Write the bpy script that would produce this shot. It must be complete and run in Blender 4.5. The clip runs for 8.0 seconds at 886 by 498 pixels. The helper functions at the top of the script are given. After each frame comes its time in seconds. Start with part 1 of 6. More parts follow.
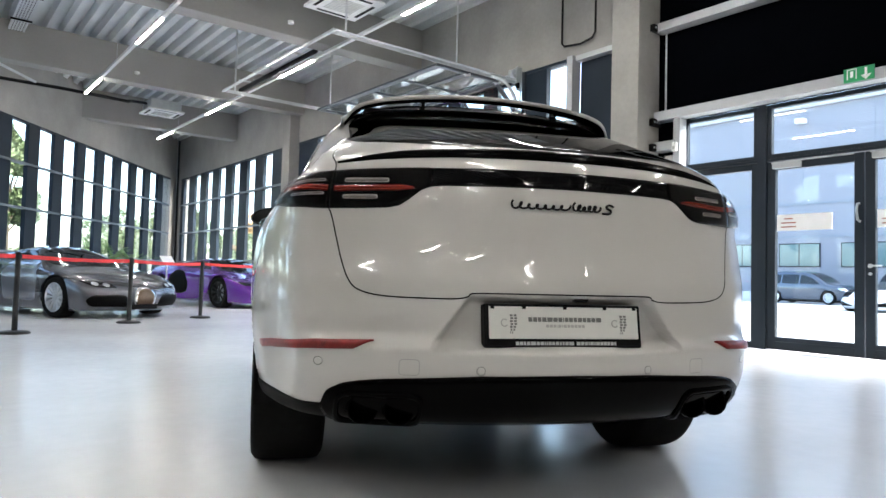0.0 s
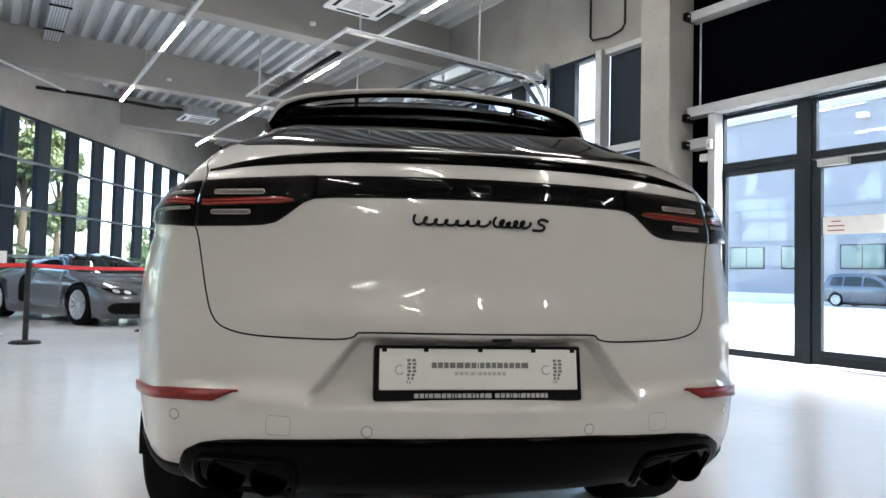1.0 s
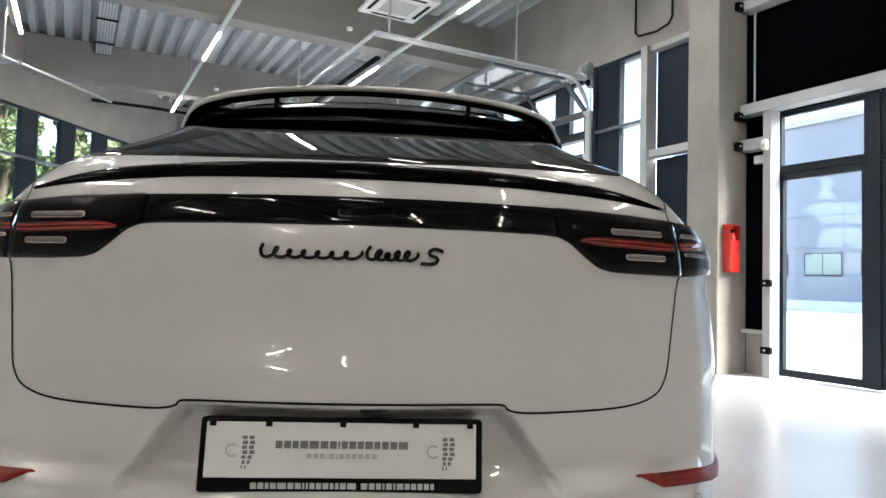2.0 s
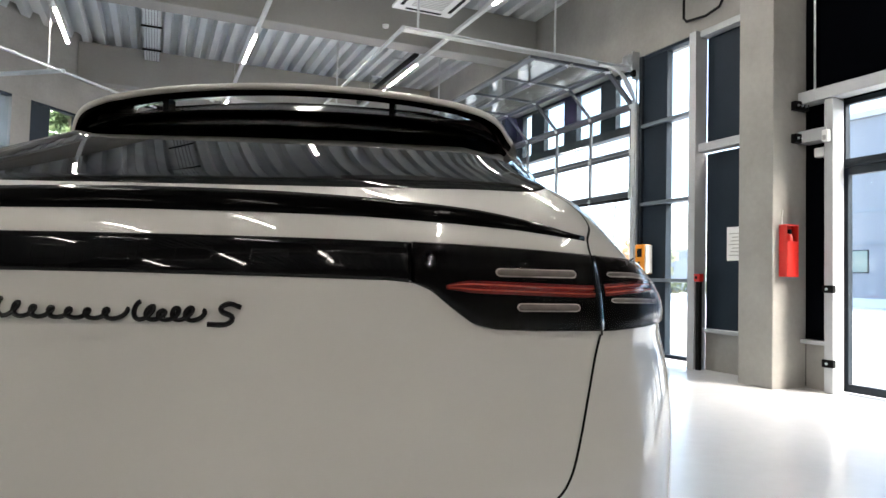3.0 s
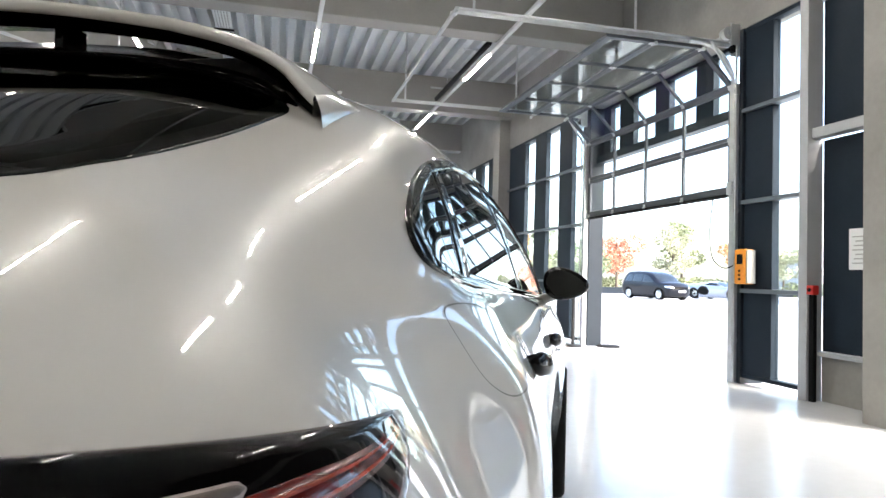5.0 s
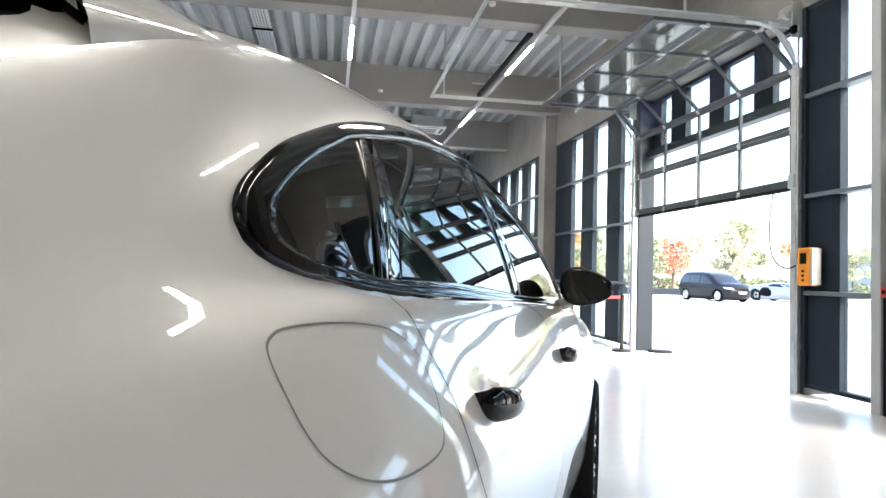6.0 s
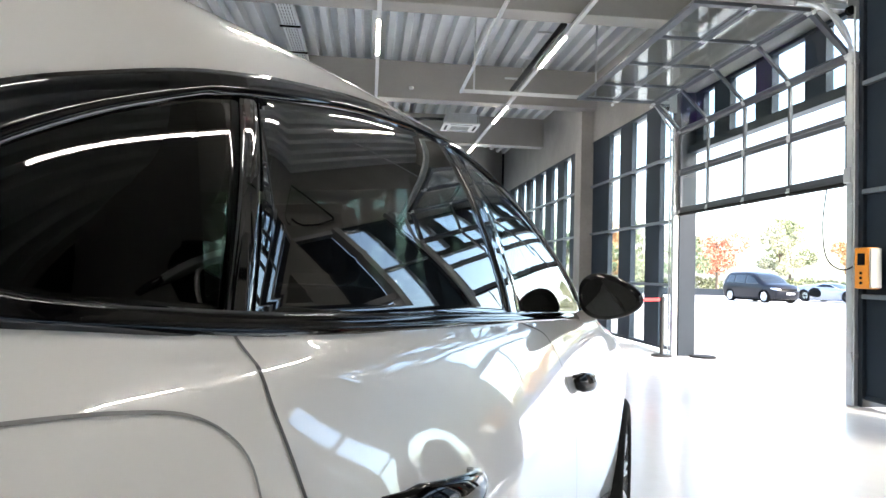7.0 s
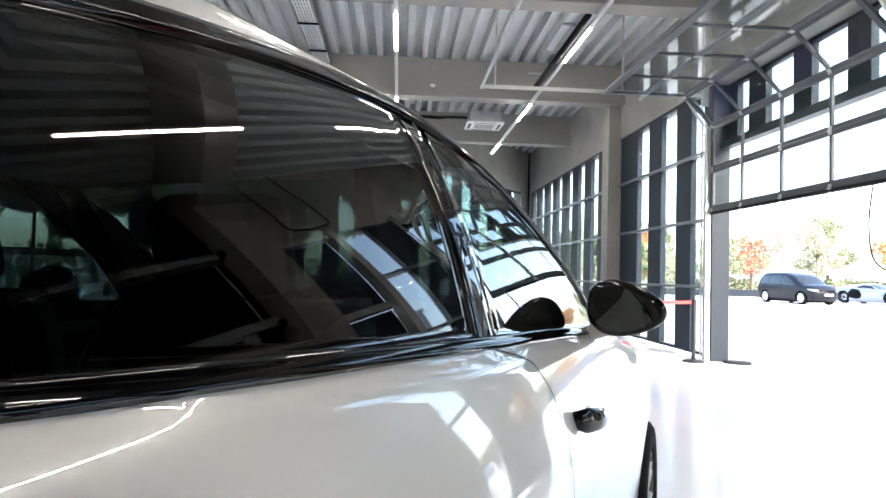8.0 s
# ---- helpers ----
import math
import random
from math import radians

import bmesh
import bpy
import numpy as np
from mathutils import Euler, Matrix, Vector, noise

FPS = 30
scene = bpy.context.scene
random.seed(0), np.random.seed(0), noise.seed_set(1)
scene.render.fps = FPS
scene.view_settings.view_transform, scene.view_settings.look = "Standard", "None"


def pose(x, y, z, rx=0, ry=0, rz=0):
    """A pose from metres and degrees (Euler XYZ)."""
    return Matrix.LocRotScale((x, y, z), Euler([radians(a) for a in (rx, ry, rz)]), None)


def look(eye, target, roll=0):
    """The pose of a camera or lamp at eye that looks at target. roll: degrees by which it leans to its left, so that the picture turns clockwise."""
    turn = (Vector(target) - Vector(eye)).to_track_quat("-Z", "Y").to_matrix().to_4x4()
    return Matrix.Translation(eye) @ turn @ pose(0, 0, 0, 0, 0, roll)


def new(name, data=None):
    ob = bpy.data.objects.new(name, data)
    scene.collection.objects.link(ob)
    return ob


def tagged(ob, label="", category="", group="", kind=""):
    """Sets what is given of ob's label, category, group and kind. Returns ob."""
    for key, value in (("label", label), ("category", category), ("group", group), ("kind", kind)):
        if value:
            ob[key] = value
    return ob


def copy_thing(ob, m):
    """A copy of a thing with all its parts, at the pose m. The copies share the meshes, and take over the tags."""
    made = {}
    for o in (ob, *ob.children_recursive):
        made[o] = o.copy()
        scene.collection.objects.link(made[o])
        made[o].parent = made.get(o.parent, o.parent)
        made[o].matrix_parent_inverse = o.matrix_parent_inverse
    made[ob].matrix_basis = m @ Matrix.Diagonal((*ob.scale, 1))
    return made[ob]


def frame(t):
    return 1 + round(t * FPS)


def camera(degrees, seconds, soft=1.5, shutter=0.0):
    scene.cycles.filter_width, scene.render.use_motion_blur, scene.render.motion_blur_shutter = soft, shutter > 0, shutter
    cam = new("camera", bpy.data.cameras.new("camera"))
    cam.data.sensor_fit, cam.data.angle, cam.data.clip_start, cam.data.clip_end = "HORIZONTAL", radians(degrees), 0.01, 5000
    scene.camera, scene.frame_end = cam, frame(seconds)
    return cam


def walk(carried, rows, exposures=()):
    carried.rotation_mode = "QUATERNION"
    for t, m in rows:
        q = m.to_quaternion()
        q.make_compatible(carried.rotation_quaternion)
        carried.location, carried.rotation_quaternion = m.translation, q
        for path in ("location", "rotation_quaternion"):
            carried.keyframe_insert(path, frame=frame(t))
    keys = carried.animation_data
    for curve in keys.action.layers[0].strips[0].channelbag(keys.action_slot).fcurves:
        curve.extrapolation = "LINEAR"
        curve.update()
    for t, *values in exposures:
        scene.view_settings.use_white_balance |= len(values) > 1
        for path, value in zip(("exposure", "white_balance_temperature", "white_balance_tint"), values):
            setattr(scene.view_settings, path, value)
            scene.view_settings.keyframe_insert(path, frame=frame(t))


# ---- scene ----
cam = camera(66.8, 8.0)
PATH = [
    (0, (-0.012, 0.024, 0.802), (1.227, 1.591, 0.888), 1.5),
    (0.5, (0.288, 0.068, 0.849), (1.478, 1.673, 0.936), 1.5),
    (1, (0.597, 0.108, 0.897), (1.716, 1.764, 0.984), 1.4),
    (1.5, (0.907, 0.168, 0.95), (1.943, 1.877, 1.037), 1.4),
    (1.7, (1.019, 0.201, 0.966), (2.024, 1.927, 1.059), 1.5),
    (3, (1.713, 0.414, 1.106), (2.502, 2.25, 1.19), 1.4),
    (3.5, (1.968, 0.525, 1.144), (2.679, 2.392, 1.229), 1.3),
    (4, (2.206, 0.663, 1.187), (2.837, 2.558, 1.27), 1.2),
    (4.5, (2.414, 0.869, 1.221), (2.974, 2.787, 1.3), 1.5),
    (6, (2.899, 1.419, 1.239), (3.228, 3.39, 1.315), 1.5),
    (6.5, (2.999, 1.6, 1.251), (3.269, 3.581, 1.326), 1.6),
    (7, (3.089, 1.763, 1.268), (3.305, 3.75, 1.34), 1.5),
    (7.5, (3.157, 1.935, 1.281), (3.331, 3.927, 1.351), 1.5),
    (8, (3.256, 2.109, 1.285), (3.387, 4.104, 1.358), 1.4),
]
EXPOSURES = [(0.0, 3.2, 6350, 10), (1.7, 3.15, 6450, 10), (3.3, 3.1, 6600, 10), (4.7, 3.15, 6600, 10), (6.0, 3.2, 6650, 10), (8.0, 3.3, 6650, 10)]
walk(cam, [(t, look(eye, target, roll)) for t, eye, target, roll in PATH], EXPOSURES)

# ---- world and sun ----
world = bpy.data.worlds.new("sky")
scene.world = world
world.use_nodes = True
wn = world.node_tree.nodes
sky = wn.new("ShaderNodeTexSky")
sky.sky_type = 'NISHITA'
sky.sun_disc = False
sky.sun_elevation, sky.sun_rotation = radians(42), radians(150)
sky.air_density, sky.dust_density, sky.ozone_density = 1.0, 2.6, 1.0
wn["Background"].inputs["Strength"].default_value = 0.15
world.node_tree.links.new(sky.outputs[0], wn["Background"].inputs["Color"])
sun = new("sun", bpy.data.lights.new("sun", 'SUN'))
sun.data.energy, sun.data.angle, sun.data.color = 1.3, radians(22), (1.0, 0.95, 0.88)
sun.matrix_world = look((0, 0, 40), (-0.35, 0.68, 39.4))


# ---- materials ----
def material(name, colour, rough=0.5, metal=0.0, vary=0.0, scale=4.0, fine=60.0, bump=0.0, coat=0.0, spec=0.5, rough_vary=0.0, stretch=(1, 1, 1), transmission=0.0, emit=0.0, per_object=0.0, ior=1.5):
    m = bpy.data.materials.new(name)
    m.use_nodes = True
    nt = m.node_tree
    b = nt.nodes["Principled BSDF"]
    b.inputs["Base Color"].default_value = (*colour, 1)
    b.inputs["Roughness"].default_value = rough
    b.inputs["Metallic"].default_value = metal
    b.inputs["Specular IOR Level"].default_value = spec
    b.inputs["IOR"].default_value = ior
    b.inputs["Coat Weight"].default_value = coat
    b.inputs["Coat Roughness"].default_value = 0.015
    b.inputs["Transmission Weight"].default_value = transmission
    if emit:
        b.inputs["Emission Color"].default_value = (*colour, 1)
        b.inputs["Emission Strength"].default_value = emit
    if vary or bump or rough_vary or per_object:
        co = nt.nodes.new("ShaderNodeTexCoord")
        mp = nt.nodes.new("ShaderNodeMapping")
        mp.inputs["Scale"].default_value = stretch
        nt.links.new(co.outputs["Object"], mp.inputs["Vector"])
        big, small = nt.nodes.new("ShaderNodeTexNoise"), nt.nodes.new("ShaderNodeTexNoise")
        for n, s, d in ((big, scale, 6.0), (small, fine, 3.0)):
            n.inputs["Scale"].default_value, n.inputs["Detail"].default_value = s, d
            nt.links.new(mp.outputs[0], n.inputs["Vector"])
        mix = nt.nodes.new("ShaderNodeMath")
        mix.operation = 'MULTIPLY_ADD'
        nt.links.new(small.outputs["Fac"], mix.inputs[0])
        mix.inputs[1].default_value = 0.35
        nt.links.new(big.outputs["Fac"], mix.inputs[2])
        if vary or per_object:
            rng = nt.nodes.new("ShaderNodeMapRange")
            rng.inputs["From Min"].default_value, rng.inputs["From Max"].default_value = 0.35, 1.0
            rng.inputs["To Min"].default_value, rng.inputs["To Max"].default_value = 1 - vary, 1 + vary
            nt.links.new(mix.outputs[0], rng.inputs["Value"])
            val = rng.outputs[0]
            if per_object:
                oi = nt.nodes.new("ShaderNodeObjectInfo")
                r2 = nt.nodes.new("ShaderNodeMapRange")
                r2.inputs["To Min"].default_value, r2.inputs["To Max"].default_value = 1 - per_object, 1 + per_object
                nt.links.new(oi.outputs["Random"], r2.inputs["Value"])
                mu = nt.nodes.new("ShaderNodeMath")
                mu.operation = 'MULTIPLY'
                nt.links.new(val, mu.inputs[0])
                nt.links.new(r2.outputs[0], mu.inputs[1])
                val = mu.outputs[0]
            hsv = nt.nodes.new("ShaderNodeHueSaturation")
            hsv.inputs["Color"].default_value = (*colour, 1)
            nt.links.new(val, hsv.inputs["Value"])
            nt.links.new(hsv.outputs[0], b.inputs["Base Color"])
        if rough_vary:
            rr = nt.nodes.new("ShaderNodeMapRange")
            rr.inputs["From Min"].default_value, rr.inputs["From Max"].default_value = 0.4, 0.95
            rr.inputs["To Min"].default_value, rr.inputs["To Max"].default_value = max(rough - rough_vary, 0.02), rough + rough_vary
            nt.links.new(mix.outputs[0], rr.inputs["Value"])
            nt.links.new(rr.outputs[0], b.inputs["Roughness"])
        if bump:
            bp = nt.nodes.new("ShaderNodeBump")
            bp.inputs["Strength"].default_value, bp.inputs["Distance"].default_value = 0.5, bump
            nt.links.new(mix.outputs[0], bp.inputs["Height"])
            nt.links.new(bp.outputs[0], b.inputs["Normal"])
    return m


def clear_glass(name, tint=(1, 1, 1), gloss=0.0, base=0.04, power=5.0):
    """Thin pane: mostly see-through with a Fresnel-driven mirror part."""
    m = bpy.data.materials.new(name)
    m.use_nodes = True
    nt = m.node_tree
    nt.nodes.remove(nt.nodes["Principled BSDF"])
    lw = nt.nodes.new("ShaderNodeLayerWeight")
    lw.inputs["Blend"].default_value = 0.5
    pw = nt.nodes.new("ShaderNodeMath")
    pw.operation = 'POWER'
    pw.inputs[1].default_value = power
    nt.links.new(lw.outputs["Facing"], pw.inputs[0])
    fr = nt.nodes.new("ShaderNodeMath")
    fr.operation = 'MULTIPLY_ADD'
    fr.inputs[1].default_value, fr.inputs[2].default_value = 0.92, base
    nt.links.new(pw.outputs[0], fr.inputs[0])
    tr = nt.nodes.new("ShaderNodeBsdfTransparent")
    tr.inputs["Color"].default_value = (*tint, 1)
    gl = nt.nodes.new("ShaderNodeBsdfGlossy")
    gl.inputs["Roughness"].default_value = gloss
    mx = nt.nodes.new("ShaderNodeMixShader")
    nt.links.new(fr.outputs[0], mx.inputs[0])
    nt.links.new(tr.outputs[0], mx.inputs[1])
    nt.links.new(gl.outputs[0], mx.inputs[2])
    nt.links.new(mx.outputs[0], nt.nodes["Material Output"].inputs["Surface"])
    return m


CONCRETE = material("concrete", (0.28, 0.268, 0.25), 0.75, vary=0.22, scale=1.5, fine=16, bump=0.002, rough_vary=0.1)
CONCRETE_BEAM = material("beam_concrete", (0.28, 0.268, 0.25), 0.75, vary=0.1, scale=0.9, fine=22, bump=0.002)
FLOOR = material("resin_floor", (0.68, 0.685, 0.69), 0.23, vary=0.07, scale=0.5, fine=9, bump=0.0004, rough_vary=0.04, spec=0.5)
DECK = material("galvanised_deck", (0.6, 0.615, 0.615), 0.45, 0.25, vary=0.12, scale=1.5, fine=25, rough_vary=0.08)
TRAY_STEEL = material("bright_galvanised_tray", (0.55, 0.57, 0.58), 0.4, 0.15, vary=0.15, scale=9, fine=90)
GALV = material("galvanised_steel", (0.55, 0.57, 0.58), 0.38, 0.8, vary=0.15, scale=9, fine=90, rough_vary=0.1)
ALU = material("grey_aluminium", (0.4, 0.41, 0.42), 0.45, 0.2, vary=0.05, scale=6, fine=80)
ANTHRACITE = material("anthracite_profile", (0.012, 0.018, 0.026), 0.42, spec=0.25, vary=0.12, scale=5, fine=70)
DARK_PANEL = material("dark_facade_panel", (0.017, 0.026, 0.038), 0.5, spec=0.12, vary=0.18, scale=2, fine=40, per_object=0.15)
RAIL_PALE = material("blue_grey_rail", (0.13, 0.155, 0.18), 0.4, 0.1, vary=0.08, scale=5, fine=70)
BLACK_PANEL = material("black_cladding", (0.0016, 0.002, 0.003), 0.7, spec=0.0, vary=0.2, scale=1.2, fine=40)
BLACK_RUBBER = material("black_rubber", (0.008, 0.008, 0.008), 0.75, spec=0.2, vary=0.2, scale=20, fine=200, bump=0.0005)
BLACK_PLASTIC = material("black_plastic", (0.004, 0.004, 0.0042), 0.55, spec=0.08, vary=0.2, scale=20, fine=150)
BLACK_GLOSS = material("gloss_black", (0.002, 0.002, 0.0023), 0.04, spec=0.25)
DIFFUSER = material("satin_black_diffuser", (0.001, 0.001, 0.001), 0.12, spec=0.04)
LED = material("led_light", (1.0, 0.95, 0.88), 0.5, emit=16.0)
STRIP_BODY = material("white_metal", (0.6, 0.6, 0.59), 0.4, vary=0.04, scale=8)
WHITE_PLASTIC = material("white_plastic", (0.75, 0.75, 0.73), 0.45, vary=0.05, scale=8)
ACRYLIC = clear_glass("acrylic_glazing", (0.9, 0.93, 0.93), 0.0, 0.008, 5.0)
PANE = clear_glass("window_glass", (0.93, 0.96, 0.95))
TINTED = clear_glass("privacy_glass", (0.055, 0.068, 0.068), 0.0, 0.004, 3.3)
REAR_TINT = clear_glass("rear_privacy_glass", (0.05, 0.056, 0.056), 0.0, 0.03, 7.0)
PILLAR_BLACK = material("pillar_gloss", (0.002, 0.002, 0.0023), 0.02, spec=0.9)
FRONT_GLASS = clear_glass("green_tinted_glass", (0.4, 0.5, 0.48), 0.0, 0.02, 3.0)
LENS = clear_glass("lamp_lens", (0.8, 0.76, 0.76), 0.0, 0.014, 4.0)
RED_CORE = material("bright_red_guide", (0.5, 0.06, 0.03), 0.2, vary=0.5, scale=40, fine=150)
RED_LENS = material("red_lens", (0.15, 0.011, 0.007), 0.2, coat=0.4, vary=0.6, scale=22, fine=90)
REFLECTOR = material("red_reflector", (0.2, 0.009, 0.007), 0.3, spec=0.3, coat=0.15, vary=0.5, scale=30, fine=200)
DARK_LAMP = material("dark_lamp_housing", (0.002, 0.002, 0.002), 0.3, spec=0.03)
CLEAR_BAR = material("frosted_light_guide", (0.62, 0.6, 0.55), 0.25, coat=0.6, vary=0.4, scale=30)
SEAM = material("panel_gap", (0.005, 0.005, 0.005), 0.8, spec=0.1)
TYRE = material("tyre_rubber", (0.008, 0.008, 0.008), 0.8, spec=0.08, vary=0.25, scale=30, fine=250, bump=0.0006)
RIM_DARK = material("dark_rim", (0.03, 0.03, 0.032), 0.25, 0.6, coat=0.4)
RIM_SILVER = material("silver_rim", (0.72, 0.72, 0.73), 0.33, 0.65)
LEATHER = material("black_leather", (0.02, 0.02, 0.021), 0.5, vary=0.2, scale=15, fine=220, bump=0.0006)
PLATE_WHITE = material("white_plate", (0.66, 0.655, 0.62), 0.35, vary=0.03, scale=20)
PRINT_DARK = material("dark_print", (0.16, 0.16, 0.155), 0.5)
PRINT_PALE = material("pale_print", (0.45, 0.45, 0.44), 0.5)
PRINT_GREY = material("grey_print", (0.4, 0.4, 0.38), 0.5)
PAINT_WHITE = material("white_car_paint", (0.53, 0.515, 0.485), 0.3, vary=0.01, scale=3, fine=400, coat=1.0)
PAINT_WHITE.node_tree.nodes["Principled BSDF"].inputs["Coat IOR"].default_value = 1.75
RED_BELT = material("red_webbing", (0.72, 0.03, 0.03), 0.55, vary=0.1, scale=30, fine=300)
RED_PAINT = material("red_enamel", (0.55, 0.02, 0.015), 0.3, vary=0.08, scale=10, coat=0.4)
CHROME = material("chrome", (0.75, 0.75, 0.76), 0.06, 1.0)
PAPER = material("white_paper", (0.78, 0.78, 0.77), 0.6, vary=0.04, scale=10)


# ---- mesh helpers ----
def mesh_object(name, bm, mat=None, smooth=False):
    me = bpy.data.meshes.new(name)
    bmesh.ops.recalc_face_normals(bm, faces=bm.faces)
    bm.to_mesh(me)
    bm.free()
    for m in (mat if isinstance(mat, (list, tuple)) else [mat]):
        if m:
            me.materials.append(m)
    if smooth:
        me.polygons.foreach_set("use_smooth", [True] * len(me.polygons))
    return new(name, me)


def part(name, bm, mat, parent, label="", smooth=False):
    ob = mesh_object(name, bm, mat, smooth)
    ob.parent = parent
    if label:
        tagged(ob, label)
    return ob


def thing(name, m, label, category, group="", kind=""):
    ob = new(name)
    ob.matrix_world = m
    ob.empty_display_size = 0.2
    return tagged(ob, label, category, group, kind)


def add_box(bm, x0, x1, y0, y1, z0, z1, bevel=0.0, m=None):
    r = bmesh.ops.create_cube(bm, size=1.0)
    vs = r["verts"]
    bmesh.ops.scale(bm, vec=(x1 - x0, y1 - y0, z1 - z0), verts=vs)
    bmesh.ops.translate(bm, vec=((x0 + x1) / 2, (y0 + y1) / 2, (z0 + z1) / 2), verts=vs)
    if bevel:
        es = list({e for v in vs for e in v.link_edges})
        out = bmesh.ops.bevel(bm, geom=es, offset=bevel, segments=2, affect='EDGES', profile=0.5)
        vs = list({v for f in out["faces"] for v in f.verts} | {v for v in vs if v.is_valid})
    if m is not None:
        bmesh.ops.transform(bm, matrix=m, verts=vs)
    return vs


def box(x0, x1, y0, y1, z0, z1, bevel=0.0):
    bm = bmesh.new()
    add_box(bm, x0, x1, y0, y1, z0, z1, bevel)
    return bm


def add_cyl(bm, p, q, r0, r1=None, seg=16, caps=True):
    p, q = Vector(p), Vector(q)
    d = q - p
    r = bmesh.ops.create_cone(bm, cap_ends=caps, segments=seg, radius1=r0, radius2=r0 if r1 is None else r1, depth=d.length)
    m = Matrix.Translation((p + q) / 2) @ d.to_track_quat("Z", "Y").to_matrix().to_4x4()
    bmesh.ops.transform(bm, matrix=m, verts=r["verts"])
    return r["verts"]


def cyl(p, q, r0, r1=None, seg=16):
    bm = bmesh.new()
    add_cyl(bm, p, q, r0, r1, seg)
    return bm


def add_tube(bm, pts, r, seg=10):
    """A round tube along a line of points."""
    pts = [Vector(p) for p in pts]
    rings = []
    for i, p in enumerate(pts):
        d = (pts[min(i + 1, len(pts) - 1)] - pts[max(i - 1, 0)]).normalized()
        a = d.orthogonal().normalized() if not rings else (ref - d * ref.dot(d)).normalized()
        ref = a
        b = d.cross(a)
        rings.append([bm.verts.new(p + r * (math.cos(2 * math.pi * k / seg) * a + math.sin(2 * math.pi * k / seg) * b)) for k in range(seg)])
    for u, v in zip(rings, rings[1:]):
        for k in range(seg):
            bm.faces.new((u[k], u[(k + 1) % seg], v[(k + 1) % seg], v[k]))
    bm.faces.new(rings[0][::-1])
    bm.faces.new(rings[-1])


def tube(pts, r, seg=10):
    bm = bmesh.new()
    add_tube(bm, pts, r, seg)
    return bm


def add_lathe(bm, profile, seg=32, axis='Z', centre=(0, 0, 0), close=False):
    """Turns a profile of (radius, height) about an axis."""
    rings = []
    c = Vector(centre)
    for r, h in profile:
        ring = []
        for k in range(seg):
            a = 2 * math.pi * k / seg
            u, v = r * math.cos(a), r * math.sin(a)
            p = {'Z': (u, v, h), 'X': (h, u, v), 'Y': (u, h, v)}[axis]
            ring.append(bm.verts.new(c + Vector(p)))
        rings.append(ring)
    if close:
        rings.append(rings[0])
    for a, b in zip(rings, rings[1:]):
        for k in range(seg):
            bm.faces.new((a[k], a[(k + 1) % seg], b[(k + 1) % seg], b[k]))
    return rings


def lathe(profile, seg=32, axis='Z', centre=(0, 0, 0), close=False):
    bm = bmesh.new()
    add_lathe(bm, profile, seg, axis, centre, close)
    return bm


# ---- the hall ----
WALL_X = 8.2
CORNER = (8.2, 27.7)
SKEW = -126.5
SOUTH = -10.0
DECK_Z, BEAM_Z = 6.0, 5.15
skew_dir = Vector((math.cos(radians(SKEW)), math.sin(radians(SKEW)), 0))
skew_in = Vector((-skew_dir.y, skew_dir.x, 0))
skew_len = (CORNER[1] - SOUTH) / -skew_dir.y
south_x = CORNER[0] + skew_dir.x * skew_len


def clip_to_hall(bm, inset=0.0):
    bmesh.ops.bisect_plane(bm, geom=bm.verts[:] + bm.edges[:] + bm.faces[:], dist=1e-4, plane_co=Vector((*CORNER, 0)) + skew_in * inset, plane_no=-skew_in, clear_outer=True)


floor = mesh_object("floor", box(south_x - 0.4, 8.55, SOUTH - 0.3, 28.5, -0.25, 0.0), FLOOR)
tagged(floor, "pale grey seamless resin floor with a soft sheen", "floor", kind="structure")
ground = mesh_object("ground", box(-400, 700, -400, 700, -0.6, -0.255), material("pale_paving", (0.42, 0.42, 0.41), 0.85, vary=0.08, scale=0.4, fine=12))
tagged(ground, "pale concrete paving of the yard", "ground", kind="structure")
yard = mesh_object("pavement", box(8.56, 120, -60, 140, -0.2545, -0.015), material("yard_paving", (0.5, 0.5, 0.49), 0.8, vary=0.06, scale=0.35, fine=14, bump=0.002))
tagged(yard, "wide pale paved yard outside the open door", "pavement", kind="structure")

# roof deck, trapezoid sheeting spanning from beam to beam
bm = bmesh.new()
pitch, x = 0.32, south_x - 0.5
prof = []
while x < 8.5:
    prof += [(x, 0.16), (x + 0.12, 0.16), (x + 0.16, 0.0), (x + 0.28, 0.0)]
    x += pitch
for y0, y1 in ((SOUTH - 0.2, 28.2),):
    lo = [bm.verts.new((px, y0, DECK_Z + pz)) for px, pz in prof]
    hi = [bm.verts.new((px, y1, DECK_Z + pz)) for px, pz in prof]
    for i in range(len(prof) - 1):
        bm.faces.new((lo[i], hi[i], hi[i + 1], lo[i + 1]))
ret = bmesh.ops.extrude_face_region(bm, geom=bm.faces[:])
bmesh.ops.translate(bm, vec=(0, 0, 0.3), verts=[v for v in ret["geom"] if isinstance(v, bmesh.types.BMVert)])
clip_to_hall(bm, -0.25)
tagged(mesh_object("ceiling", bm, DECK), "galvanised trapezoid sheet roof deck", "ceiling", kind="structure")

BEAMS = [21.7, 16.85, 11.5, 5.85, 0.2, -5.45]
for y in BEAMS:
    bm = box(south_x - 1, 8.49, y - 0.2, y + 0.2, BEAM_Z, DECK_Z - 0.003, 0.015)
    clip_to_hall(bm, 0.02)
    tagged(mesh_object("roof_beam", bm, CONCRETE_BEAM), "grey precast concrete roof beam under the deck", "beam", "roof beams", "structure")


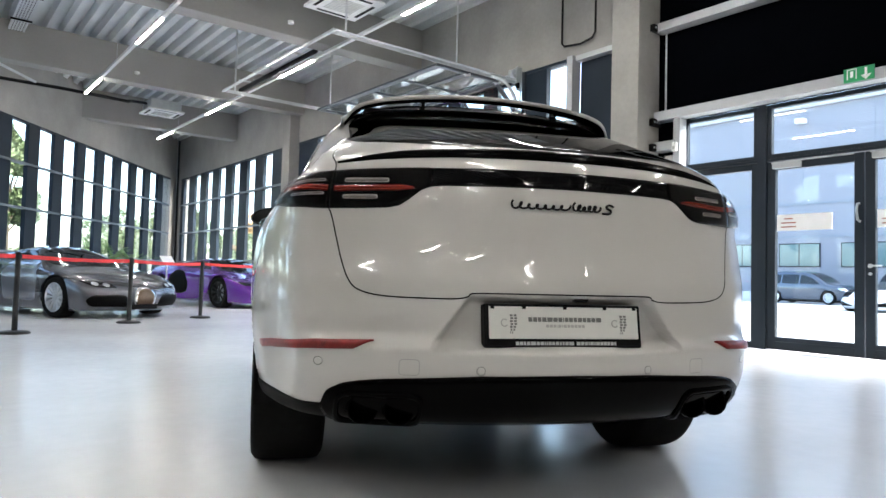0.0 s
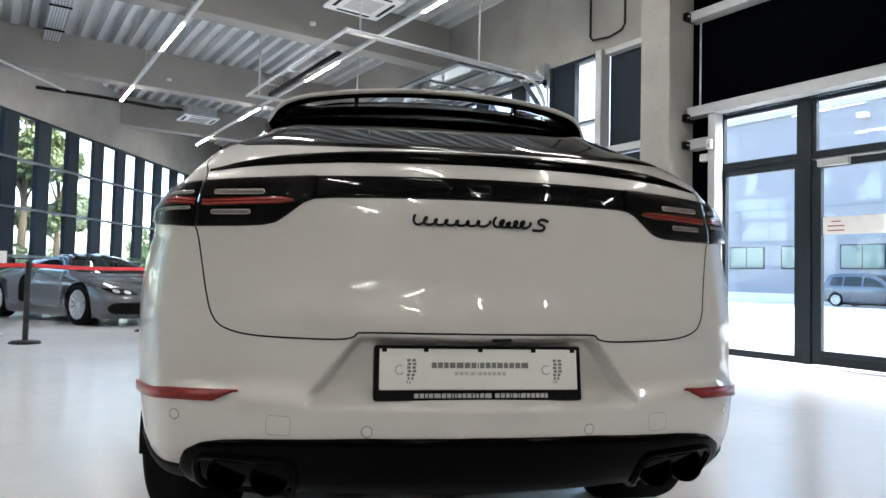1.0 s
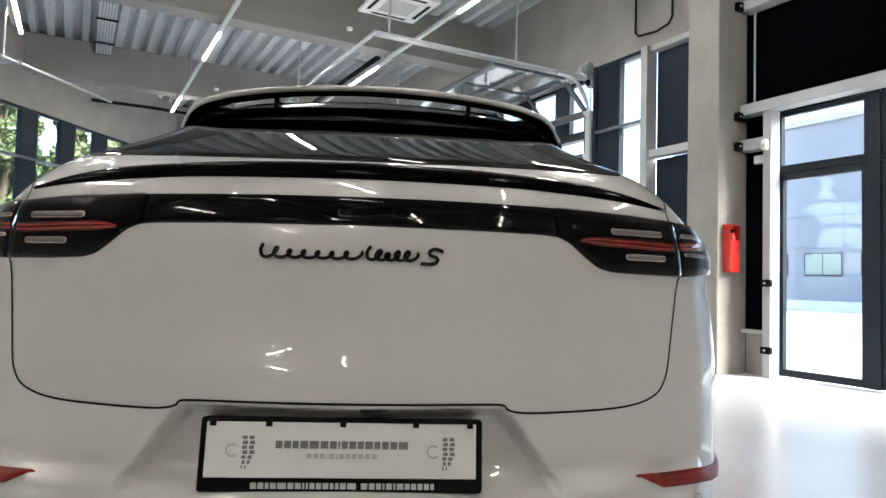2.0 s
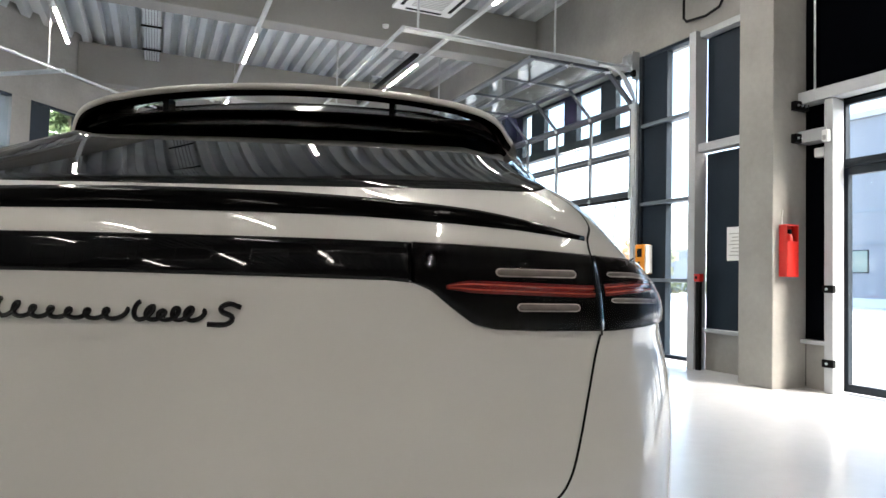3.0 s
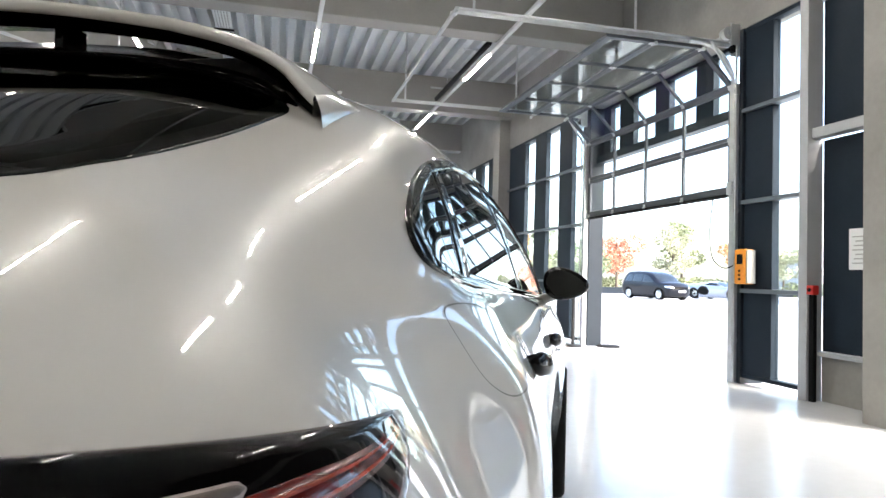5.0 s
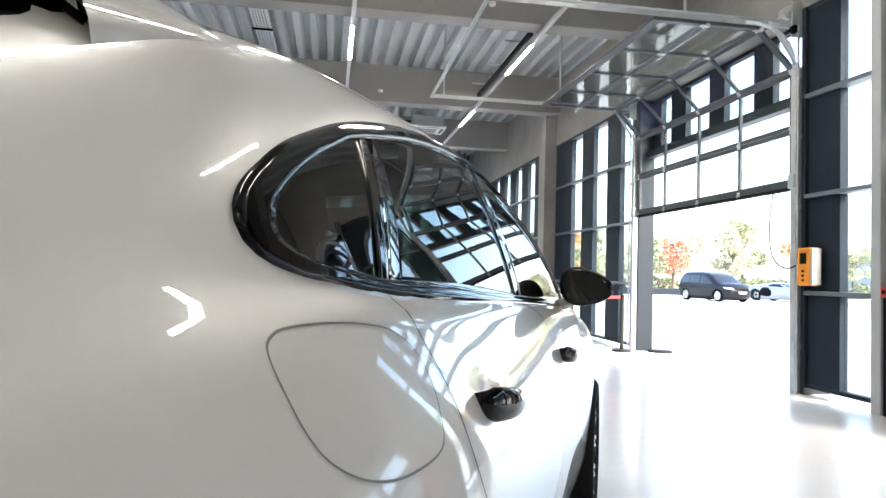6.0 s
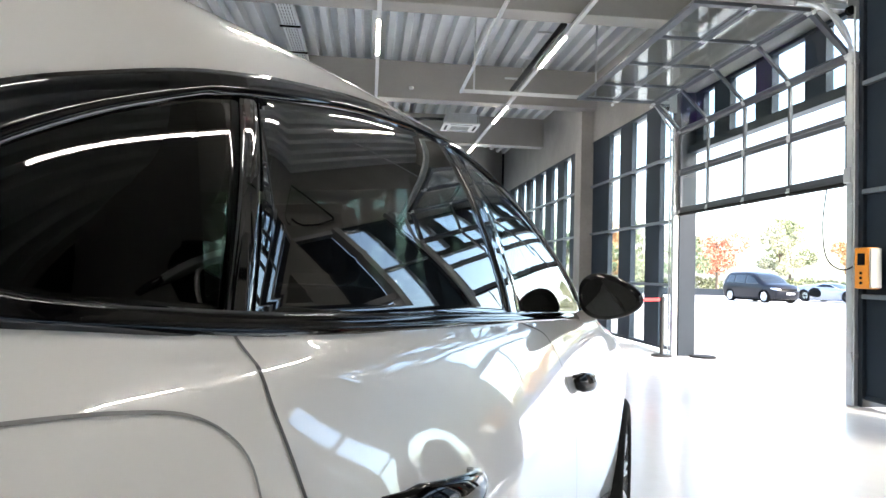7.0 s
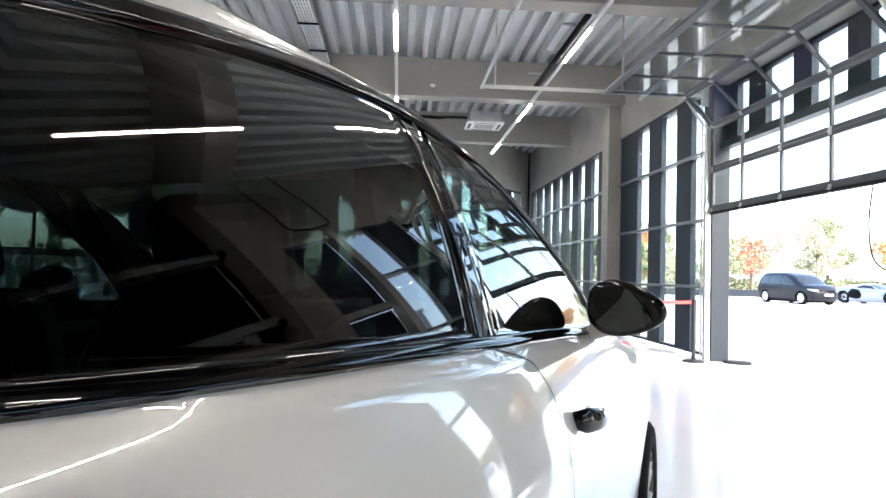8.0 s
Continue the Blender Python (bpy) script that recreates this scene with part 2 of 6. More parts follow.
def concrete_column(x0, x1, y0, y1, label):
    return tagged(mesh_object("column", box(x0, x1, y0, y1, -0.02, BEAM_Z - 0.003, 0.012), CONCRETE), label, "column", "concrete columns", "structure")


concrete_column(7.79, 8.3, 5.62, 6.08, "grey fair-faced concrete column beside the entrance")
concrete_column(7.92, 8.3, 16.92, 17.38, "grey fair-faced concrete column between the window walls")

# concrete bands and plain walls
for name, b in (("wall_east_band", (8.2, 8.5, 6.08, 28.0, 4.42, 6.3)), ("wall_east_corner", (8.2, 8.5, 27.15, 28.0, -0.2, 4.417)),
                ("wall_east_south", (8.25, 8.55, SOUTH, -0.6, -0.2, 6.3)), ("wall_south", (south_x - 0.5, 8.55, SOUTH - 0.3, SOUTH - 0.003, -0.2, 6.3)),
                ("wall_east_upstand", (8.3, 8.5, 6.081, 7.08, -0.2, 0.48)), ("wall_east_upstand_2", (8.3, 8.5, 5.3, 5.619, -0.2, 0.48)),
                ("wall_east_top", (8.3, 8.6, SOUTH, 6.078, 5.9, 6.3))):
    tagged(mesh_object(name, box(*b), CONCRETE), "grey fair-faced concrete wall", "wall", kind="structure")
for name, b in (("wall_skew_band", (0.05, skew_len, -0.3, 0.0, 4.42, 6.3)), ("wall_skew_corner", (0.05, 0.7, -0.3, 0.0, -0.2, 4.417)), ("wall_skew_pier", (14.86, 15.297, -0.3, 0.0, -0.2, 4.417)), ("wall_skew_plain", (24.3, skew_len, -0.3, 0.0, -0.2, 4.417))):
    o = mesh_object(name, box(*b), CONCRETE)
    o.matrix_world = pose(*CORNER, 0, 0, 0, SKEW)
    tagged(o, "grey fair-faced concrete wall", "wall", kind="structure")


# ---- window walls: glass bays between dark panels, with cross rails ----
def window_wall(name, m, bays, z0, z1, rails, label):
    """bays: (start, end, is_glass) along local x; local +y is the room side."""
    w = thing(name, m, label, "window wall", kind="structure")
    lo, hi = bays[0][0], bays[-1][1]
    zs = [z0, *rails, z1]
    for a, b, glass in bays:
        if glass:
            for k, (u, v) in enumerate(zip(zs, zs[1:])):
                o = part("pane", box(a, b, -0.085, -0.075, u + 0.03, v - 0.03), PANE, w)
                o.visible_shadow = False
        else:
            part("panel", box(a, b, -0.12, -0.015, z0, z1, 0.006), DARK_PANEL, w)
    for z in zs:
        part("rail", box(lo, hi, -0.11, 0.04 if z in rails else 0.0, z - 0.024, z + 0.024, 0.004), RAIL_PALE if z in rails else DARK_PANEL, w)
    return w


def alternate(a, b, pitch, first_glass):
    out, g, x = [], first_glass, a
    while x < b - 0.2:
        out.append((x, min(x + pitch, b), g))
        x += pitch
        g = not g
    return out


EAST = pose(WALL_X, 0, 0, 0, 0, 90)
RAILS = [1.17, 2.26, 3.36]
window_wall("window_1", EAST, [(12.62, 12.78, False), (12.78, 13.27, True), (13.27, 13.88, False), (13.88, 14.58, True), (14.58, 15.22, False), (15.22, 15.85, True), (15.85, 16.92, False)],
            0.08, 4.39, RAILS, "tall window wall of glass bays between dark panels")
window_wall("window_2", EAST, alternate(17.4, 27.15, 0.63, True), 0.08, 4.39, RAILS, "tall window wall of glass bays between dark panels")
window_wall("window_3", pose(*CORNER, 0, 0, 0, SKEW), [b for k in range(12) for b in ((0.7 + 1.18 * k, 1.39 + 1.18 * k, True), (1.39 + 1.18 * k, 1.88 + 1.18 * k, False))], 0.08, 4.39, RAILS, "long skewed window wall of glass bays between dark panels")
SKEWED = pose(*CORNER, 0, 0, 0, SKEW)
window_wall("window_7", SKEWED, [(15.3, 15.99, True), (15.99, 16.4, False), (16.4, 16.9, True)], 0.08, 4.39, RAILS, "tall window bays between dark panels")
window_wall("window_8", SKEWED, [(21.15, 21.84, True), (21.84, 22.33, False), (22.33, 23.02, True), (23.02, 23.51, False), (23.51, 24.3, True)], 0.08, 4.39, RAILS, "tall window bays between dark panels")
window_wall("window_4", EAST, [(7.23, 7.74, True), (7.74, 8.22, False)], 0.1, 4.39, [1.14, 2.23, 3.37], "narrow glazed bay beside the sectional door")

# ---- niche, girts and cladding round the column ----
def structure(name, bm, mat, label, category):
    return tagged(mesh_object(name, bm, mat), label, category, kind="structure")


structure("cladding_niche_low", box(8.32, 8.36, 6.085, 7.09, 0.53, 2.8), DARK_PANEL, "dark blue-grey cladding panel in the niche", "cladding")
structure("cladding_niche_high", box(8.32, 8.36, 6.085, 7.09, 2.93, 4.41), DARK_PANEL, "dark blue-grey cladding panel in the niche", "cladding")
structure("cladding_slot_low", box(8.32, 8.36, 5.27, 5.615, 0.53, 2.62), BLACK_PANEL, "black cladding strip beside the entrance", "cladding")
structure("girt_niche", box(8.16, 8.31, 6.085, 7.09, 2.81, 2.92, 0.008), ALU, "pale grey steel girt across the niche", "girt")
structure("girt_niche_top", box(8.18, 8.319, 6.085, 7.09, 4.33, 4.415, 0.008), ALU, "pale grey steel girt at the head of the niche", "girt")
structure("sill_niche", box(8.2, 8.319, 6.085, 7.09, 0.485, 0.53, 0.006), ALU, "pale grey sill over the concrete upstand", "sill")
structure("sill_slot", box(8.2, 8.319, 5.3, 5.615, 0.485, 0.53, 0.006), ALU, "pale grey sill over the concrete upstand", "sill")
structure("post_window", box(8.12, 8.32, 7.1, 7.222, 0.0, 4.415, 0.006), ALU, "pale grey steel post beside the glazed bay", "post")

# cladding and girts above the entrance
structure("cladding_entrance", box(8.33, 8.38, -0.6, 5.615, 3.24, 4.36), BLACK_PANEL, "black cladding above the entrance glazing", "cladding")
structure("cladding_entrance_top", box(8.33, 8.38, -0.6, 5.615, 4.5, 5.9), BLACK_PANEL, "black cladding above the upper girt", "cladding")
structure("cladding_backing", box(8.385, 8.42, -0.6, 5.9, 3.1, 5.95), BLACK_PANEL, "black cladding behind the girts", "cladding")
structure("cladding_slot_backing", box(8.385, 8.42, 5.27, 5.9, -0.1, 3.095), BLACK_PANEL, "black cladding behind the girts", "cladding")
structure("girt_entrance", box(8.14, 8.325, -0.6, 5.6, 3.09, 3.22, 0.008), ALU, "pale grey steel girt above the entrance", "girt")
structure("girt_entrance_top", box(8.14, 8.325, -0.6, 5.6, 4.37, 4.49, 0.008), ALU, "pale grey steel girt high above the entrance", "girt")
structure("girt_stub", box(8.14, 8.325, 5.27, 5.6, 2.66, 2.79, 0.006), ALU, "short pale grey steel girt beside the column", "girt")
structure("post_entrance", box(8.16, 8.33, 5.2, 5.3, 0.0, 3.085, 0.006), ALU, "pale grey steel post beside the entrance", "post")
structure("vertical_rail", cyl((8.28, 5.5, 3.24), (8.28, 5.5, 4.36), 0.012), GALV, "thin galvanised rail on the black cladding", "rail")

# brackets on the column
for z in (3.07, 2.71, 4.42):
    b = thing("bracket", pose(8.14, 5.57, z), "black steel bracket between girt and column", "bracket", "girt brackets")
    part("plate", box(-0.09, 0.12, -0.02, 0.045, -0.05, 0.05, 0.006), BLACK_PLASTIC, b)
    for k in range(3):
        part("bolt", cyl((-0.055 + 0.06 * k, -0.035, 0.0), (-0.055 + 0.06 * k, -0.018, 0.0), 0.013, seg=6), GALV, b)

# ---- entrance: glazed screen with a double door ----
ent = thing("window_5", pose(8.4, 0, 0, 0, 0, 90), "glazed entrance screen in anthracite frames", "glazing", kind="structure")


def framed(parent, a, b, z0, z1, w=0.06, y0=-0.035, y1=0.035, mat=ANTHRACITE, glass=True):
    part("stile", box(a, a + w, y0, y1, z0, z1, 0.004), mat, parent)
    part("stile", box(b - w, b, y0, y1, z0, z1, 0.004), mat, parent)
    part("rail", box(a + w, b - w, y0, y1, z0, z0 + w, 0.004), mat, parent)
    part("rail", box(a + w, b - w, y0, y1, z1 - w, z1, 0.004), mat, parent)
    if glass:
        o = part("pane", box(a + w, b - w, -0.006, 0.006, z0 + w, z1 - w), PANE, parent)
        o.visible_shadow = False


for a, b in ((4.215, 5.26), (1.96, 4.095), (-0.6, 1.84)):
    framed(ent, a, b, 2.4, 3.085, 0.055)
framed(ent, 4.215, 5.26, 0.02, 2.36, 0.08)
framed(ent, -0.6, 1.84, 0.02, 2.36, 0.08)
for y in (4.155, 1.9):
    part("mullion", box(y - 0.058, y + 0.058, -0.06, 0.06, 0.02, 3.085, 0.004), ANTHRACITE, ent)
part("transom", box(-0.6, 5.26, -0.05, 0.05, 2.362, 2.398, 0.004), ANTHRACITE, ent)
for n, (a, b, hinge) in enumerate(((3.0, 4.09, 1), (1.97, 2.985, -1))):
    d = thing("door_1" if n == 0 else "door_2", pose(8.4, 0, 0, 0, 0, 90), "closed glazed door leaf in an anthracite frame", "door", "entrance door leaves", "structure")
    framed(d, a, b, 0.03, 2.35, 0.1)
    part("kick_rail", box(a + 0.1, b - 0.1, -0.034, 0.034, 0.131, 0.185, 0.004), ANTHRACITE, d)
    s = a + 0.05 if hinge == 1 else b - 0.05
    if hinge == -1:
        part("handle", tube([(s, 0.035, 1.06), (s, 0.085, 1.06), (s - 0.13, 0.085, 1.06)], 0.011), GALV, d, "brushed steel lever handle")
        part("handle_rose", cyl((s, 0.034, 1.06), (s, 0.044, 1.06), 0.026, seg=18), GALV, d)
        part("lock_cylinder", cyl((s, 0.034, 0.97), (s, 0.048, 0.97), 0.018, seg=14), GALV, d)
    else:
        part("pull", tube([(s - 0.01, 0.035, 1.56), (s, 0.075, 1.58), (s + 0.012, 0.08, 1.68), (s + 0.006, 0.07, 1.76), (s, 0.035, 1.77)], 0.013), GALV, d, "curved steel bolt handle")
    part("door_closer", box(b - 0.42, b - 0.08, 0.036, 0.09, 2.26, 2.33, 0.006), ALU, d, "pale grey overhead door closer")
    part("closer_rail", box(a + 0.1, b - 0.05, 0.036, 0.05, 2.335, 2.349, 0.003), ALU, d, "pale grey closer rail")
    notice = part("notice", box(b - 0.75, b - 0.11, 0.008, 0.012, 1.49, 1.69), PAPER, d, "white paper notice behind the glass")
    for k, (u, v, z) in enumerate(((0.1, 0.2, 1.63), (0.06, 0.24, 1.58), (0.06, 0.24, 1.53))):
        part("print_bar", box(b - 0.4 + u, b - 0.4 + v, 0.0125, 0.0145, z, z + 0.014), material("print_%d%d" % (n, k), (0.35, 0.12, 0.1), 0.6), notice)

# ---- sectional overhead door ----
DY0, DY1 = 8.42, 12.46
MUNTINS = (9.49, 10.5, 11.51)
# anthracite door frames, with the window glow over them mixed into a lighter colour
FLAP = material("glow_lightened_profile", (0.055, 0.063, 0.075), 0.4, spec=0.35, vary=0.15, scale=6, fine=80)
sd = thing("sectional_door", pose(0, 0, 0), "half-open glazed sectional overhead door with anthracite frames", "overhead door")


def section(p, q, lead=0.055, heel=0.055):
    """One glazed section from p to q (x, z), spanning the opening."""
    (x0, z0), (x1, z1) = p, q
    L = math.hypot(x1 - x0, z1 - z0)
    ang = math.atan2(z1 - z0, x1 - x0)
    m = Matrix.Translation((x0, 0, z0)) @ Matrix.Rotation(-ang, 4, 'Y')
    bm = bmesh.new()
    for s0, s1 in ((0.004, heel), (L - lead, L - 0.004)):
        add_box(bm, s0, s1, DY0, DY1, -0.02, 0.02, 0.003, m)
    for y, w in ((DY0 + 0.04, 0.08), *((y, 0.045) for y in MUNTINS), (DY1 - 0.04, 0.08)):
        add_box(bm, heel, L - lead, y - w / 2, y + w / 2, -0.0195, 0.0195, 0.003, m)
    f = part("section_frame", bm, FLAP, sd)
    ends = (DY0 + 0.08, *MUNTINS, DY1 - 0.08)
    for a, b in zip(ends, ends[1:]):
        b2 = bmesh.new()
        add_box(b2, heel - 0.005, L - lead + 0.005, a + 0.015, b - 0.015, -0.006, 0.006, 0, m)
        g = part("pane", b2, ACRYLIC, f)
        g.visible_shadow = False
    for y in (DY0 + 0.04, *MUNTINS, DY1 - 0.04):
        b3 = bmesh.new()
        add_box(b3, -0.05, 0.05, y - 0.03, y + 0.03, 0.02, 0.028, 0.002, m)
        add_cyl(b3, m @ Vector((0.0, y - 0.03, 0.03)), m @ Vector((0.0, y + 0.03, 0.03)), 0.012, seg=8)
        part("hinge", b3, GALV, f)
    for y, sg in ((DY0, -1), (DY1, 1)):
        b3 = bmesh.new()
        add_cyl(b3, m @ Vector((0.02, y - sg * 0.05, 0.05)), m @ Vector((0.02, y + sg * 0.06, 0.05)), 0.008, seg=8)
        add_cyl(b3, m @ Vector((0.02, y + sg * 0.045, 0.05)), m @ Vector((0.02, y + sg * 0.07, 0.05)), 0.024, seg=12)
        part("roller", b3, GALV, f)


HINGE_LINE = ((8.2, 2.37), (8.2, 3.04), (8.2, 3.73), (7.73, 4.2), (7.06, 4.2), (6.4, 4.2))
for k, (p, q) in enumerate(zip(HINGE_LINE, HINGE_LINE[1:])):
    section(p, q, 0.11 if k == 4 else 0.055, 0.09 if k == 0 else 0.055)
part("bottom_seal", box(8.17, 8.23, DY0, DY1, 2.325, 2.37, 0.01), BLACK_RUBBER, sd)
for y, sg in ((DY0 - 0.07, -1), (DY1 + 0.07, 1)):
    bm = bmesh.new()
    add_box(bm, 8.12, 8.15, y - 0.045, y + 0.045, 0.0, 3.74, 0.003)
    add_box(bm, 8.15, 8.2, y - 0.045, y - 0.037, 0.0, 3.74)
    part("guide_track", bm, GALV, sd)
    pts = [(8.135, y, 3.72), (8.12, y, 3.87), (8.06, y, 4.0), (7.96, y, 4.11), (7.83, y, 4.19), (7.66, y, 4.225), (7.5, y, 4.23)]
    part("curved_track", tube(pts, 0.024, 8), GALV, sd)
    bm = bmesh.new()
    add_box(bm, 4.48, 8.12, y - 0.032, y + 0.032, 4.262, 4.272)
    add_box(bm, 4.48, 8.12, y - sg * 0.028 - 0.004, y - sg * 0.028 + 0.004, 4.21, 4.262)
    part("ceiling_track", bm, GALV, sd)
    bm = bmesh.new()
    add_tube(bm, [(7.78, y + sg * 0.045, 4.24), (8.12, y + sg * 0.045, 3.76)], 0.02, 6)
    part("track_brace", bm, GALV, sd)
    part("cord_tube", tube([(8.11, y + sg * 0.09, 0.02), (8.11, y + sg * 0.09, 4.2)], 0.013, 8), GALV, sd)
    for z in (0.5, 1.3, 2.1, 2.9, 3.6):
        part("track_clip", box(8.09, 8.2, y + sg * 0.055 - 0.02, y + sg * 0.055 + 0.02, z, z + 0.05, 0.004), GALV, sd)
    part("drum_plate", box(8.06, 8.19, y + sg * 0.04 - 0.008, y + sg * 0.04 + 0.008, 4.08, 4.5, 0.004), GALV, sd)
    part("cable_drum", lathe([(0.02, -0.05), (0.085, -0.05), (0.085, -0.042), (0.07, -0.036), (0.07, 0.036), (0.085, 0.042), (0.085, 0.05), (0.02, 0.05)], 24, 'Y', (8.06, y - sg * 0.03, 4.38), True), GALV, sd)
    part("pulley", lathe([(0.01, -0.02), (0.05, -0.02), (0.042, 0.0), (0.05, 0.02), (0.01, 0.02)], 20, 'Y', (8.07, y + sg * 0.07, 4.16), True), BLACK_PLASTIC, sd)
    part("bottom_bracket", box(8.1, 8.19, y - sg * 0.02 - 0.05, y - sg * 0.02 + 0.05, 2.34, 2.5, 0.006), GALV, sd)
part("end_bar", box(4.47, 4.51, DY0 - 0.13, DY1 + 0.13, 4.222, 4.262, 0.004), GALV, sd)
part("torsion_shaft", cyl((8.06, DY0 - 0.12, 4.38), (8.06, DY1 + 0.12, 4.38), 0.014, seg=10), GALV, sd)
for y in (9.3, 10.6):
    part("torsion_spring", cyl((8.06, y, 4.38), (8.06, y + 0.75, 4.38), 0.034, seg=14), BLACK_PLASTIC, sd)
for x, y in ((4.7, DY0 - 0.07), (6.75, DY0 - 0.07), (4.7, DY1 + 0.07), (6.75, DY1 + 0.07)):
    part("hanger", box(x - 0.015, x + 0.015, y - 0.004, y + 0.004, 4.272, 5.99), GALV, sd)
structure("door_jamb_near", box(8.175, 8.5, 8.222, 8.29, 0.0, 4.415, 0.006), ANTHRACITE, "anthracite jamb of the sectional door", "jamb")
structure("door_jamb_far", box(8.21, 8.5, 12.46, 12.615, 0.0, 4.415, 0.006), ANTHRACITE, "anthracite jamb of the sectional door", "jamb")
structure("door_head", box(8.34, 8.5, 8.295, 12.455, 3.38, 3.5, 0.006), ANTHRACITE, "anthracite head above the door opening", "jamb")
window_wall("window_6", pose(8.46, 0, 0, 0, 0, 90), [(8.3, 9.22, True), (9.22, 9.62, False), (9.62, 10.31, True), (10.31, 10.71, False), (10.71, 11.39, True), (11.39, 11.86, False), (11.86, 12.2, True), (12.2, 12.45, False)],
            3.53, 4.39, [], "fixed glazing between dark panels above the overhead door")

# a second, closed overhead door in the skewed wall
sd2 = thing("sectional_door", SKEWED, "closed glazed sectional overhead door in the window wall", "overhead door")
for k in range(6):
    z0, z1 = 0.03 + 0.727 * k, 0.75 + 0.727 * k
    bm = bmesh.new()
    for a, b, c, d in ((17.0, 21.05, z0, z0 + 0.055), (17.0, 21.05, z1 - 0.055, z1)):
        add_box(bm, a, b, -0.1, -0.06, c, d, 0.003)
    for k2 in range(5):
        add_box(bm, 17.0 + 1.0 * k2, 17.05 + 1.0 * k2, -0.1, -0.06, z0 + 0.055, z1 - 0.055, 0.003)
    f2 = part("section_frame", bm, FLAP, sd2)
    for k2 in range(4):
        part("pane", box(17.04 + 1.0 * k2, 18.01 + 1.0 * k2, -0.086, -0.074, z0 + 0.05, z1 - 0.05), ACRYLIC, f2).visible_shadow = False
for u in (16.95, 21.1):
    part("jamb", box(u - 0.045, u + 0.045, -0.28, -0.11, 0.0, 4.415, 0.004), ANTHRACITE, sd2)
    part("guide_track", box(u - 0.03, u + 0.03, -0.03, 0.0, 0.0, 4.1, 0.003), GALV, sd2)
    part("curved_track", tube([(u, 0.0, 3.9), (u, 0.03, 4.08), (u, 0.12, 4.18), (u, 0.3, 4.22)], 0.024, 8), GALV, sd2)
    bm = bmesh.new()
    add_box(bm, u - 0.032, u + 0.032, 0.0, 2.7, 4.245, 4.255)
    add_box(bm, u - 0.032, u - 0.024, 0.0, 2.7, 4.2, 4.245)
    part("ceiling_track", bm, GALV, sd2)
    part("hanger", box(u - 0.015, u + 0.015, 2.4, 2.408, 4.255, 5.99), GALV, sd2)
part("end_bar", box(14.6, 21.2, 2.62, 2.66, 4.21, 4.245, 0.004), GALV, sd2)

# ---- ceiling fittings ----
def light_strip(x, lit, y0, y1, z=5.05):
    s = thing("light_strip", pose(x, 0, z), "long white metal light track with lit lamp sections", "ceiling light", "light strips")
    part("trunking", box(-0.032, 0.032, y0, y1, 0.0, 0.055, 0.004), STRIP_BODY, s)
    for a, b in lit:
        part("lamp", box(-0.024, 0.024, a, b, -0.014, -0.001, 0.003), LED, s, "glowing lamp section")
    y = y0 + 0.6
    while y < y1:
        part("suspension", cyl((0, y, 0.055), (0, y, DECK_Z - z + 0.01), 0.004, seg=6), GALV, s)
        y += 2.8


light_strip(6.06, [(-6.4, -4.8), (-1.8, -0.2), (4.2, 6.0), (7.4, 8.9), (12.0, 13.6), (16.6, 18.2), (21.2, 22.7)], -8, 22.8)
light_strip(3.12, [(-6.8, -5.2), (-2.2, -0.6), (2.5, 4.4), (7.1, 8.7), (11.8, 13.4), (16.5, 18.1)], -8, 18.2)
light_strip(0.18, [(-6.6, -5.0), (-2.0, -0.4), (2.6, 4.2), (7.2, 8.8), (12.0, 13.7)], -8, 13.8)
light_strip(-2.8, [(-6.6, -5.0), (-2.0, -0.4), (2.6, 4.2), (7.2, 8.8)], -8, 9.6)
light_strip(-5.8, [(-6.6, -5.0), (-2.0, -0.4), (2.6, 4.2)], -8, 5.0)

tray = thing("cable_tray", pose(1.5, 0, 5.78), "galvanised perforated cable tray under the deck", "cable tray")
bm = bmesh.new()
add_box(bm, -0.15, 0.15, -8, 17.6, 0.0, 0.004)
add_box(bm, -0.15, -0.146, -8, 17.6, 0.004, 0.06)
add_box(bm, 0.146, 0.15, -8, 17.6, 0.004, 0.06)
part("tray", bm, TRAY_STEEL, tray)
bm = bmesh.new()
for k in range(170):
    for u in (-0.1, -0.05, 0.0, 0.05, 0.1):
        add_box(bm, u - 0.008, u + 0.008, -7.9 + 0.15 * k + 0.02, -7.9 + 0.15 * k + 0.1, -0.0015, 0.001)
part("slots", bm, BLACK_PLASTIC, tray)
for k in range(17):
    y = 17.3 - 1.5 * k
    part("bracket", box(-0.19, 0.19, y - 0.02, y + 0.02, -0.035, -0.003), BLACK_PLASTIC, tray)
    part("rod", cyl((-0.18, y, -0.03), (-0.18, y, 0.24), 0.005, seg=6), GALV, tray)

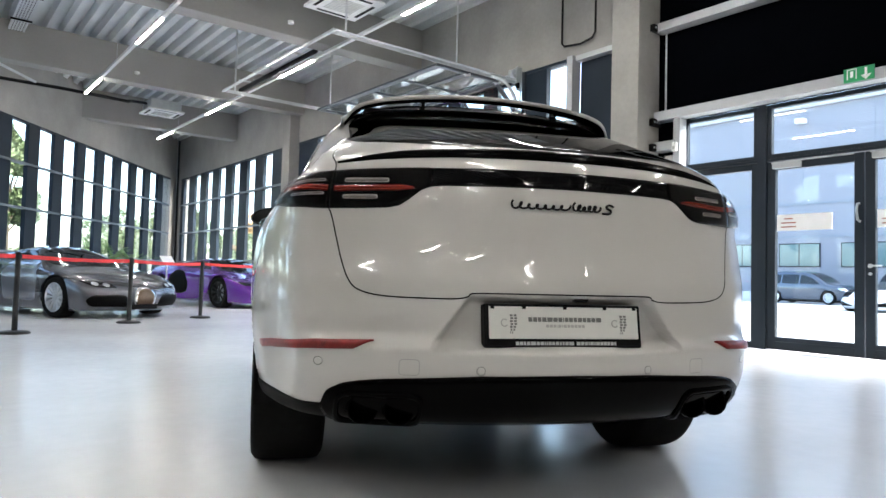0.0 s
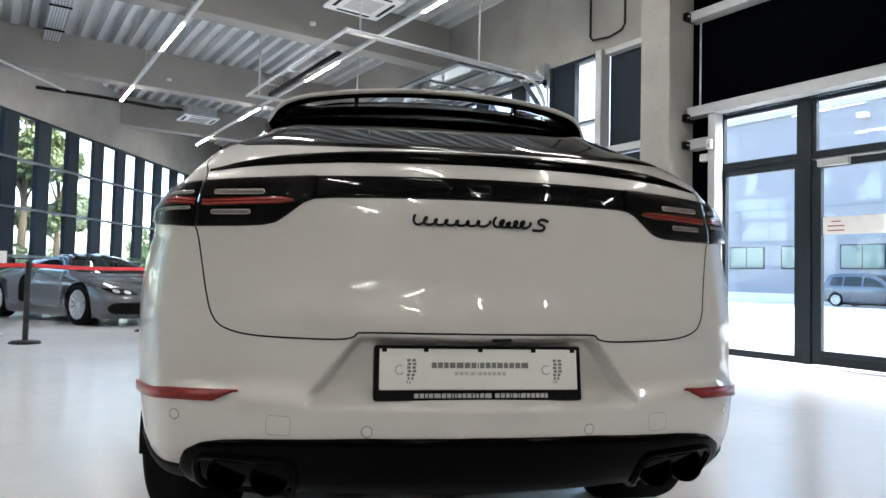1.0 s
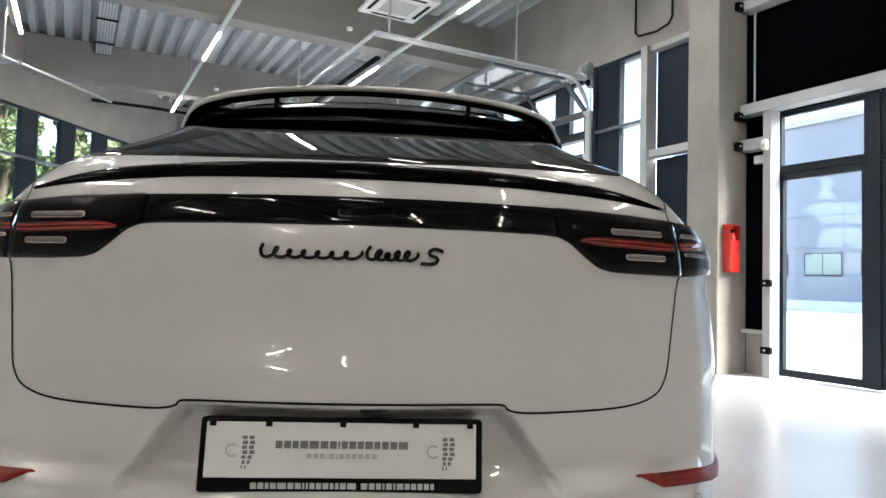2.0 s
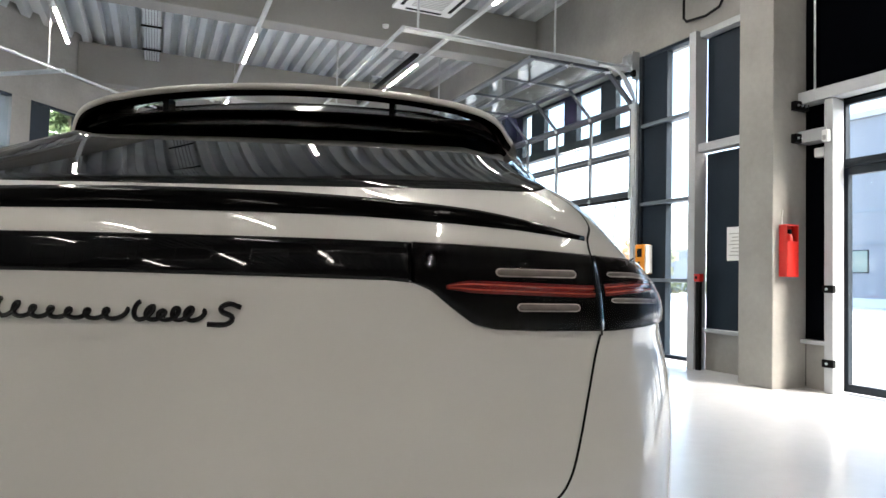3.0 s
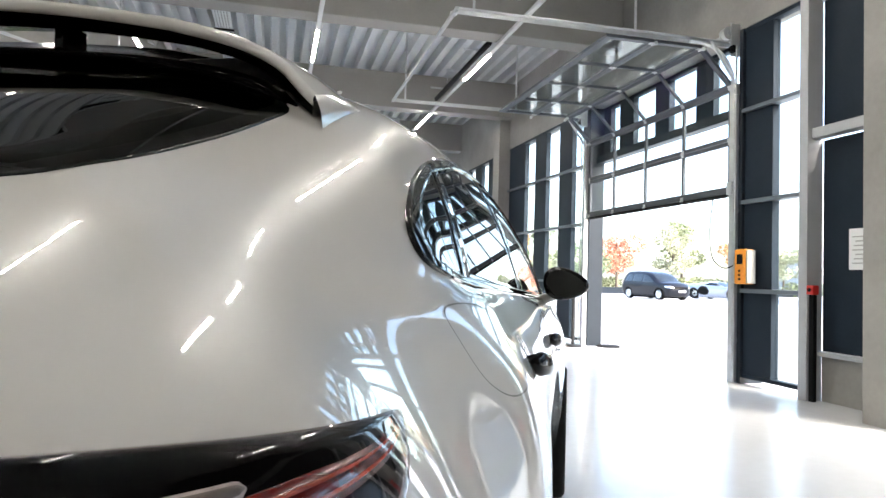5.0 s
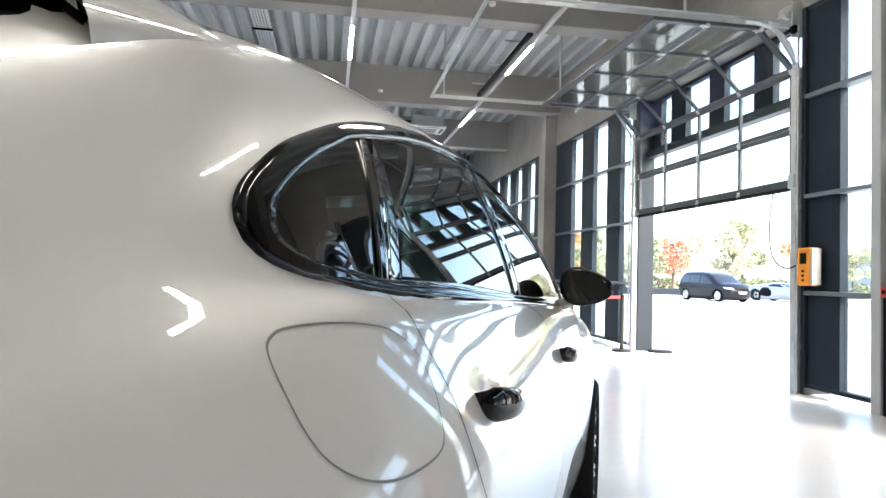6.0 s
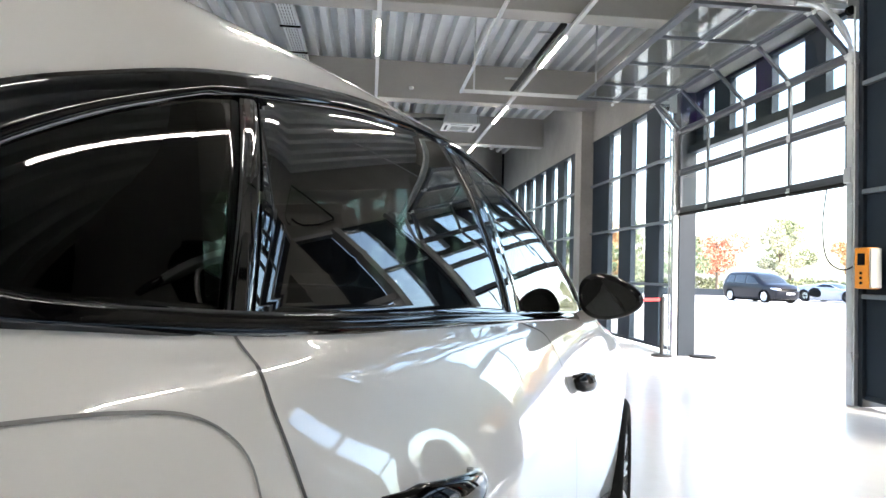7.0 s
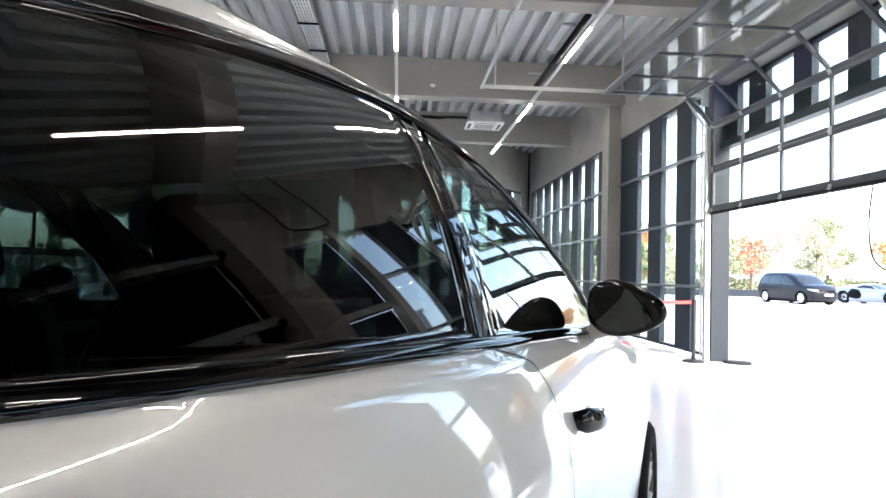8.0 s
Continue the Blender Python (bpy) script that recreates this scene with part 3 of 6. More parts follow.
# ---- car bodies: a smooth solid from side, plan and section curves ----
def spline(xs, ys):
    """Natural cubic through (xs, ys), straight beyond its ends."""
    xs, ys = np.array(xs, float), np.array(ys, float)
    n, h = len(xs), np.diff(np.array(xs, float))
    A, r = np.eye(n), np.zeros(n)
    for i in range(1, n - 1):
        A[i, i - 1:i + 2] = h[i - 1], 2 * (h[i - 1] + h[i]), h[i]
        r[i] = 6 * ((ys[i + 1] - ys[i]) / h[i] - (ys[i] - ys[i - 1]) / h[i - 1])
    M = np.linalg.solve(A, r)

    def f(x):
        x = np.asarray(x, float)
        c = np.clip(x, xs[0], xs[-1])
        i = np.clip(np.searchsorted(xs, c) - 1, 0, n - 2)
        a, b = (xs[i + 1] - c) / h[i], (c - xs[i]) / h[i]
        v = a * ys[i] + b * ys[i + 1] + ((a ** 3 - a) * M[i] + (b ** 3 - b) * M[i + 1]) * h[i] ** 2 / 6
        s0 = (ys[1] - ys[0]) / h[0] - h[0] * M[1] / 6
        s1 = (ys[-1] - ys[-2]) / h[-1] + h[-1] * M[-2] / 6
        return v + np.where(x < xs[0], (x - xs[0]) * s0, 0) + np.where(x > xs[-1], (x - xs[-1]) * s1, 0)
    return f


def smax(a, b, k):
    return 0.5 * (a + b + np.sqrt((a - b) ** 2 + k * k))


def smoothstep(a, b, x):
    t = np.clip((x - a) / (b - a), 0, 1)
    return t * t * (3 - 2 * t)


class Shell:
    """F(x, y, z) < 0 inside. x across, y forward from the tail, z up."""

    def __init__(self, rear, rear_bow, front, front_bow, top, crown, widths, plan, bottom, k_rear=0.12, k_top=0.14, k_front=0.2, spine=(0.8, 4.1, 0.8), extra=None, cabin=((0, 0), (5, 0)), tail=((0, 0), (5, 0)), house=None, dent=None, set_in=0.0, edge=((0, 0), (5, 0))):
        self.rear, self.front, self.top = spline(*zip(*rear)), spline(*zip(*front)), spline(*zip(*top))
        self.rear_bow, self.front_bow, self.edge = rear_bow, front_bow, spline(*zip(*edge))
        self.crown, self.cabin, self.tail = spline(*zip(*crown)), spline(*zip(*cabin)), spline(*zip(*tail))
        self.width, self.plan = spline(*zip(*widths)), spline(*zip(*plan))
        self.bottom, self.k_rear, self.k_top, self.k_front, self.spine, self.extra, self.house, self.dent, self.set_in = bottom, k_rear, k_top, k_front, spine, extra, house, dent, set_in

    def F(self, x, y, z):
        ax = np.abs(x)
        half = self.width(z) + self.plan(y) + self.cabin(y) * smoothstep(1.0, 1.4, z) + self.tail(y) * smoothstep(0.98, 1.1, z)
        if self.house is not None:
            glass, share_ = self.house(y, z)
            half = half + (glass - half) * share_
        if self.dent is not None:
            half = half - self.dent(y, z)
        side = ax - half
        back = self.rear(z) + self.rear_bow * x * x + self.set_in - y
        if self.extra is not None:
            back = back + self.extra(x, z)
        nose = y - self.front(z) + self.front_bow * x * x
        lid = z - self.top(y) + self.crown(y) * x * x + np.maximum(self.edge(y), 0) * np.maximum(ax - 0.5, 0) ** 2
        f = smax(side, back, self.k_rear)
        f = smax(f, nose, self.k_front)
        f = smax(f, lid, self.k_top)
        return smax(f, self.bottom - z, 0.04)

    def cast(self, p, q, steps=30):
        """Where F turns negative on the way from p (outside) to q (inside)."""
        p, q = np.asarray(p, float), np.asarray(q, float)
        lo, hi = np.zeros(len(p)), np.ones(len(p))
        for _ in range(steps):
            mid = (lo + hi) / 2
            c = p + (q - p) * mid[:, None]
            inside = self.F(c[:, 0], c[:, 1], c[:, 2]) < 0
            hi, lo = np.where(inside, mid, hi), np.where(inside, lo, mid)
        return p + (q - p) * hi[:, None]

    def normal(self, p):
        e = 0.004
        g = np.stack([self.F(*(p + e * np.eye(3)[i]).T) - self.F(*(p - e * np.eye(3)[i]).T) for i in range(3)], 1)
        return g / np.linalg.norm(g, axis=1, keepdims=True)

    def on(self, view, uv, off=0.0):
        """Points on the skin: view 'rear' (x, z), 'front' (x, z), 'right'/'left' (y, z), 'top' (x, y)."""
        uv = np.asarray(uv, float)
        u, v, o = uv[:, 0], uv[:, 1], np.zeros(len(uv))
        mid = (self.spine[0] + self.spine[1]) / 2
        if view == 'rear':
            p, q = np.stack([u, o - 0.6, v], 1), np.stack([u, o + mid, v], 1)
        elif view == 'front':
            p, q = np.stack([u, o + 6.0, v], 1), np.stack([u, o + mid, v], 1)
        elif view == 'top':
            p, q = np.stack([u, v, o + 2.2], 1), np.stack([u, v, o + 0.5], 1)
        else:
            s = 1 if view == 'right' else -1
            p, q = np.stack([o + 1.5 * s, u, v], 1), np.stack([o, u, v], 1)
        s = self.cast(p, q)
        if not np.isscalar(off) or off:
            s = s + self.normal(s) * (off if np.isscalar(off) else np.asarray(off)[:, None])
        return s

    def wrap(self, az, off=0.0, centre=0.972):
        """Points by heading about an upright axis in the tail: az (degrees from straight back, z)."""
        az = np.asarray(az, float)
        a = np.radians(az[:, 0])
        p = np.stack([2.2 * np.sin(a), centre - 2.2 * np.cos(a), az[:, 1]], 1)
        q = np.stack([0 * a, 0 * a + centre, az[:, 1]], 1)
        s = self.cast(p, q)
        if off:
            s = s + self.normal(s) * off
        return s

    def skin(self, step, box_, cut=None, fine_rear=None):
        """The whole skin as a bmesh of quads; cut(points) marks faces to leave open."""
        (x0, x1), (y0, y1), (z0, z1) = box_
        s0, s1, sz = self.spine
        ny, nx, nz = round((y1 - y0) / step), round((x1 - x0) / step), round((z1 - z0) / step)
        X, Y, Z = np.linspace(x0, x1, nx + 1), np.linspace(y0, y1, ny + 1), np.linspace(z0, z1, nz + 1)
        if fine_rear:
            fx, fz0, fz1 = fine_rear
            X = np.array(sorted(set(X) | {(a + b) / 2 for a, b in zip(X, X[1:]) if abs(a) < fx}))
            Z = np.array(sorted(set(Z) | {(a + b) / 2 for a, b in zip(Z, Z[1:]) if fz0 < a < fz1}))
        bm = bmesh.new()
        seen = {}

        def sheet(P):
            n, m = P.shape[:2]
            flat = P.reshape(-1, 3)
            c = np.stack([np.zeros(len(flat)), np.clip(flat[:, 1], s0, s1), np.full(len(flat), sz)], 1)
            s = self.cast(flat, c)
            if cut is not None:
                s, keep = cut(s)
            else:
                keep = np.ones(len(s), bool)
            vs = []
            for b, p in zip(flat, s):
                key = (round(b[0], 4), round(b[1], 4), round(b[2], 4))
                if key not in seen:
                    seen[key] = bm.verts.new(p)
                vs.append(seen[key])
            for i in range(n - 1):
                for j in range(m - 1):
                    k = (i * m + j, i * m + j + 1, (i + 1) * m + j + 1, (i + 1) * m + j)
                    if all(keep[t] for t in k):
                        bm.faces.new([vs[t] for t in k])

        grid = lambda f, a, b: np.array([[f(u, v) for v in b] for u in a])
        sheet(grid(lambda x, z: (x, y0, z), X, Z))
        sheet(grid(lambda x, z: (x, y1, z), X, Z))
        sheet(grid(lambda y, z: (x0, y, z), Y, Z))
        sheet(grid(lambda y, z: (x1, y, z), Y, Z))
        sheet(grid(lambda x, y: (x, y, z1), X, Y))
        sheet(grid(lambda x, y: (x, y, z0), X, Y))
        loose = [v for v in bm.verts if not v.link_faces]
        bmesh.ops.delete(bm, geom=loose, context='VERTS')
        return bm


def closed(points, n=160):
    """Even points along a closed smooth line through the given points."""
    p = np.array(points, float)
    m = len(p)
    out = []
    for i in range(m):
        a, b, c, d = p[i - 1], p[i], p[(i + 1) % m], p[(i + 2) % m]
        for t in np.linspace(0, 1, 24, endpoint=False):
            out.append(0.5 * (2 * b + (c - a) * t + (2 * a - 5 * b + 4 * c - d) * t ** 2 + (3 * b - a - 3 * c + d) * t ** 3))
    return even(np.array(out + [out[0]]), n, True)


def even(p, n, ring=False):
    s = np.r_[0, np.cumsum(np.linalg.norm(np.diff(p, axis=0), axis=1))]
    t = np.linspace(0, s[-1], n + (1 if ring else 0))
    q = np.stack([np.interp(t, s, p[:, k]) for k in range(p.shape[1])], 1)
    return q[:-1] if ring else q


def opened(points, n=60):
    p = np.array(points, float)
    p = np.vstack([2 * p[0] - p[1], p, 2 * p[-1] - p[-2]])
    out = []
    for i in range(1, len(p) - 2):
        a, b, c, d = p[i - 1:i + 3]
        for t in np.linspace(0, 1, 24, endpoint=False):
            out.append(0.5 * (2 * b + (c - a) * t + (2 * a - 5 * b + 4 * c - d) * t ** 2 + (3 * b - a - 3 * c + d) * t ** 3))
    out.append(p[-2])
    return even(np.array(out), n)


def poly(points, n=200, radius=0.0):
    """Closed line with straight sides, corners cut round."""
    p = np.array(points, float)
    out = []
    m = len(p)
    for i in range(m):
        a, b, c = p[i - 1], p[i], p[(i + 1) % m]
        r = min(radius, 0.45 * np.linalg.norm(b - a), 0.45 * np.linalg.norm(c - b))
        u, v = b + (a - b) / np.linalg.norm(a - b) * r, b + (c - b) / np.linalg.norm(c - b) * r
        for t in np.linspace(0, 1, 8):
            out.append((1 - t) ** 2 * u + 2 * t * (1 - t) * b + t * t * v)
    return even(np.array(out + [out[0]]), n, True)


def patch(bm, sh, view, line, off, rings=10, rim=0.004, sink=0.012):
    """A proud panel over the closed line, its edge rounded down to the skin."""
    line = np.asarray(line)
    c = line.mean(0)
    size = np.linalg.norm(line - c, axis=1).mean()
    fr = [1.0, 1.0, 1.0 - rim / size] + list(np.linspace(1.0 - rim / size, 0, rings + 1)[1:-1])
    of = [-sink, off * 0.35, off] + [off] * (rings - 1)
    prev = None
    for f, o in zip(fr, of):
        pts = sh.on(view, c + (line - c) * f, o)
        ring = [bm.verts.new(p) for p in pts]
        if prev:
            for k in range(len(ring)):
                bm.faces.new((prev[k], prev[k - 1], ring[k - 1], ring[k]))
        prev = ring
    mid = bm.verts.new(sh.on(view, [c], off)[0])
    for k in range(len(prev)):
        bm.faces.new((prev[k], prev[k - 1], mid))
    return bm


def ring_patch(bm, sh, view, outer, inner, off, steps=3, sink=0.01):
    """A proud frame between two closed lines with as many points."""
    outer, inner = np.asarray(outer), np.asarray(inner)
    prev = None
    fr = [0, 0] + list(np.linspace(0, 1, steps + 1))[1:-1] + [1, 1]
    of = [-sink, off] + [off] * (steps - 1) + [off, -sink]
    for f, o in zip(fr, of):
        ring = [bm.verts.new(p) for p in sh.on(view, outer + (inner - outer) * f, o)]
        if prev:
            for k in range(len(ring)):
                bm.faces.new((prev[k], prev[k - 1], ring[k - 1], ring[k]))
        prev = ring
    return bm


def band(bm, pts_lo, pts_hi):
    a = [bm.verts.new(p) for p in pts_lo]
    b = [bm.verts.new(p) for p in pts_hi]
    for k in range(len(a) - 1):
        bm.faces.new((a[k], a[k + 1], b[k + 1], b[k]))


def seam(bm, sh, view, line, width=0.005, off=0.0012, ring=False):
    """A thin dark joint that follows a line on the skin."""
    line = np.asarray(line)
    d = np.gradient(line, axis=0) if not ring else np.roll(line, -1, 0) - np.roll(line, 1, 0)
    n = np.stack([-d[:, 1], d[:, 0]], 1)
    n /= np.linalg.norm(n, axis=1, keepdims=True)
    lo, hi = sh.on(view, line - n * width / 2, off), sh.on(view, line + n * width / 2, off)
    if ring:
        lo, hi = np.vstack([lo, lo[:1]]), np.vstack([hi, hi[:1]])
    band(bm, lo, hi)
    return bm


# ---- the white sport-utility coupe ----
SUV = pose(1.65, 1.485, 0, 0, 0, -24.8)
AXLES = (1.05, 3.945)


def plate_recess(x, z):
    """Shallow pocket for the plate, wider below."""
    half = 0.302 + (0.76 - z) * 0.76
    d = np.minimum(half - np.abs(x), 0.75 - z)
    return 0.05 * smoothstep(-0.004, 0.022, d) * smoothstep(0.572, 0.604, z)


def suv_house(y, z):
    """Half width of the glasshouse above the waistline, and how far it rules."""
    u, v = np.clip(y, 0.6, 3.3) - 2, np.clip(z, 1.05, 1.75) - 1.3
    belt = 1.212 - 0.043 * (np.clip(y, 1.1, 3.3) - 1.3)
    rule = smoothstep(belt - 0.03, belt + 0.012, z) * smoothstep(0.98, 1.4, y) * (1 - smoothstep(3.2, 3.6, y))
    return 0.843 + 0.0342 * u - 0.3722 * v + 0.055 * u * v - 0.0141 * u * u - 0.4102 * v * v + 0.016 * u ** 3 + 0.0301 * u * u * v, rule


HANDLES = ((1.4, 1.64, 1.045), (2.57, 2.82, 0.992))


def handle_cups(y, z):
    """Hollows behind the door handles, and the waist above the rear wing."""
    hollow = 0.0112 * np.exp(-((z - 1.235) / 0.06) ** 2) * smoothstep(0.35, 0.6, y) * (1 - smoothstep(0.95, 1.2, y))
    return hollow + sum(0.007 * np.exp(-(((y - (a + b) / 2) / 0.075) ** 2) - ((z - c) / 0.032) ** 2) for a, b, c in HANDLES)


suv_shell = Shell(
    rear=[(0.2, 0.10), (0.3, 0.03), (0.4, -0.045), (0.47, -0.078), (0.55, -0.084), (0.588, -0.08), (0.612, -0.06), (0.635, -0.05), (0.7, -0.047), (0.76, -0.05), (0.8, -0.047), (0.85, -0.034), (0.9, -0.024), (1.0, -0.012), (1.1, -0.003), (1.17, 0.006), (1.24, 0.018), (1.4, 0.06)],
    rear_bow=0.31,
    front=[(0.2, 4.6), (0.4, 4.82), (0.6, 4.87), (0.8, 4.82), (1.0, 4.62), (1.2, 4.2)], front_bow=0.35,
    top=[(-0.2, 1.215), (0.0, 1.246), (0.1, 1.264), (0.25, 1.313), (0.45, 1.389), (0.7, 1.484), (0.95, 1.572), (1.3, 1.647), (1.75, 1.677), (2.2, 1.68), (2.6, 1.64), (3.1, 1.42), (3.55, 1.18), (3.8, 1.12), (4.3, 1.05), (4.7, 0.93), (5.0, 0.75)],
    crown=[(-0.2, 0.14), (0.3, 0.135), (0.45, 0.138), (0.65, 0.14), (0.95, 0.15), (1.2, 0.13), (1.5, 0.11), (1.8, 0.098), (2.5, 0.085), (3.2, 0.08), (3.8, 0.04), (4.4, 0.05)],
    widths=[(0.2, 0.93), (0.45, 0.985), (0.75, 1.005), (0.92, 0.998), (1.05, 0.96), (1.2, 0.862), (1.4, 0.762), (1.5, 0.712), (1.6, 0.662), (1.8, 0.56)],
    plan=[(-0.2, -0.28), (0.1, -0.17), (0.28, -0.108), (0.5, -0.035), (0.8, 0.016), (1.1, 0.022), (1.6, 0.008), (2.0, 0.0), (2.7, -0.004), (3.4, 0.01), (3.9, 0.03), (4.5, -0.04), (5.0, -0.2)],
    cabin=[(0.2, -0.02), (1.15, -0.015), (1.9, 0.042), (2.7, 0.108), (3.4, 0.145), (5.0, 0.18)],
    tail=[(-0.2, 0.1), (0.1, 0.08), (0.3, 0.055), (0.5, 0.02), (0.75, -0.016), (0.9, -0.018), (1.0, -0.01), (1.1, 0.0), (1.45, 0.0), (2.0, 0.0), (5.0, 0.0)],
    bottom=0.33, k_rear=0.07, k_top=0.075, k_front=0.15, extra=plate_recess, house=suv_house, dent=handle_cups, set_in=0.022,
    edge=[(-0.2, 0.0), (0.2, 0.0), (0.4, 0.05), (0.65, 1.6), (0.9, 1.9), (1.15, 1.1), (1.4, 0.12), (1.6, 0.0), (2.5, 0.0), (5.0, 0.0)])


def wheel_cut(s, axles=AXLES, r=0.415, zc=0.37, x_in=0.6, snap_d=0.012):
    """Opens the wheel arches, with a clean round edge."""
    keep = np.ones(len(s), bool)
    s = s.copy()
    for ay in axles:
        d = np.hypot(s[:, 1] - ay, s[:, 2] - zc)
        near = (np.abs(s[:, 0]) > x_in) & (s[:, 2] < zc + r + 0.16)
        snap = near & (np.abs(d - r) < snap_d)
        k = r / np.maximum(d, 1e-6)
        s[snap, 1] = ay + (s[snap, 1] - ay) * k[snap]
        s[snap, 2] = zc + (s[snap, 2] - zc) * k[snap]
        keep &= ~(near & (d < r - snap_d))
    return s, keep


DLO = closed([(1.046, 1.285), (1.048, 1.268), (1.066, 1.253), (1.107, 1.241), (1.182, 1.231), (1.348, 1.215), (1.549, 1.203), (1.906, 1.188), (2.437, 1.165), (2.96, 1.142), (3.2, 1.131), (3.28, 1.138), (3.17, 1.248), (3.006, 1.365),
              (2.81, 1.467), (2.615, 1.541), (2.376, 1.577), (2.126, 1.573), (1.846, 1.544), (1.615, 1.506), (1.501, 1.482), (1.406, 1.458), (1.303, 1.425), (1.202, 1.389), (1.129, 1.354), (1.079, 1.325), (1.055, 1.303)], 300)


def inset(line, d):
    t = np.roll(line, -1, 0) - np.roll(line, 1, 0)
    n = np.stack([-t[:, 1], t[:, 0]], 1)
    n /= np.linalg.norm(n, axis=1, keepdims=True)
    area = 0.5 * np.sum(line[:, 0] * np.roll(line[:, 1], -1) - np.roll(line[:, 0], -1) * line[:, 1])
    return line + n * d * (1 if area > 0 else -1)


def inside(line, u, v):
    hit = np.zeros(len(u), bool)
    for (a, b), (c, d) in zip(line, np.roll(line, -1, 0)):
        if b != d:
            hit ^= ((b > v) != (d > v)) & (u < (c - a) * (v - b) / (d - b) + a)
    return hit


glass_dense = closed([(1.1, 1.289), (1.097, 1.277), (1.103, 1.265), (1.129, 1.253), (1.184, 1.243), (1.265, 1.236), (1.353, 1.229), (1.545, 1.218), (1.899, 1.203), (2.436, 1.18), (2.96, 1.158), (3.16, 1.149), (3.21, 1.157), (3.145, 1.234), (2.985, 1.347),
                      (2.79, 1.449), (2.6, 1.522), (2.356, 1.556), (2.118, 1.553), (1.843, 1.525), (1.614, 1.486), (1.465, 1.456), (1.399, 1.436), (1.293, 1.397), (1.21, 1.361), (1.149, 1.33), (1.116, 1.308)], 1200)
GLASS_LINE = np.array([glass_dense[np.argmin(np.linalg.norm(glass_dense - p, axis=1))] for p in DLO])
GLASS_EDGE = glass_dense[::4]
CUT_LINE = inset(DLO, 0.01)
REAR_GLASS = poly([(-0.677, 0.40), (-0.642, 0.325), (-0.6, 0.292), (-0.46, 0.22), (-0.3, 0.158), (-0.15, 0.122), (0.0, 0.11), (0.15, 0.122), (0.3, 0.158), (0.46, 0.22), (0.6, 0.292), (0.642, 0.325), (0.677, 0.40), (0.645, 0.655), (0.624, 0.98), (0.0, 0.98), (-0.624, 0.98), (-0.645, 0.655)], 220, 0.05)
SCREEN = poly([(-0.62, 2.62), (0.0, 2.56), (0.62, 2.62), (0.74, 3.3), (0.6, 3.62), (0.0, 3.72), (-0.6, 3.62), (-0.74, 3.3)], 160, 0.06)
REAR_CUT, SCREEN_CUT = inset(REAR_GLASS, 0.02), inset(SCREEN, 0.02)


def nearest(line, u, v):
    p = np.stack([u, v], 1)
    d = np.linalg.norm(p[:, None, :] - line[None, :, :], axis=2)
    k = d.argmin(1)
    return line[k], d[np.arange(len(p)), k]


def suv_cut(s):
    """Opens the arches and the window apertures, with edges drawn onto their outlines."""
    s, keep = wheel_cut(s)
    for side, sg in (("right", 1), ("left", -1)):
        m = np.flatnonzero((s[:, 0] * sg > 0.45) & (s[:, 2] > 1.08) & (s[:, 1] > 0.95) & (s[:, 1] < 3.4))
        if len(m):
            q, d = nearest(even(np.vstack([CUT_LINE, CUT_LINE[:1]]), 900, True), s[m, 1], s[m, 2])
            snap = d < 0.0125
            keep[m[~snap & inside(CUT_LINE, s[m, 1], s[m, 2])]] = False
            if snap.any():
                s[m[snap]] = suv_shell.on(side, q[snap])
    for line in (REAR_CUT, SCREEN_CUT):
        m = np.flatnonzero((s[:, 2] > 1.1) & (np.abs(s[:, 0]) < 0.8))
        if len(m):
            q, d = nearest(even(np.vstack([line, line[:1]]), 700, True), s[m, 0], s[m, 1])
            snap = d < 0.0125
            keep[m[~snap & inside(line, s[m, 0], s[m, 1])]] = False
            if snap.any():
                s[m[snap]] = suv_shell.on('top', q[snap])
    return s, keep


suv = thing("suv", SUV, "white coupe-styled sport utility car with gloss black trim", "car")
S = suv_shell
part("body", S.skin(0.02, ((-1.1, 1.1), (-0.35, 5.15), (0.15, 1.85)), suv_cut, (0.68, 0.4, 0.86)), PAINT_WHITE, suv, "glossy white painted body", True)


def clip_y(line, lo, hi, n=160):
    """The part of a closed line that lies between two leaning cuts (y at z = 1.2 and at z = 1.5)."""
    def cut(pts, a, b, sign):
        f = lambda p: sign * (p[0] - (a + (b - a) * (p[1] - 1.2) / 0.3))
        out = []
        for p, q in zip(pts, np.roll(pts, -1, 0)):
            u, v = f(p), f(q)
            if u >= 0:
                out.append(p)
            if (u > 0) != (v > 0):
                out.append(p + (q - p) * u / (u - v))
        return np.array(out)
    if lo:
        line = cut(line, *lo, 1)
    if hi:
        line = cut(line, *hi, -1)
    return even(np.vstack([line, line[:1]]), n, True)


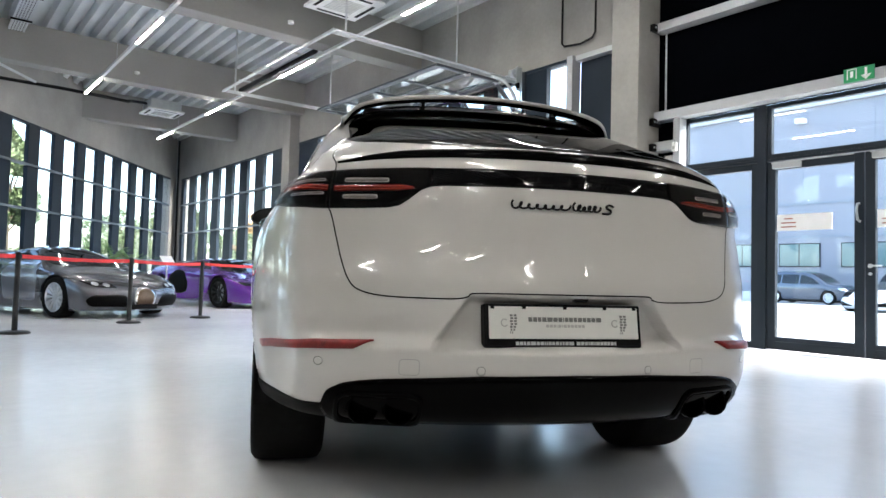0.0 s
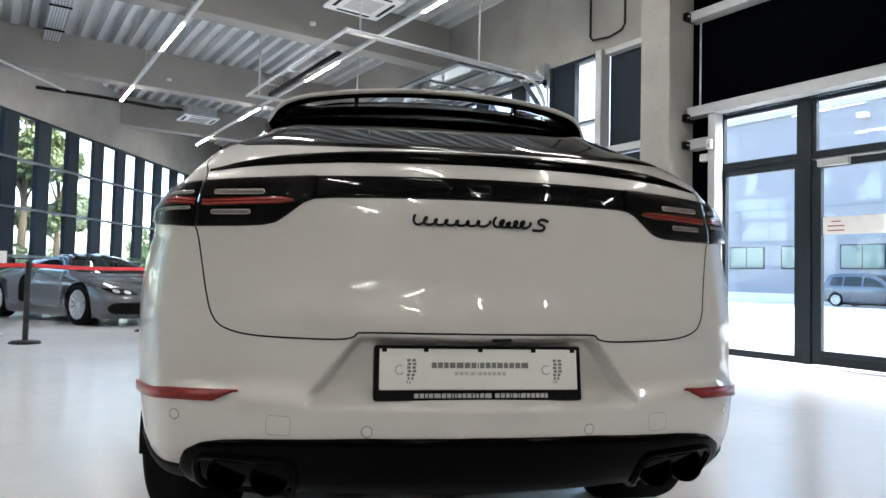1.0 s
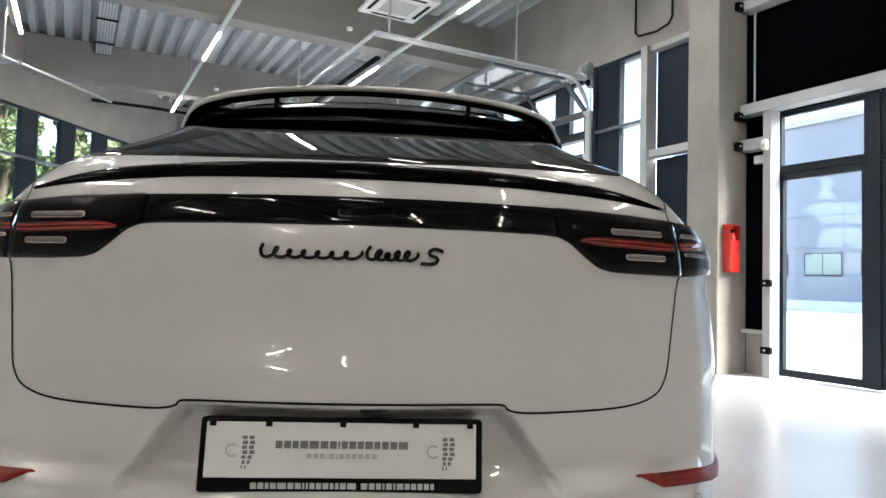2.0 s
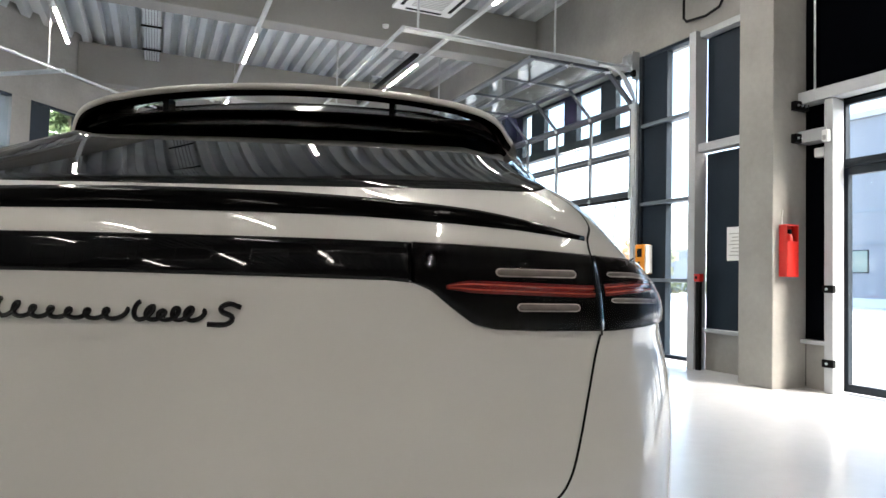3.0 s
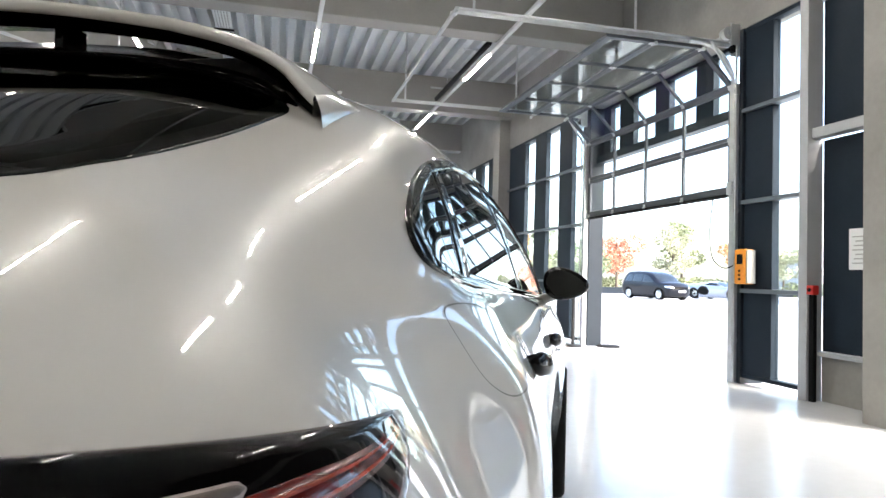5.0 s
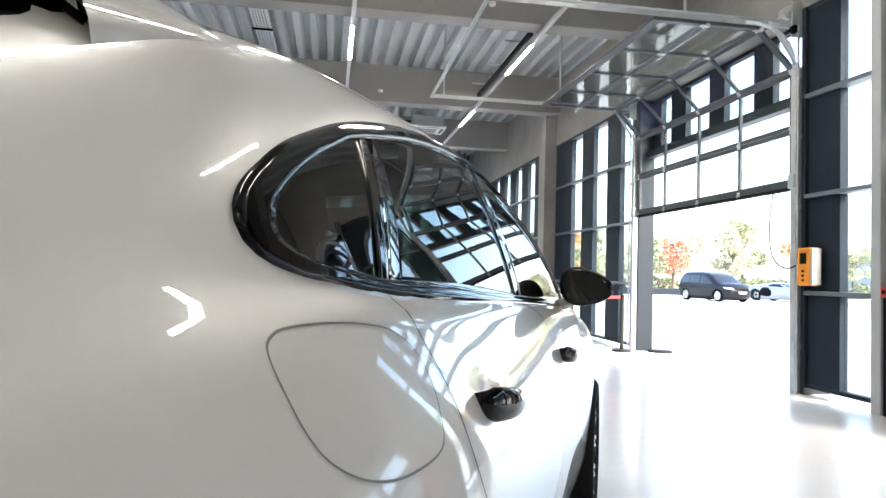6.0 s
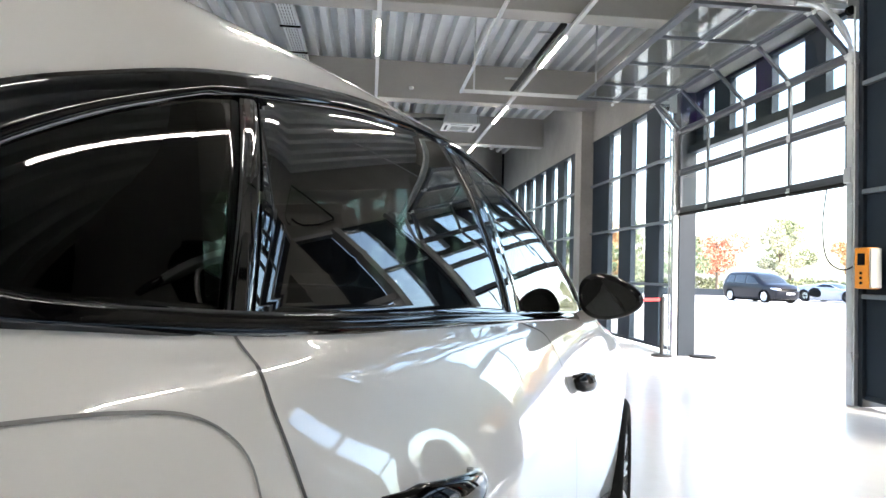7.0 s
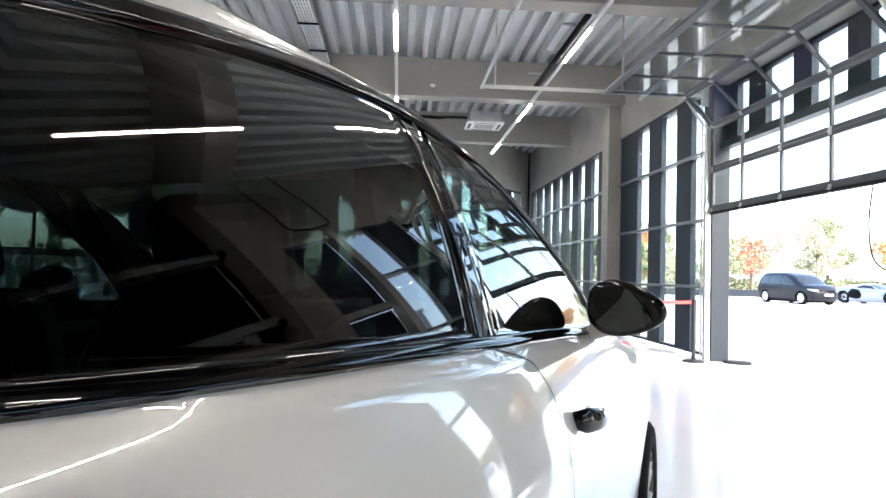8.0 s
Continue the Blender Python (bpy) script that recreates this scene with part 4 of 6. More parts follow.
C_CUT, B_CUT = (1.335, 1.516), (2.265, 2.293)
for side in ("right", "left"):
    part("window_trim", ring_patch(bmesh.new(), S, side, inset(DLO, -0.006), GLASS_LINE, 0.006, 4, 0.016), BLACK_GLOSS, suv, "gloss black window surround", True)
    for nm, lo, hi, mat in (("quarter_window", None, (C_CUT[0] - 0.004, C_CUT[1] - 0.004), TINTED), ("rear_door_window", (C_CUT[0] + 0.035, C_CUT[1] + 0.03), (B_CUT[0] - 0.028, B_CUT[1] - 0.026), TINTED), ("front_door_window", (B_CUT[0] + 0.034, B_CUT[1] + 0.03), None, FRONT_GLASS)):
        part(nm, patch(bmesh.new(), S, side, clip_y(inset(GLASS_EDGE, -0.008), lo, hi), -0.002, 8, 0.002, 0.004), mat, suv, "dark tinted side window" if mat is TINTED else "side window", True)
    for nm, c, w in (("rear_pillar", C_CUT, 0.02), ("centre_pillar", B_CUT, 0.03)):
        part(nm, patch(bmesh.new(), S, side, clip_y(DLO, (c[0] - w + 0.015 * (nm == "rear_pillar"), c[1] - w + 0.015 * (nm == "rear_pillar")), (c[0] + w + 0.008, c[1] + w + 0.004), 90), 0.0005, 3, 0.002, 0.012), PILLAR_BLACK, suv, "gloss black pillar cover", True)

part("rear_window", patch(bmesh.new(), S, 'top', REAR_GLASS, 0.002, 14, 0.004, 0.006), REAR_TINT, suv, "dark tinted rear window", True)
part("windscreen", patch(bmesh.new(), S, 'top', SCREEN, 0.002, 12, 0.004, 0.006), FRONT_GLASS, suv, "", True)
part("rear_window_border", ring_patch(bmesh.new(), S, 'top', REAR_GLASS, inset(REAR_GLASS, 0.05), -0.004, 3, 0.004), BLACK_PLASTIC, suv, "", True)


# tail lamps and the band between them
def az_of(x, z):
    p = S.on('rear', [(x, z)])[0]
    return math.degrees(math.atan2(p[0], 0.972 - p[1]))


LAMP_TOP = spline([0, 12, 24, 36, 45.4, 49.4, 53, 58.5, 66, 69.3], [1.161, 1.161, 1.160, 1.156, 1.1485, 1.144, 1.137, 1.125, 1.108, 1.0985])
LAMP_LOW = [(0, 1.102), (14, 1.101), (24, 1.099), (26.2, 1.096), (27.8, 1.085), (29.8, 1.056), (31.6, 1.033), (33.6, 1.025), (38, 1.022), (45.4, 1.021), (54, 1.031), (58.8, 1.041), (61.1, 1.048), (63.3, 1.061), (65.7, 1.077), (69.3, 1.095)]
LOW_AZ, LOW_Z = zip(*LAMP_LOW)


def lamp_band(a0, a1, top, low, off, n=60, m=6, thick=0.012):
    """A proud panel over a stretch of headings, between two height curves."""
    bm = bmesh.new()
    az = np.linspace(a0, a1, n)
    sgn = 1 if a0 + a1 >= 0 else -1
    hi, lo = top(np.abs(az)), low(np.abs(az))
    rows = []
    for f, o in [(0.0, -thick), (0.0, off * 0.4), (0.03, off)] + [(k / m, off) for k in range(1, m)] + [(0.97, off), (1.0, off * 0.4), (1.0, -thick)]:
        rows.append([bm.verts.new(p) for p in S.wrap(np.stack([az, lo + (hi - lo) * f], 1), o)])
    for a, b in zip(rows, rows[1:]):
        for k in range(n - 1):
            bm.faces.new((a[k], a[k + 1], b[k + 1], b[k]))
    for k in (0, n - 1):
        bm.faces.new([r[k] for r in rows])
    return bm


def wrap_seam(line, width, off=0.0015):
    """A dark joint along headings and heights."""
    k = radians(1.0) * 1.03
    d = np.gradient(line, axis=0) * (k, 1)
    n = np.stack([-d[:, 1], d[:, 0]], 1)
    n = n / np.linalg.norm(n, axis=1, keepdims=True) * width / 2 / np.array((k, 1))
    bm = bmesh.new()
    band(bm, S.wrap(line - n, off), S.wrap(line + n, off))
    return bm


low_f = lambda a: np.interp(a, LOW_AZ, LOW_Z)
flat = lambda v: (lambda a: np.full(np.shape(a), v))
GUIDE_CORE = material("smoked_guide_core", (0.17, 0.16, 0.14), 0.3, vary=0.4, scale=40)
GAP_AZ = 44.3
bar = part("light_bar", lamp_band(-26.29, 26.29, LAMP_TOP, low_f, 0.003, 70), BLACK_GLOSS, suv, "gloss black band between the tail lamps", True)
for k in range(7):
    x = -0.33 + 0.11 * k
    bm = bmesh.new()
    for u0, u1, w0, w1 in ((x - 0.028, x + 0.028, 1.119, 1.122), (x - 0.028, x + 0.028, 1.139, 1.142), (x - 0.028, x - 0.025, 1.122, 1.139), (x + 0.025, x + 0.028, 1.122, 1.139)):
        g = [[bm.verts.new(p) for p in S.on('rear', [(u, w) for u in np.linspace(u0, u1, 5)], 0.0036)] for w in (w0, w1)]
        for i in range(4):
            bm.faces.new((g[0][i], g[0][i + 1], g[1][i + 1], g[1][i]))
    part("emblem_mark", bm, material("emblem_grey_%d" % k, (0.005, 0.005, 0.0055), 0.14, spec=0.25), bar)
for sg in (1, -1):
    for nm, a0, a1 in (("tail_lamp_inner", 26.3, GAP_AZ - 0.11), ("tail_lamp_outer", GAP_AZ + 0.11, 69.2)):
        lamp = part(nm, lamp_band(*sorted((sg * a0, sg * a1)), LAMP_TOP, low_f, 0.004, 40), DARK_LAMP, suv, "black and red wraparound tail lamp", True)
        s0, s1 = (29.2, GAP_AZ - 0.6) if nm.endswith("inner") else (GAP_AZ + 0.6, 67.0)
        mid = lambda a: np.interp(a, (28.5, 30.5, 43, 48.5, 54, 60, 67), (1.089, 1.092, 1.087, 1.095, 1.096, 1.093, 1.092))
        wid = lambda a: np.interp(a, (29, 31.5, 58, 67), (0.25, 1.0, 1.0, 0.45))
        for dz, hw in ((0.0, 0.0105), (0.004, 0.0012), (-0.0045, 0.0012)):
            part("red_strip", lamp_band(*sorted((sg * s0, sg * s1)), lambda a: mid(a) + (dz + hw) * wid(a), lambda a: mid(a) + (dz - hw) * wid(a), 0.0055 if dz == 0 else 0.0065, 40, 2), RED_LENS if dz == 0 else RED_CORE, lamp, "red light strip", True)
        for hi_, lo_ in ((1.122, 1.108), (1.067, 1.053)) if nm.endswith("inner") else ((1.121, 1.112), (1.077, 1.068)):
            u0, u1 = ((33.9 if hi_ > 1.1 else 35.7), 42.0) if nm.endswith("inner") else (45.5, 55.0 if hi_ > 1.1 else 53.2)
            droop = lambda a: np.interp(a, (46, 49, 56), (0.0, -0.0005, -0.009 if hi_ > 1.1 else -0.004))
            half_ = (hi_ - lo_) / 2
            for nm2, e, mat2, off2, lab2 in (("light_guide", 0.0, CLEAR_BAR, 0.0055, "pale outlined light guide"), ("guide_core", 0.0019, GUIDE_CORE, 0.0065, "")):
                a0_, a1_ = u0 + 60 * e, u1 - 60 * e
                bulge = lambda a: (half_ - e) * np.clip(1 - np.clip(1 - np.minimum(a - a0_, a1_ - a) / 0.45, 0, 1) ** 2, 0.02, 1) ** 0.5
                az_mid = lambda a: (hi_ + lo_) / 2 + droop(a)
                bm = lamp_band(*sorted((sg * a0_, sg * a1_)), lambda a: az_mid(a) + bulge(a), lambda a: az_mid(a) - bulge(a), off2, 44, 2)
                part(nm2, bm, mat2, lamp, lab2, True)
        part("lens", lamp_band(*sorted((sg * a0, sg * a1)), LAMP_TOP, low_f, 0.0105, 40, thick=0.001), LENS, lamp, "clear lens cover", True)

    line = np.array([(48.3, 1.276), (48.2, 1.253), (47.8, 1.231), (47.1, 1.214), (46.3, 1.2), (45.4, 1.188), (44.8, 1.178), (44.5, 1.167), (44.35, 1.15), (44.3, 1.08), (44.3, 1.014)])
    part("tailgate_gap", wrap_seam(opened(line * (sg, 1), 90), 0.0042), SEAM, suv)
    for a in (59.5, 61.8, 64.0, 66.0):
        part("lamp_rib", lamp_band(*sorted((sg * a, sg * (a + 0.35))), lambda v: LAMP_TOP(v) - 0.012, lambda v: low_f(v) + 0.012, 0.005, 4, 4), DARK_LAMP, suv, "", True)

# lip spoiler on the tailgate edge
bm = bmesh.new()
xs = np.linspace(-0.722, 0.722, 90)
ax = np.abs(xs)
d_top = np.interp(ax, (0, 0.2, 0.34, 0.486, 0.6, 0.678, 0.735), (1.23, 1.229, 1.225, 1.217, 1.206, 1.193, 1.176))
d_top = np.convolve(np.pad(d_top, 3, 'edge'), np.ones(7) / 7, 'valid')
d_low = np.interp(ax, (0, 0.35, 0.49, 0.6, 0.735), (1.199, 1.198, 1.193, 1.187, 1.174))
rows = [[bm.verts.new(p) for p in S.on('rear', np.stack([xs, d_low + (d_top - d_low) * f], 1), o * np.clip((0.727 - ax) / 0.2, 0.1, 1) if o > 0 else o)] for f, o in ((0, -0.006), (0.02, 0.003), (0.3, 0.008), (0.7, 0.011), (0.97, 0.01), (1.0, 0.005), (1.0, -0.006))]
for a, b in zip(rows, rows[1:]):
    for k in range(len(xs) - 1):
        bm.faces.new((a[k], a[k + 1], b[k + 1], b[k]))
for k in (0, -1):
    bm.faces.new([r[k] for r in rows])
part("tailgate_lip", bm, DIFFUSER, suv, "black lip spoiler across the tailgate", True)

# roof spoiler: white blade over a black lower wing, with struts in the slot
bx = np.concatenate([np.linspace(-0.668, -0.5, 16), np.linspace(-0.49, 0.49, 40), np.linspace(0.5, 0.668, 16)])
bax = np.abs(bx)
bx = bx * 0.983 - np.sign(bx) * 0.008 * smoothstep(0.55, 0.668, bax)
te_z = np.interp(bax, (0, 0.15, 0.3, 0.42, 0.5, 0.56, 0.6, 0.63, 0.65, 0.662, 0.668), (1.602, 1.6, 1.595, 1.587, 1.579, 1.57, 1.561, 1.546, 1.529, 1.51, 1.487))
te_z = np.convolve(np.pad(te_z, 2, 'edge'), np.ones(5) / 5, 'valid')
te_y = 0.775 + 0.135 * (bax / 0.66) ** 2 + 0.065 * (bax / 0.66) ** 8
fy = 1.36 - 0.1 * (bax / 0.66) ** 2
front = S.on('top', np.stack([bx * 0.975, fy], 1), -0.004)
tie = smoothstep(0.5, 0.64, bax)[:, None]
front = front * tie + np.stack([bx * 0.975, te_y + 0.19, te_z + 0.024], 1) * (1 - tie)
bm = bmesh.new()
rows = []
for f in (0, 0.25, 0.5, 0.75, 0.93):
    q = front * (1 - f) + np.stack([bx, te_y, te_z], 1) * f
    q[:, 2] += 0.018 * f * (1 - f) * 4 * 0.5
    rows.append(q)
rows += [np.stack([bx, te_y, te_z], 1), np.stack([bx * 0.999, te_y - 0.005, te_z - 0.007], 1), np.stack([bx * 0.996, te_y + 0.002, te_z - 0.017], 1), np.stack([bx * 0.985, te_y + 0.05, te_z - 0.016], 1)]
rows = [[bm.verts.new(p) for p in r] for r in rows]
for a, b in zip(rows, rows[1:]):
    for k in range(len(bx) - 1):
        bm.faces.new((a[k], a[k + 1], b[k + 1], b[k]))
part("roof_spoiler", bm, PAINT_WHITE, suv, "white painted roof spoiler blade", True)
bm = bmesh.new()
under = [np.stack([bx * 0.994, te_y + 0.003, te_z - 0.0165], 1), np.stack([bx * 0.984, te_y + 0.018, te_z - 0.027], 1), np.stack([bx * 0.972, te_y + 0.1, te_z - 0.008], 1), front - (0, 0, 0.006)]
rows = [[bm.verts.new(p) for p in r] for r in under]
for a, b in zip(rows, rows[1:]):
    for k in range(len(bx) - 1):
        bm.faces.new((a[k], a[k + 1], b[k + 1], b[k]))
part("spoiler_underside", bm, DIFFUSER, suv, "gloss black spoiler underside", True)
lz0 = np.interp(bax, (0, 0.4, 0.52, 0.6, 0.668), (1.53, 1.522, 1.506, 1.488, 1.462))
lz1 = np.minimum(np.interp(bax, (0, 0.3, 0.45, 0.54, 0.6, 0.668), (1.542, 1.54, 1.536, 1.53, 1.52, 1.475)), te_z - 0.014)
wy = te_y + 0.02
low = [np.stack([bx * 0.985, wy + 0.14, lz0 + 0.062], 1), np.stack([bx * 0.985, wy + 0.03, lz0], 1), np.stack([bx * 0.985, wy, lz0 + 0.006], 1), np.stack([bx * 0.985, wy + 0.004, lz1 - 0.005], 1), np.stack([bx * 0.985, wy + 0.02, lz1], 1), np.stack([bx * 0.985, wy + 0.09, lz1 + 0.004], 1), np.stack([bx * 0.985, wy + 0.15, lz1 + 0.004], 1)]
bm = bmesh.new()
rows = [[bm.verts.new(p) for p in r] for r in low]
for a, b in zip(rows, rows[1:]):
    for k in range(len(bx) - 1):
        bm.faces.new((a[k], a[k + 1], b[k + 1], b[k]))
part("spoiler_wing", bm, DIFFUSER, suv, "gloss black lower spoiler wing", True)
for x in (-0.31, 0.31):
    part("spoiler_strut", box(x - 0.008, x + 0.008, 0.85, 0.9, 1.54, 1.58, 0.003), BLACK_GLOSS, suv)

# show plate with its holder; the print stands as bars
pl = part("plate_holder", box(-0.27, 0.27, 0.0, 0.045, -0.069, 0.069, 0.006), BLACK_PLASTIC, suv, "black plate holder")
pl.matrix_basis = pose(0, -0.006, 0.658, -9)
part("plate", box(-0.257, 0.257, -0.0045, -0.0003, -0.042, 0.06, 0.002), PLATE_WHITE, pl, "white showroom plate")


def word_bars(x0, x1, z0, z1, y, widths, mat):
    """A word as a row of upright bars of uneven width."""
    total = sum(widths)
    x = x0
    for w in widths:
        step = (x1 - x0) * abs(w) / total
        if w > 0:
            part("print_bar", box(x + 0.0012, x + step - 0.0018, y, y + 0.0015, z0, z1), mat, pl)
        x += step


word_bars(-0.127, 0.127, 0.012, 0.026, -0.0055, (1, 1, 0.9, 1.1, 1.3, 1.1, 1, 0.4, 0.9, 1, 0.9, 1.1, 0.9, 1, 1, 1.3), PRINT_DARK)
word_bars(-0.068, 0.068, -0.006, 0.003, -0.0055, (1, 1, 0.9, 0.4, 1, 0.5, 1, 0.9, 1, 1, 1, 1), PRINT_GREY)
word_bars(-0.17, 0.165, -0.062, -0.051, -0.0015, (1, 1, 0.7, 1, 1.4, 1, 1, 0.5, 0.5, 0.9, 0.9, 1, 0.7, 0.7, 1, 1.4, -0.5, 1.1, 1, 0.9, 0.5, 1, 0.5, 1.1, 0.9, 0.9, 0.9, 0.9, 0.7), PRINT_PALE)
for x in (-0.19, 0.19):
    for name, shape, mat in (("crest_stripes", 1, PRINT_DARK), ("crest_ring", 0, PRINT_GREY)):
        bm = bmesh.new()
        if shape:
            for k in range(7):
                w = 0.026 - 0.0028 * max(0, 3 - k) ** 1.4
                for h in range(2):
                    u = x + 0.002 + h * w / 2 + 0.0015 * (k % 2)
                    add_box(bm, u, u + w / 2 - 0.004, -0.0058, -0.0044, -0.026 + 0.009 * k, -0.0195 + 0.009 * k)
        else:
            ring = [(x - 0.016 + 0.011 * math.cos(a), -0.0052, 0.008 + 0.011 * math.sin(a)) for a in np.linspace(0.9, 5.6, 16)]
            add_tube(bm, ring, 0.0018, 6)
        part(name, bm, mat, pl, "grey crest mark")
for x in (-0.14, 0.0, 0.14, -0.245, 0.245):
    part("clip", box(x - 0.006, x + 0.006, -0.007, -0.004, 0.052, 0.064), BLACK_PLASTIC, pl)
part("reversing_camera", box(0.03, 0.085, -0.005, 0.04, 0.735, 0.757, 0.008), BLACK_GLOSS, suv, "black reversing camera under the tailgate edge")

# the script badge stands as plain flowing strokes
for x0, x1, sizes in ((-0.176, 0.02, (1.5, 0.9, 0.9, 0.8, 0.75, 0.75, 0.9)), (0.036, 0.13, (1.5, 0.8, 0.8, 1.3, 0.9))):
    pts, n = [], len(sizes)
    for k in range(n * 16 + 1):
        a = 2 * math.pi * k / 16
        i = min(k // 16, n - 1)
        tall = np.interp(k / 16 - 0.5, range(n), sizes)
        u = x0 + (x1 - x0) * k / (n * 16) - 0.0085 * math.sin(a)
        v = 1.034 + 0.0085 * tall * (1 + math.cos(a))
        pts.append((u + 0.35 * (v - 1.043), v))
    part("badge", tube(S.on('rear', np.array(pts), 0.003), 0.0038, 6), BLACK_GLOSS, suv, "black script badge as flowing strokes", True)
pts = opened([(0.186, 1.054), (0.17, 1.059), (0.158, 1.054), (0.16, 1.047), (0.172, 1.042), (0.174, 1.035), (0.164, 1.029), (0.14, 1.029)], 30)
part("badge", tube(S.on('rear', pts, 0.003), 0.0042, 6), BLACK_GLOSS, suv, "black script badge as flowing strokes", True)

# reflectors, sensors, covers
SENSOR_GAP = material("fine_gap", (0.12, 0.12, 0.115), 0.7)
for sg in (1, -1):
    a0, a1 = (az_of(0.61, 0.585), 63.5)
    t_f = lambda a: np.interp(a, (35, 44, 58, 63.5), (0.600, 0.596, 0.579, 0.568))
    l_f = lambda a: np.interp(a, (34.5, 37.0, 44, 58, 62, 63.5), (0.599, 0.574, 0.569, 0.55, 0.543, 0.552))
    part("reflector", lamp_band(*sorted((sg * a0, sg * a1)), t_f, l_f, 0.009, 40, 1), REFLECTOR, suv, "red bumper reflector", True)
    for x, z in ((0.285, 0.518), (0.771, 0.531)):
        c = [(sg * x + 0.013 * math.cos(a), z + 0.013 * math.sin(a)) for a in np.linspace(0, 2 * math.pi, 28, endpoint=False)]
        sn = part("parking_sensor", patch(bmesh.new(), S, 'rear', c, 0.0015, 3, 0.002, 0.004), PAINT_WHITE, suv, "", True)
        part("sensor_gap", seam(bmesh.new(), S, 'rear', c, 0.0018, 0.001, True), SENSOR_GAP, sn)
    c = poly([(sg * 0.5 - 0.03, 0.5), (sg * 0.5 + 0.03, 0.5), (sg * 0.5 + 0.03, 0.548), (sg * 0.5 - 0.03, 0.548)], 60, 0.012)
    part("tow_cover_gap", seam(bmesh.new(), S, 'rear', c, 0.002, 0.001, True), material("pale_gap_%d" % (sg + 1), (0.3, 0.3, 0.29), 0.7), suv)

# lower bumper and diffuser
lo_top = lambda a: np.interp(a, (0, 40, 48, 60, 80), (0.395, 0.395, 0.39, 0.405, 0.41))
part("lower_bumper", lamp_band(-72, 72, lo_top, flat(0.33), 0.005, 120), BLACK_PLASTIC, suv, "dark grey plastic lower bumper", True)
df_top = lambda a: np.interp(a, (0, 16, 32, 36, 39, 42, 44), (0.505, 0.502, 0.486, 0.478, 0.467, 0.44, 0.39))
part("diffuser", lamp_band(-44, 44, df_top, flat(0.332), 0.013, 120), DIFFUSER, suv, "gloss black rear diffuser", True)
for sg in (1, -1):
    for x in (0.52, 0.63):
        ex = part("exhaust_tip", lathe([(0.043, -0.02), (0.047, -0.035), (0.05, -0.02), (0.05, 0.16), (0.043, 0.16)], 24, 'Y', (sg * x, 0.1 + 0.3 * (x - 0.52), 0.385), True), DIFFUSER, suv, "dark round exhaust tip", True)
    ep = poly([(sg * 0.46, 0.345), (sg * 0.7, 0.345), (sg * 0.7, 0.435), (sg * 0.46, 0.435)], 60, 0.03)
    part("exhaust_surround", ring_patch(bmesh.new(), S, 'rear', inset(ep, -0.012), ep, 0.022, 2, 0.0), DIFFUSER, suv, "", True)
part("underbody", box(-0.74, 0.74, 1.5, 4.65, 0.2, 0.36, 0.03), BLACK_PLASTIC, suv)

# panel joints
DOOR_SEAM = material("door_joint", (0.06, 0.059, 0.057), 0.7)
tg = opened([(0.745, 1.016), (0.735, 0.98), (0.722, 0.92), (0.706, 0.85), (0.685, 0.79), (0.652, 0.758), (0.575, 0.741), (0.42, 0.737), (0.345, 0.739), (0.315, 0.748), (0.298, 0.756), (0.1, 0.757), (0.0, 0.757)], 90)
tg = np.vstack([tg, (tg[:-1] * (-1, 1))[::-1]])
part("tailgate_gap", seam(bmesh.new(), S, 'rear', tg, 0.0045), SEAM, suv)
for side in ("right", "left"):
    lines = ([(1.342, 1.212), (1.318, 1.175), (1.303, 1.13), (1.289, 1.09), (1.272, 1.03), (1.288, 0.95), (1.345, 0.86), (1.45, 0.74), (1.52, 0.6), (1.54, 0.42), (1.56, 0.33)],
             [(2.27, 1.167), (2.4, 1.13), (2.46, 1.05), (2.46, 0.95), (2.44, 0.85), (2.43, 0.6), (2.43, 0.34)],
             [(3.25, 1.125), (3.4, 1.08), (3.44, 0.95), (3.43, 0.7), (3.4, 0.45), (3.36, 0.34)],
             [(1.56, 0.335), (2.4, 0.335), (3.36, 0.335)])
    for ln in lines:
        part("door_gap", seam(bmesh.new(), S, side, opened(ln, 70), 0.0042), DOOR_SEAM, suv)
    for y0, y1, z in HANDLES:
        t = np.linspace(0, 1, 17)
        yy, zz = y0 + (y1 - y0) * t, z - 0.03 * (t - 0.4)
        ends = S.on(side, [(y0, zz[0]), (y1, zz[-1])])
        sx = 1 if side == "right" else -1
        xx = ends[0, 0] + (ends[1, 0] - ends[0, 0]) * t + sx * (0.036 * np.sin(np.pi * t) ** 0.5 - 0.006)
        tall = np.interp(t, (0, 0.12, 0.45, 0.85, 1), (0.016, 0.026, 0.024, 0.017, 0.01))
        bm = bmesh.new()
        rings = [[bm.verts.new((xx[i] + sx * 0.012 * math.cos(a), yy[i], zz[i] + tall[i] * math.sin(a))) for a in np.linspace(0, 2 * math.pi, 15)[:-1]] for i in range(17)]
        for u, v in zip(rings, rings[1:]):
            for k in range(14):
                bm.faces.new((u[k], u[(k + 1) % 14], v[(k + 1) % 14], v[k]))
        bm.faces.new(rings[0])
        bm.faces.new(rings[-1])
        part("door_handle", bm, BLACK_GLOSS, suv, "gloss black pull handle", True)
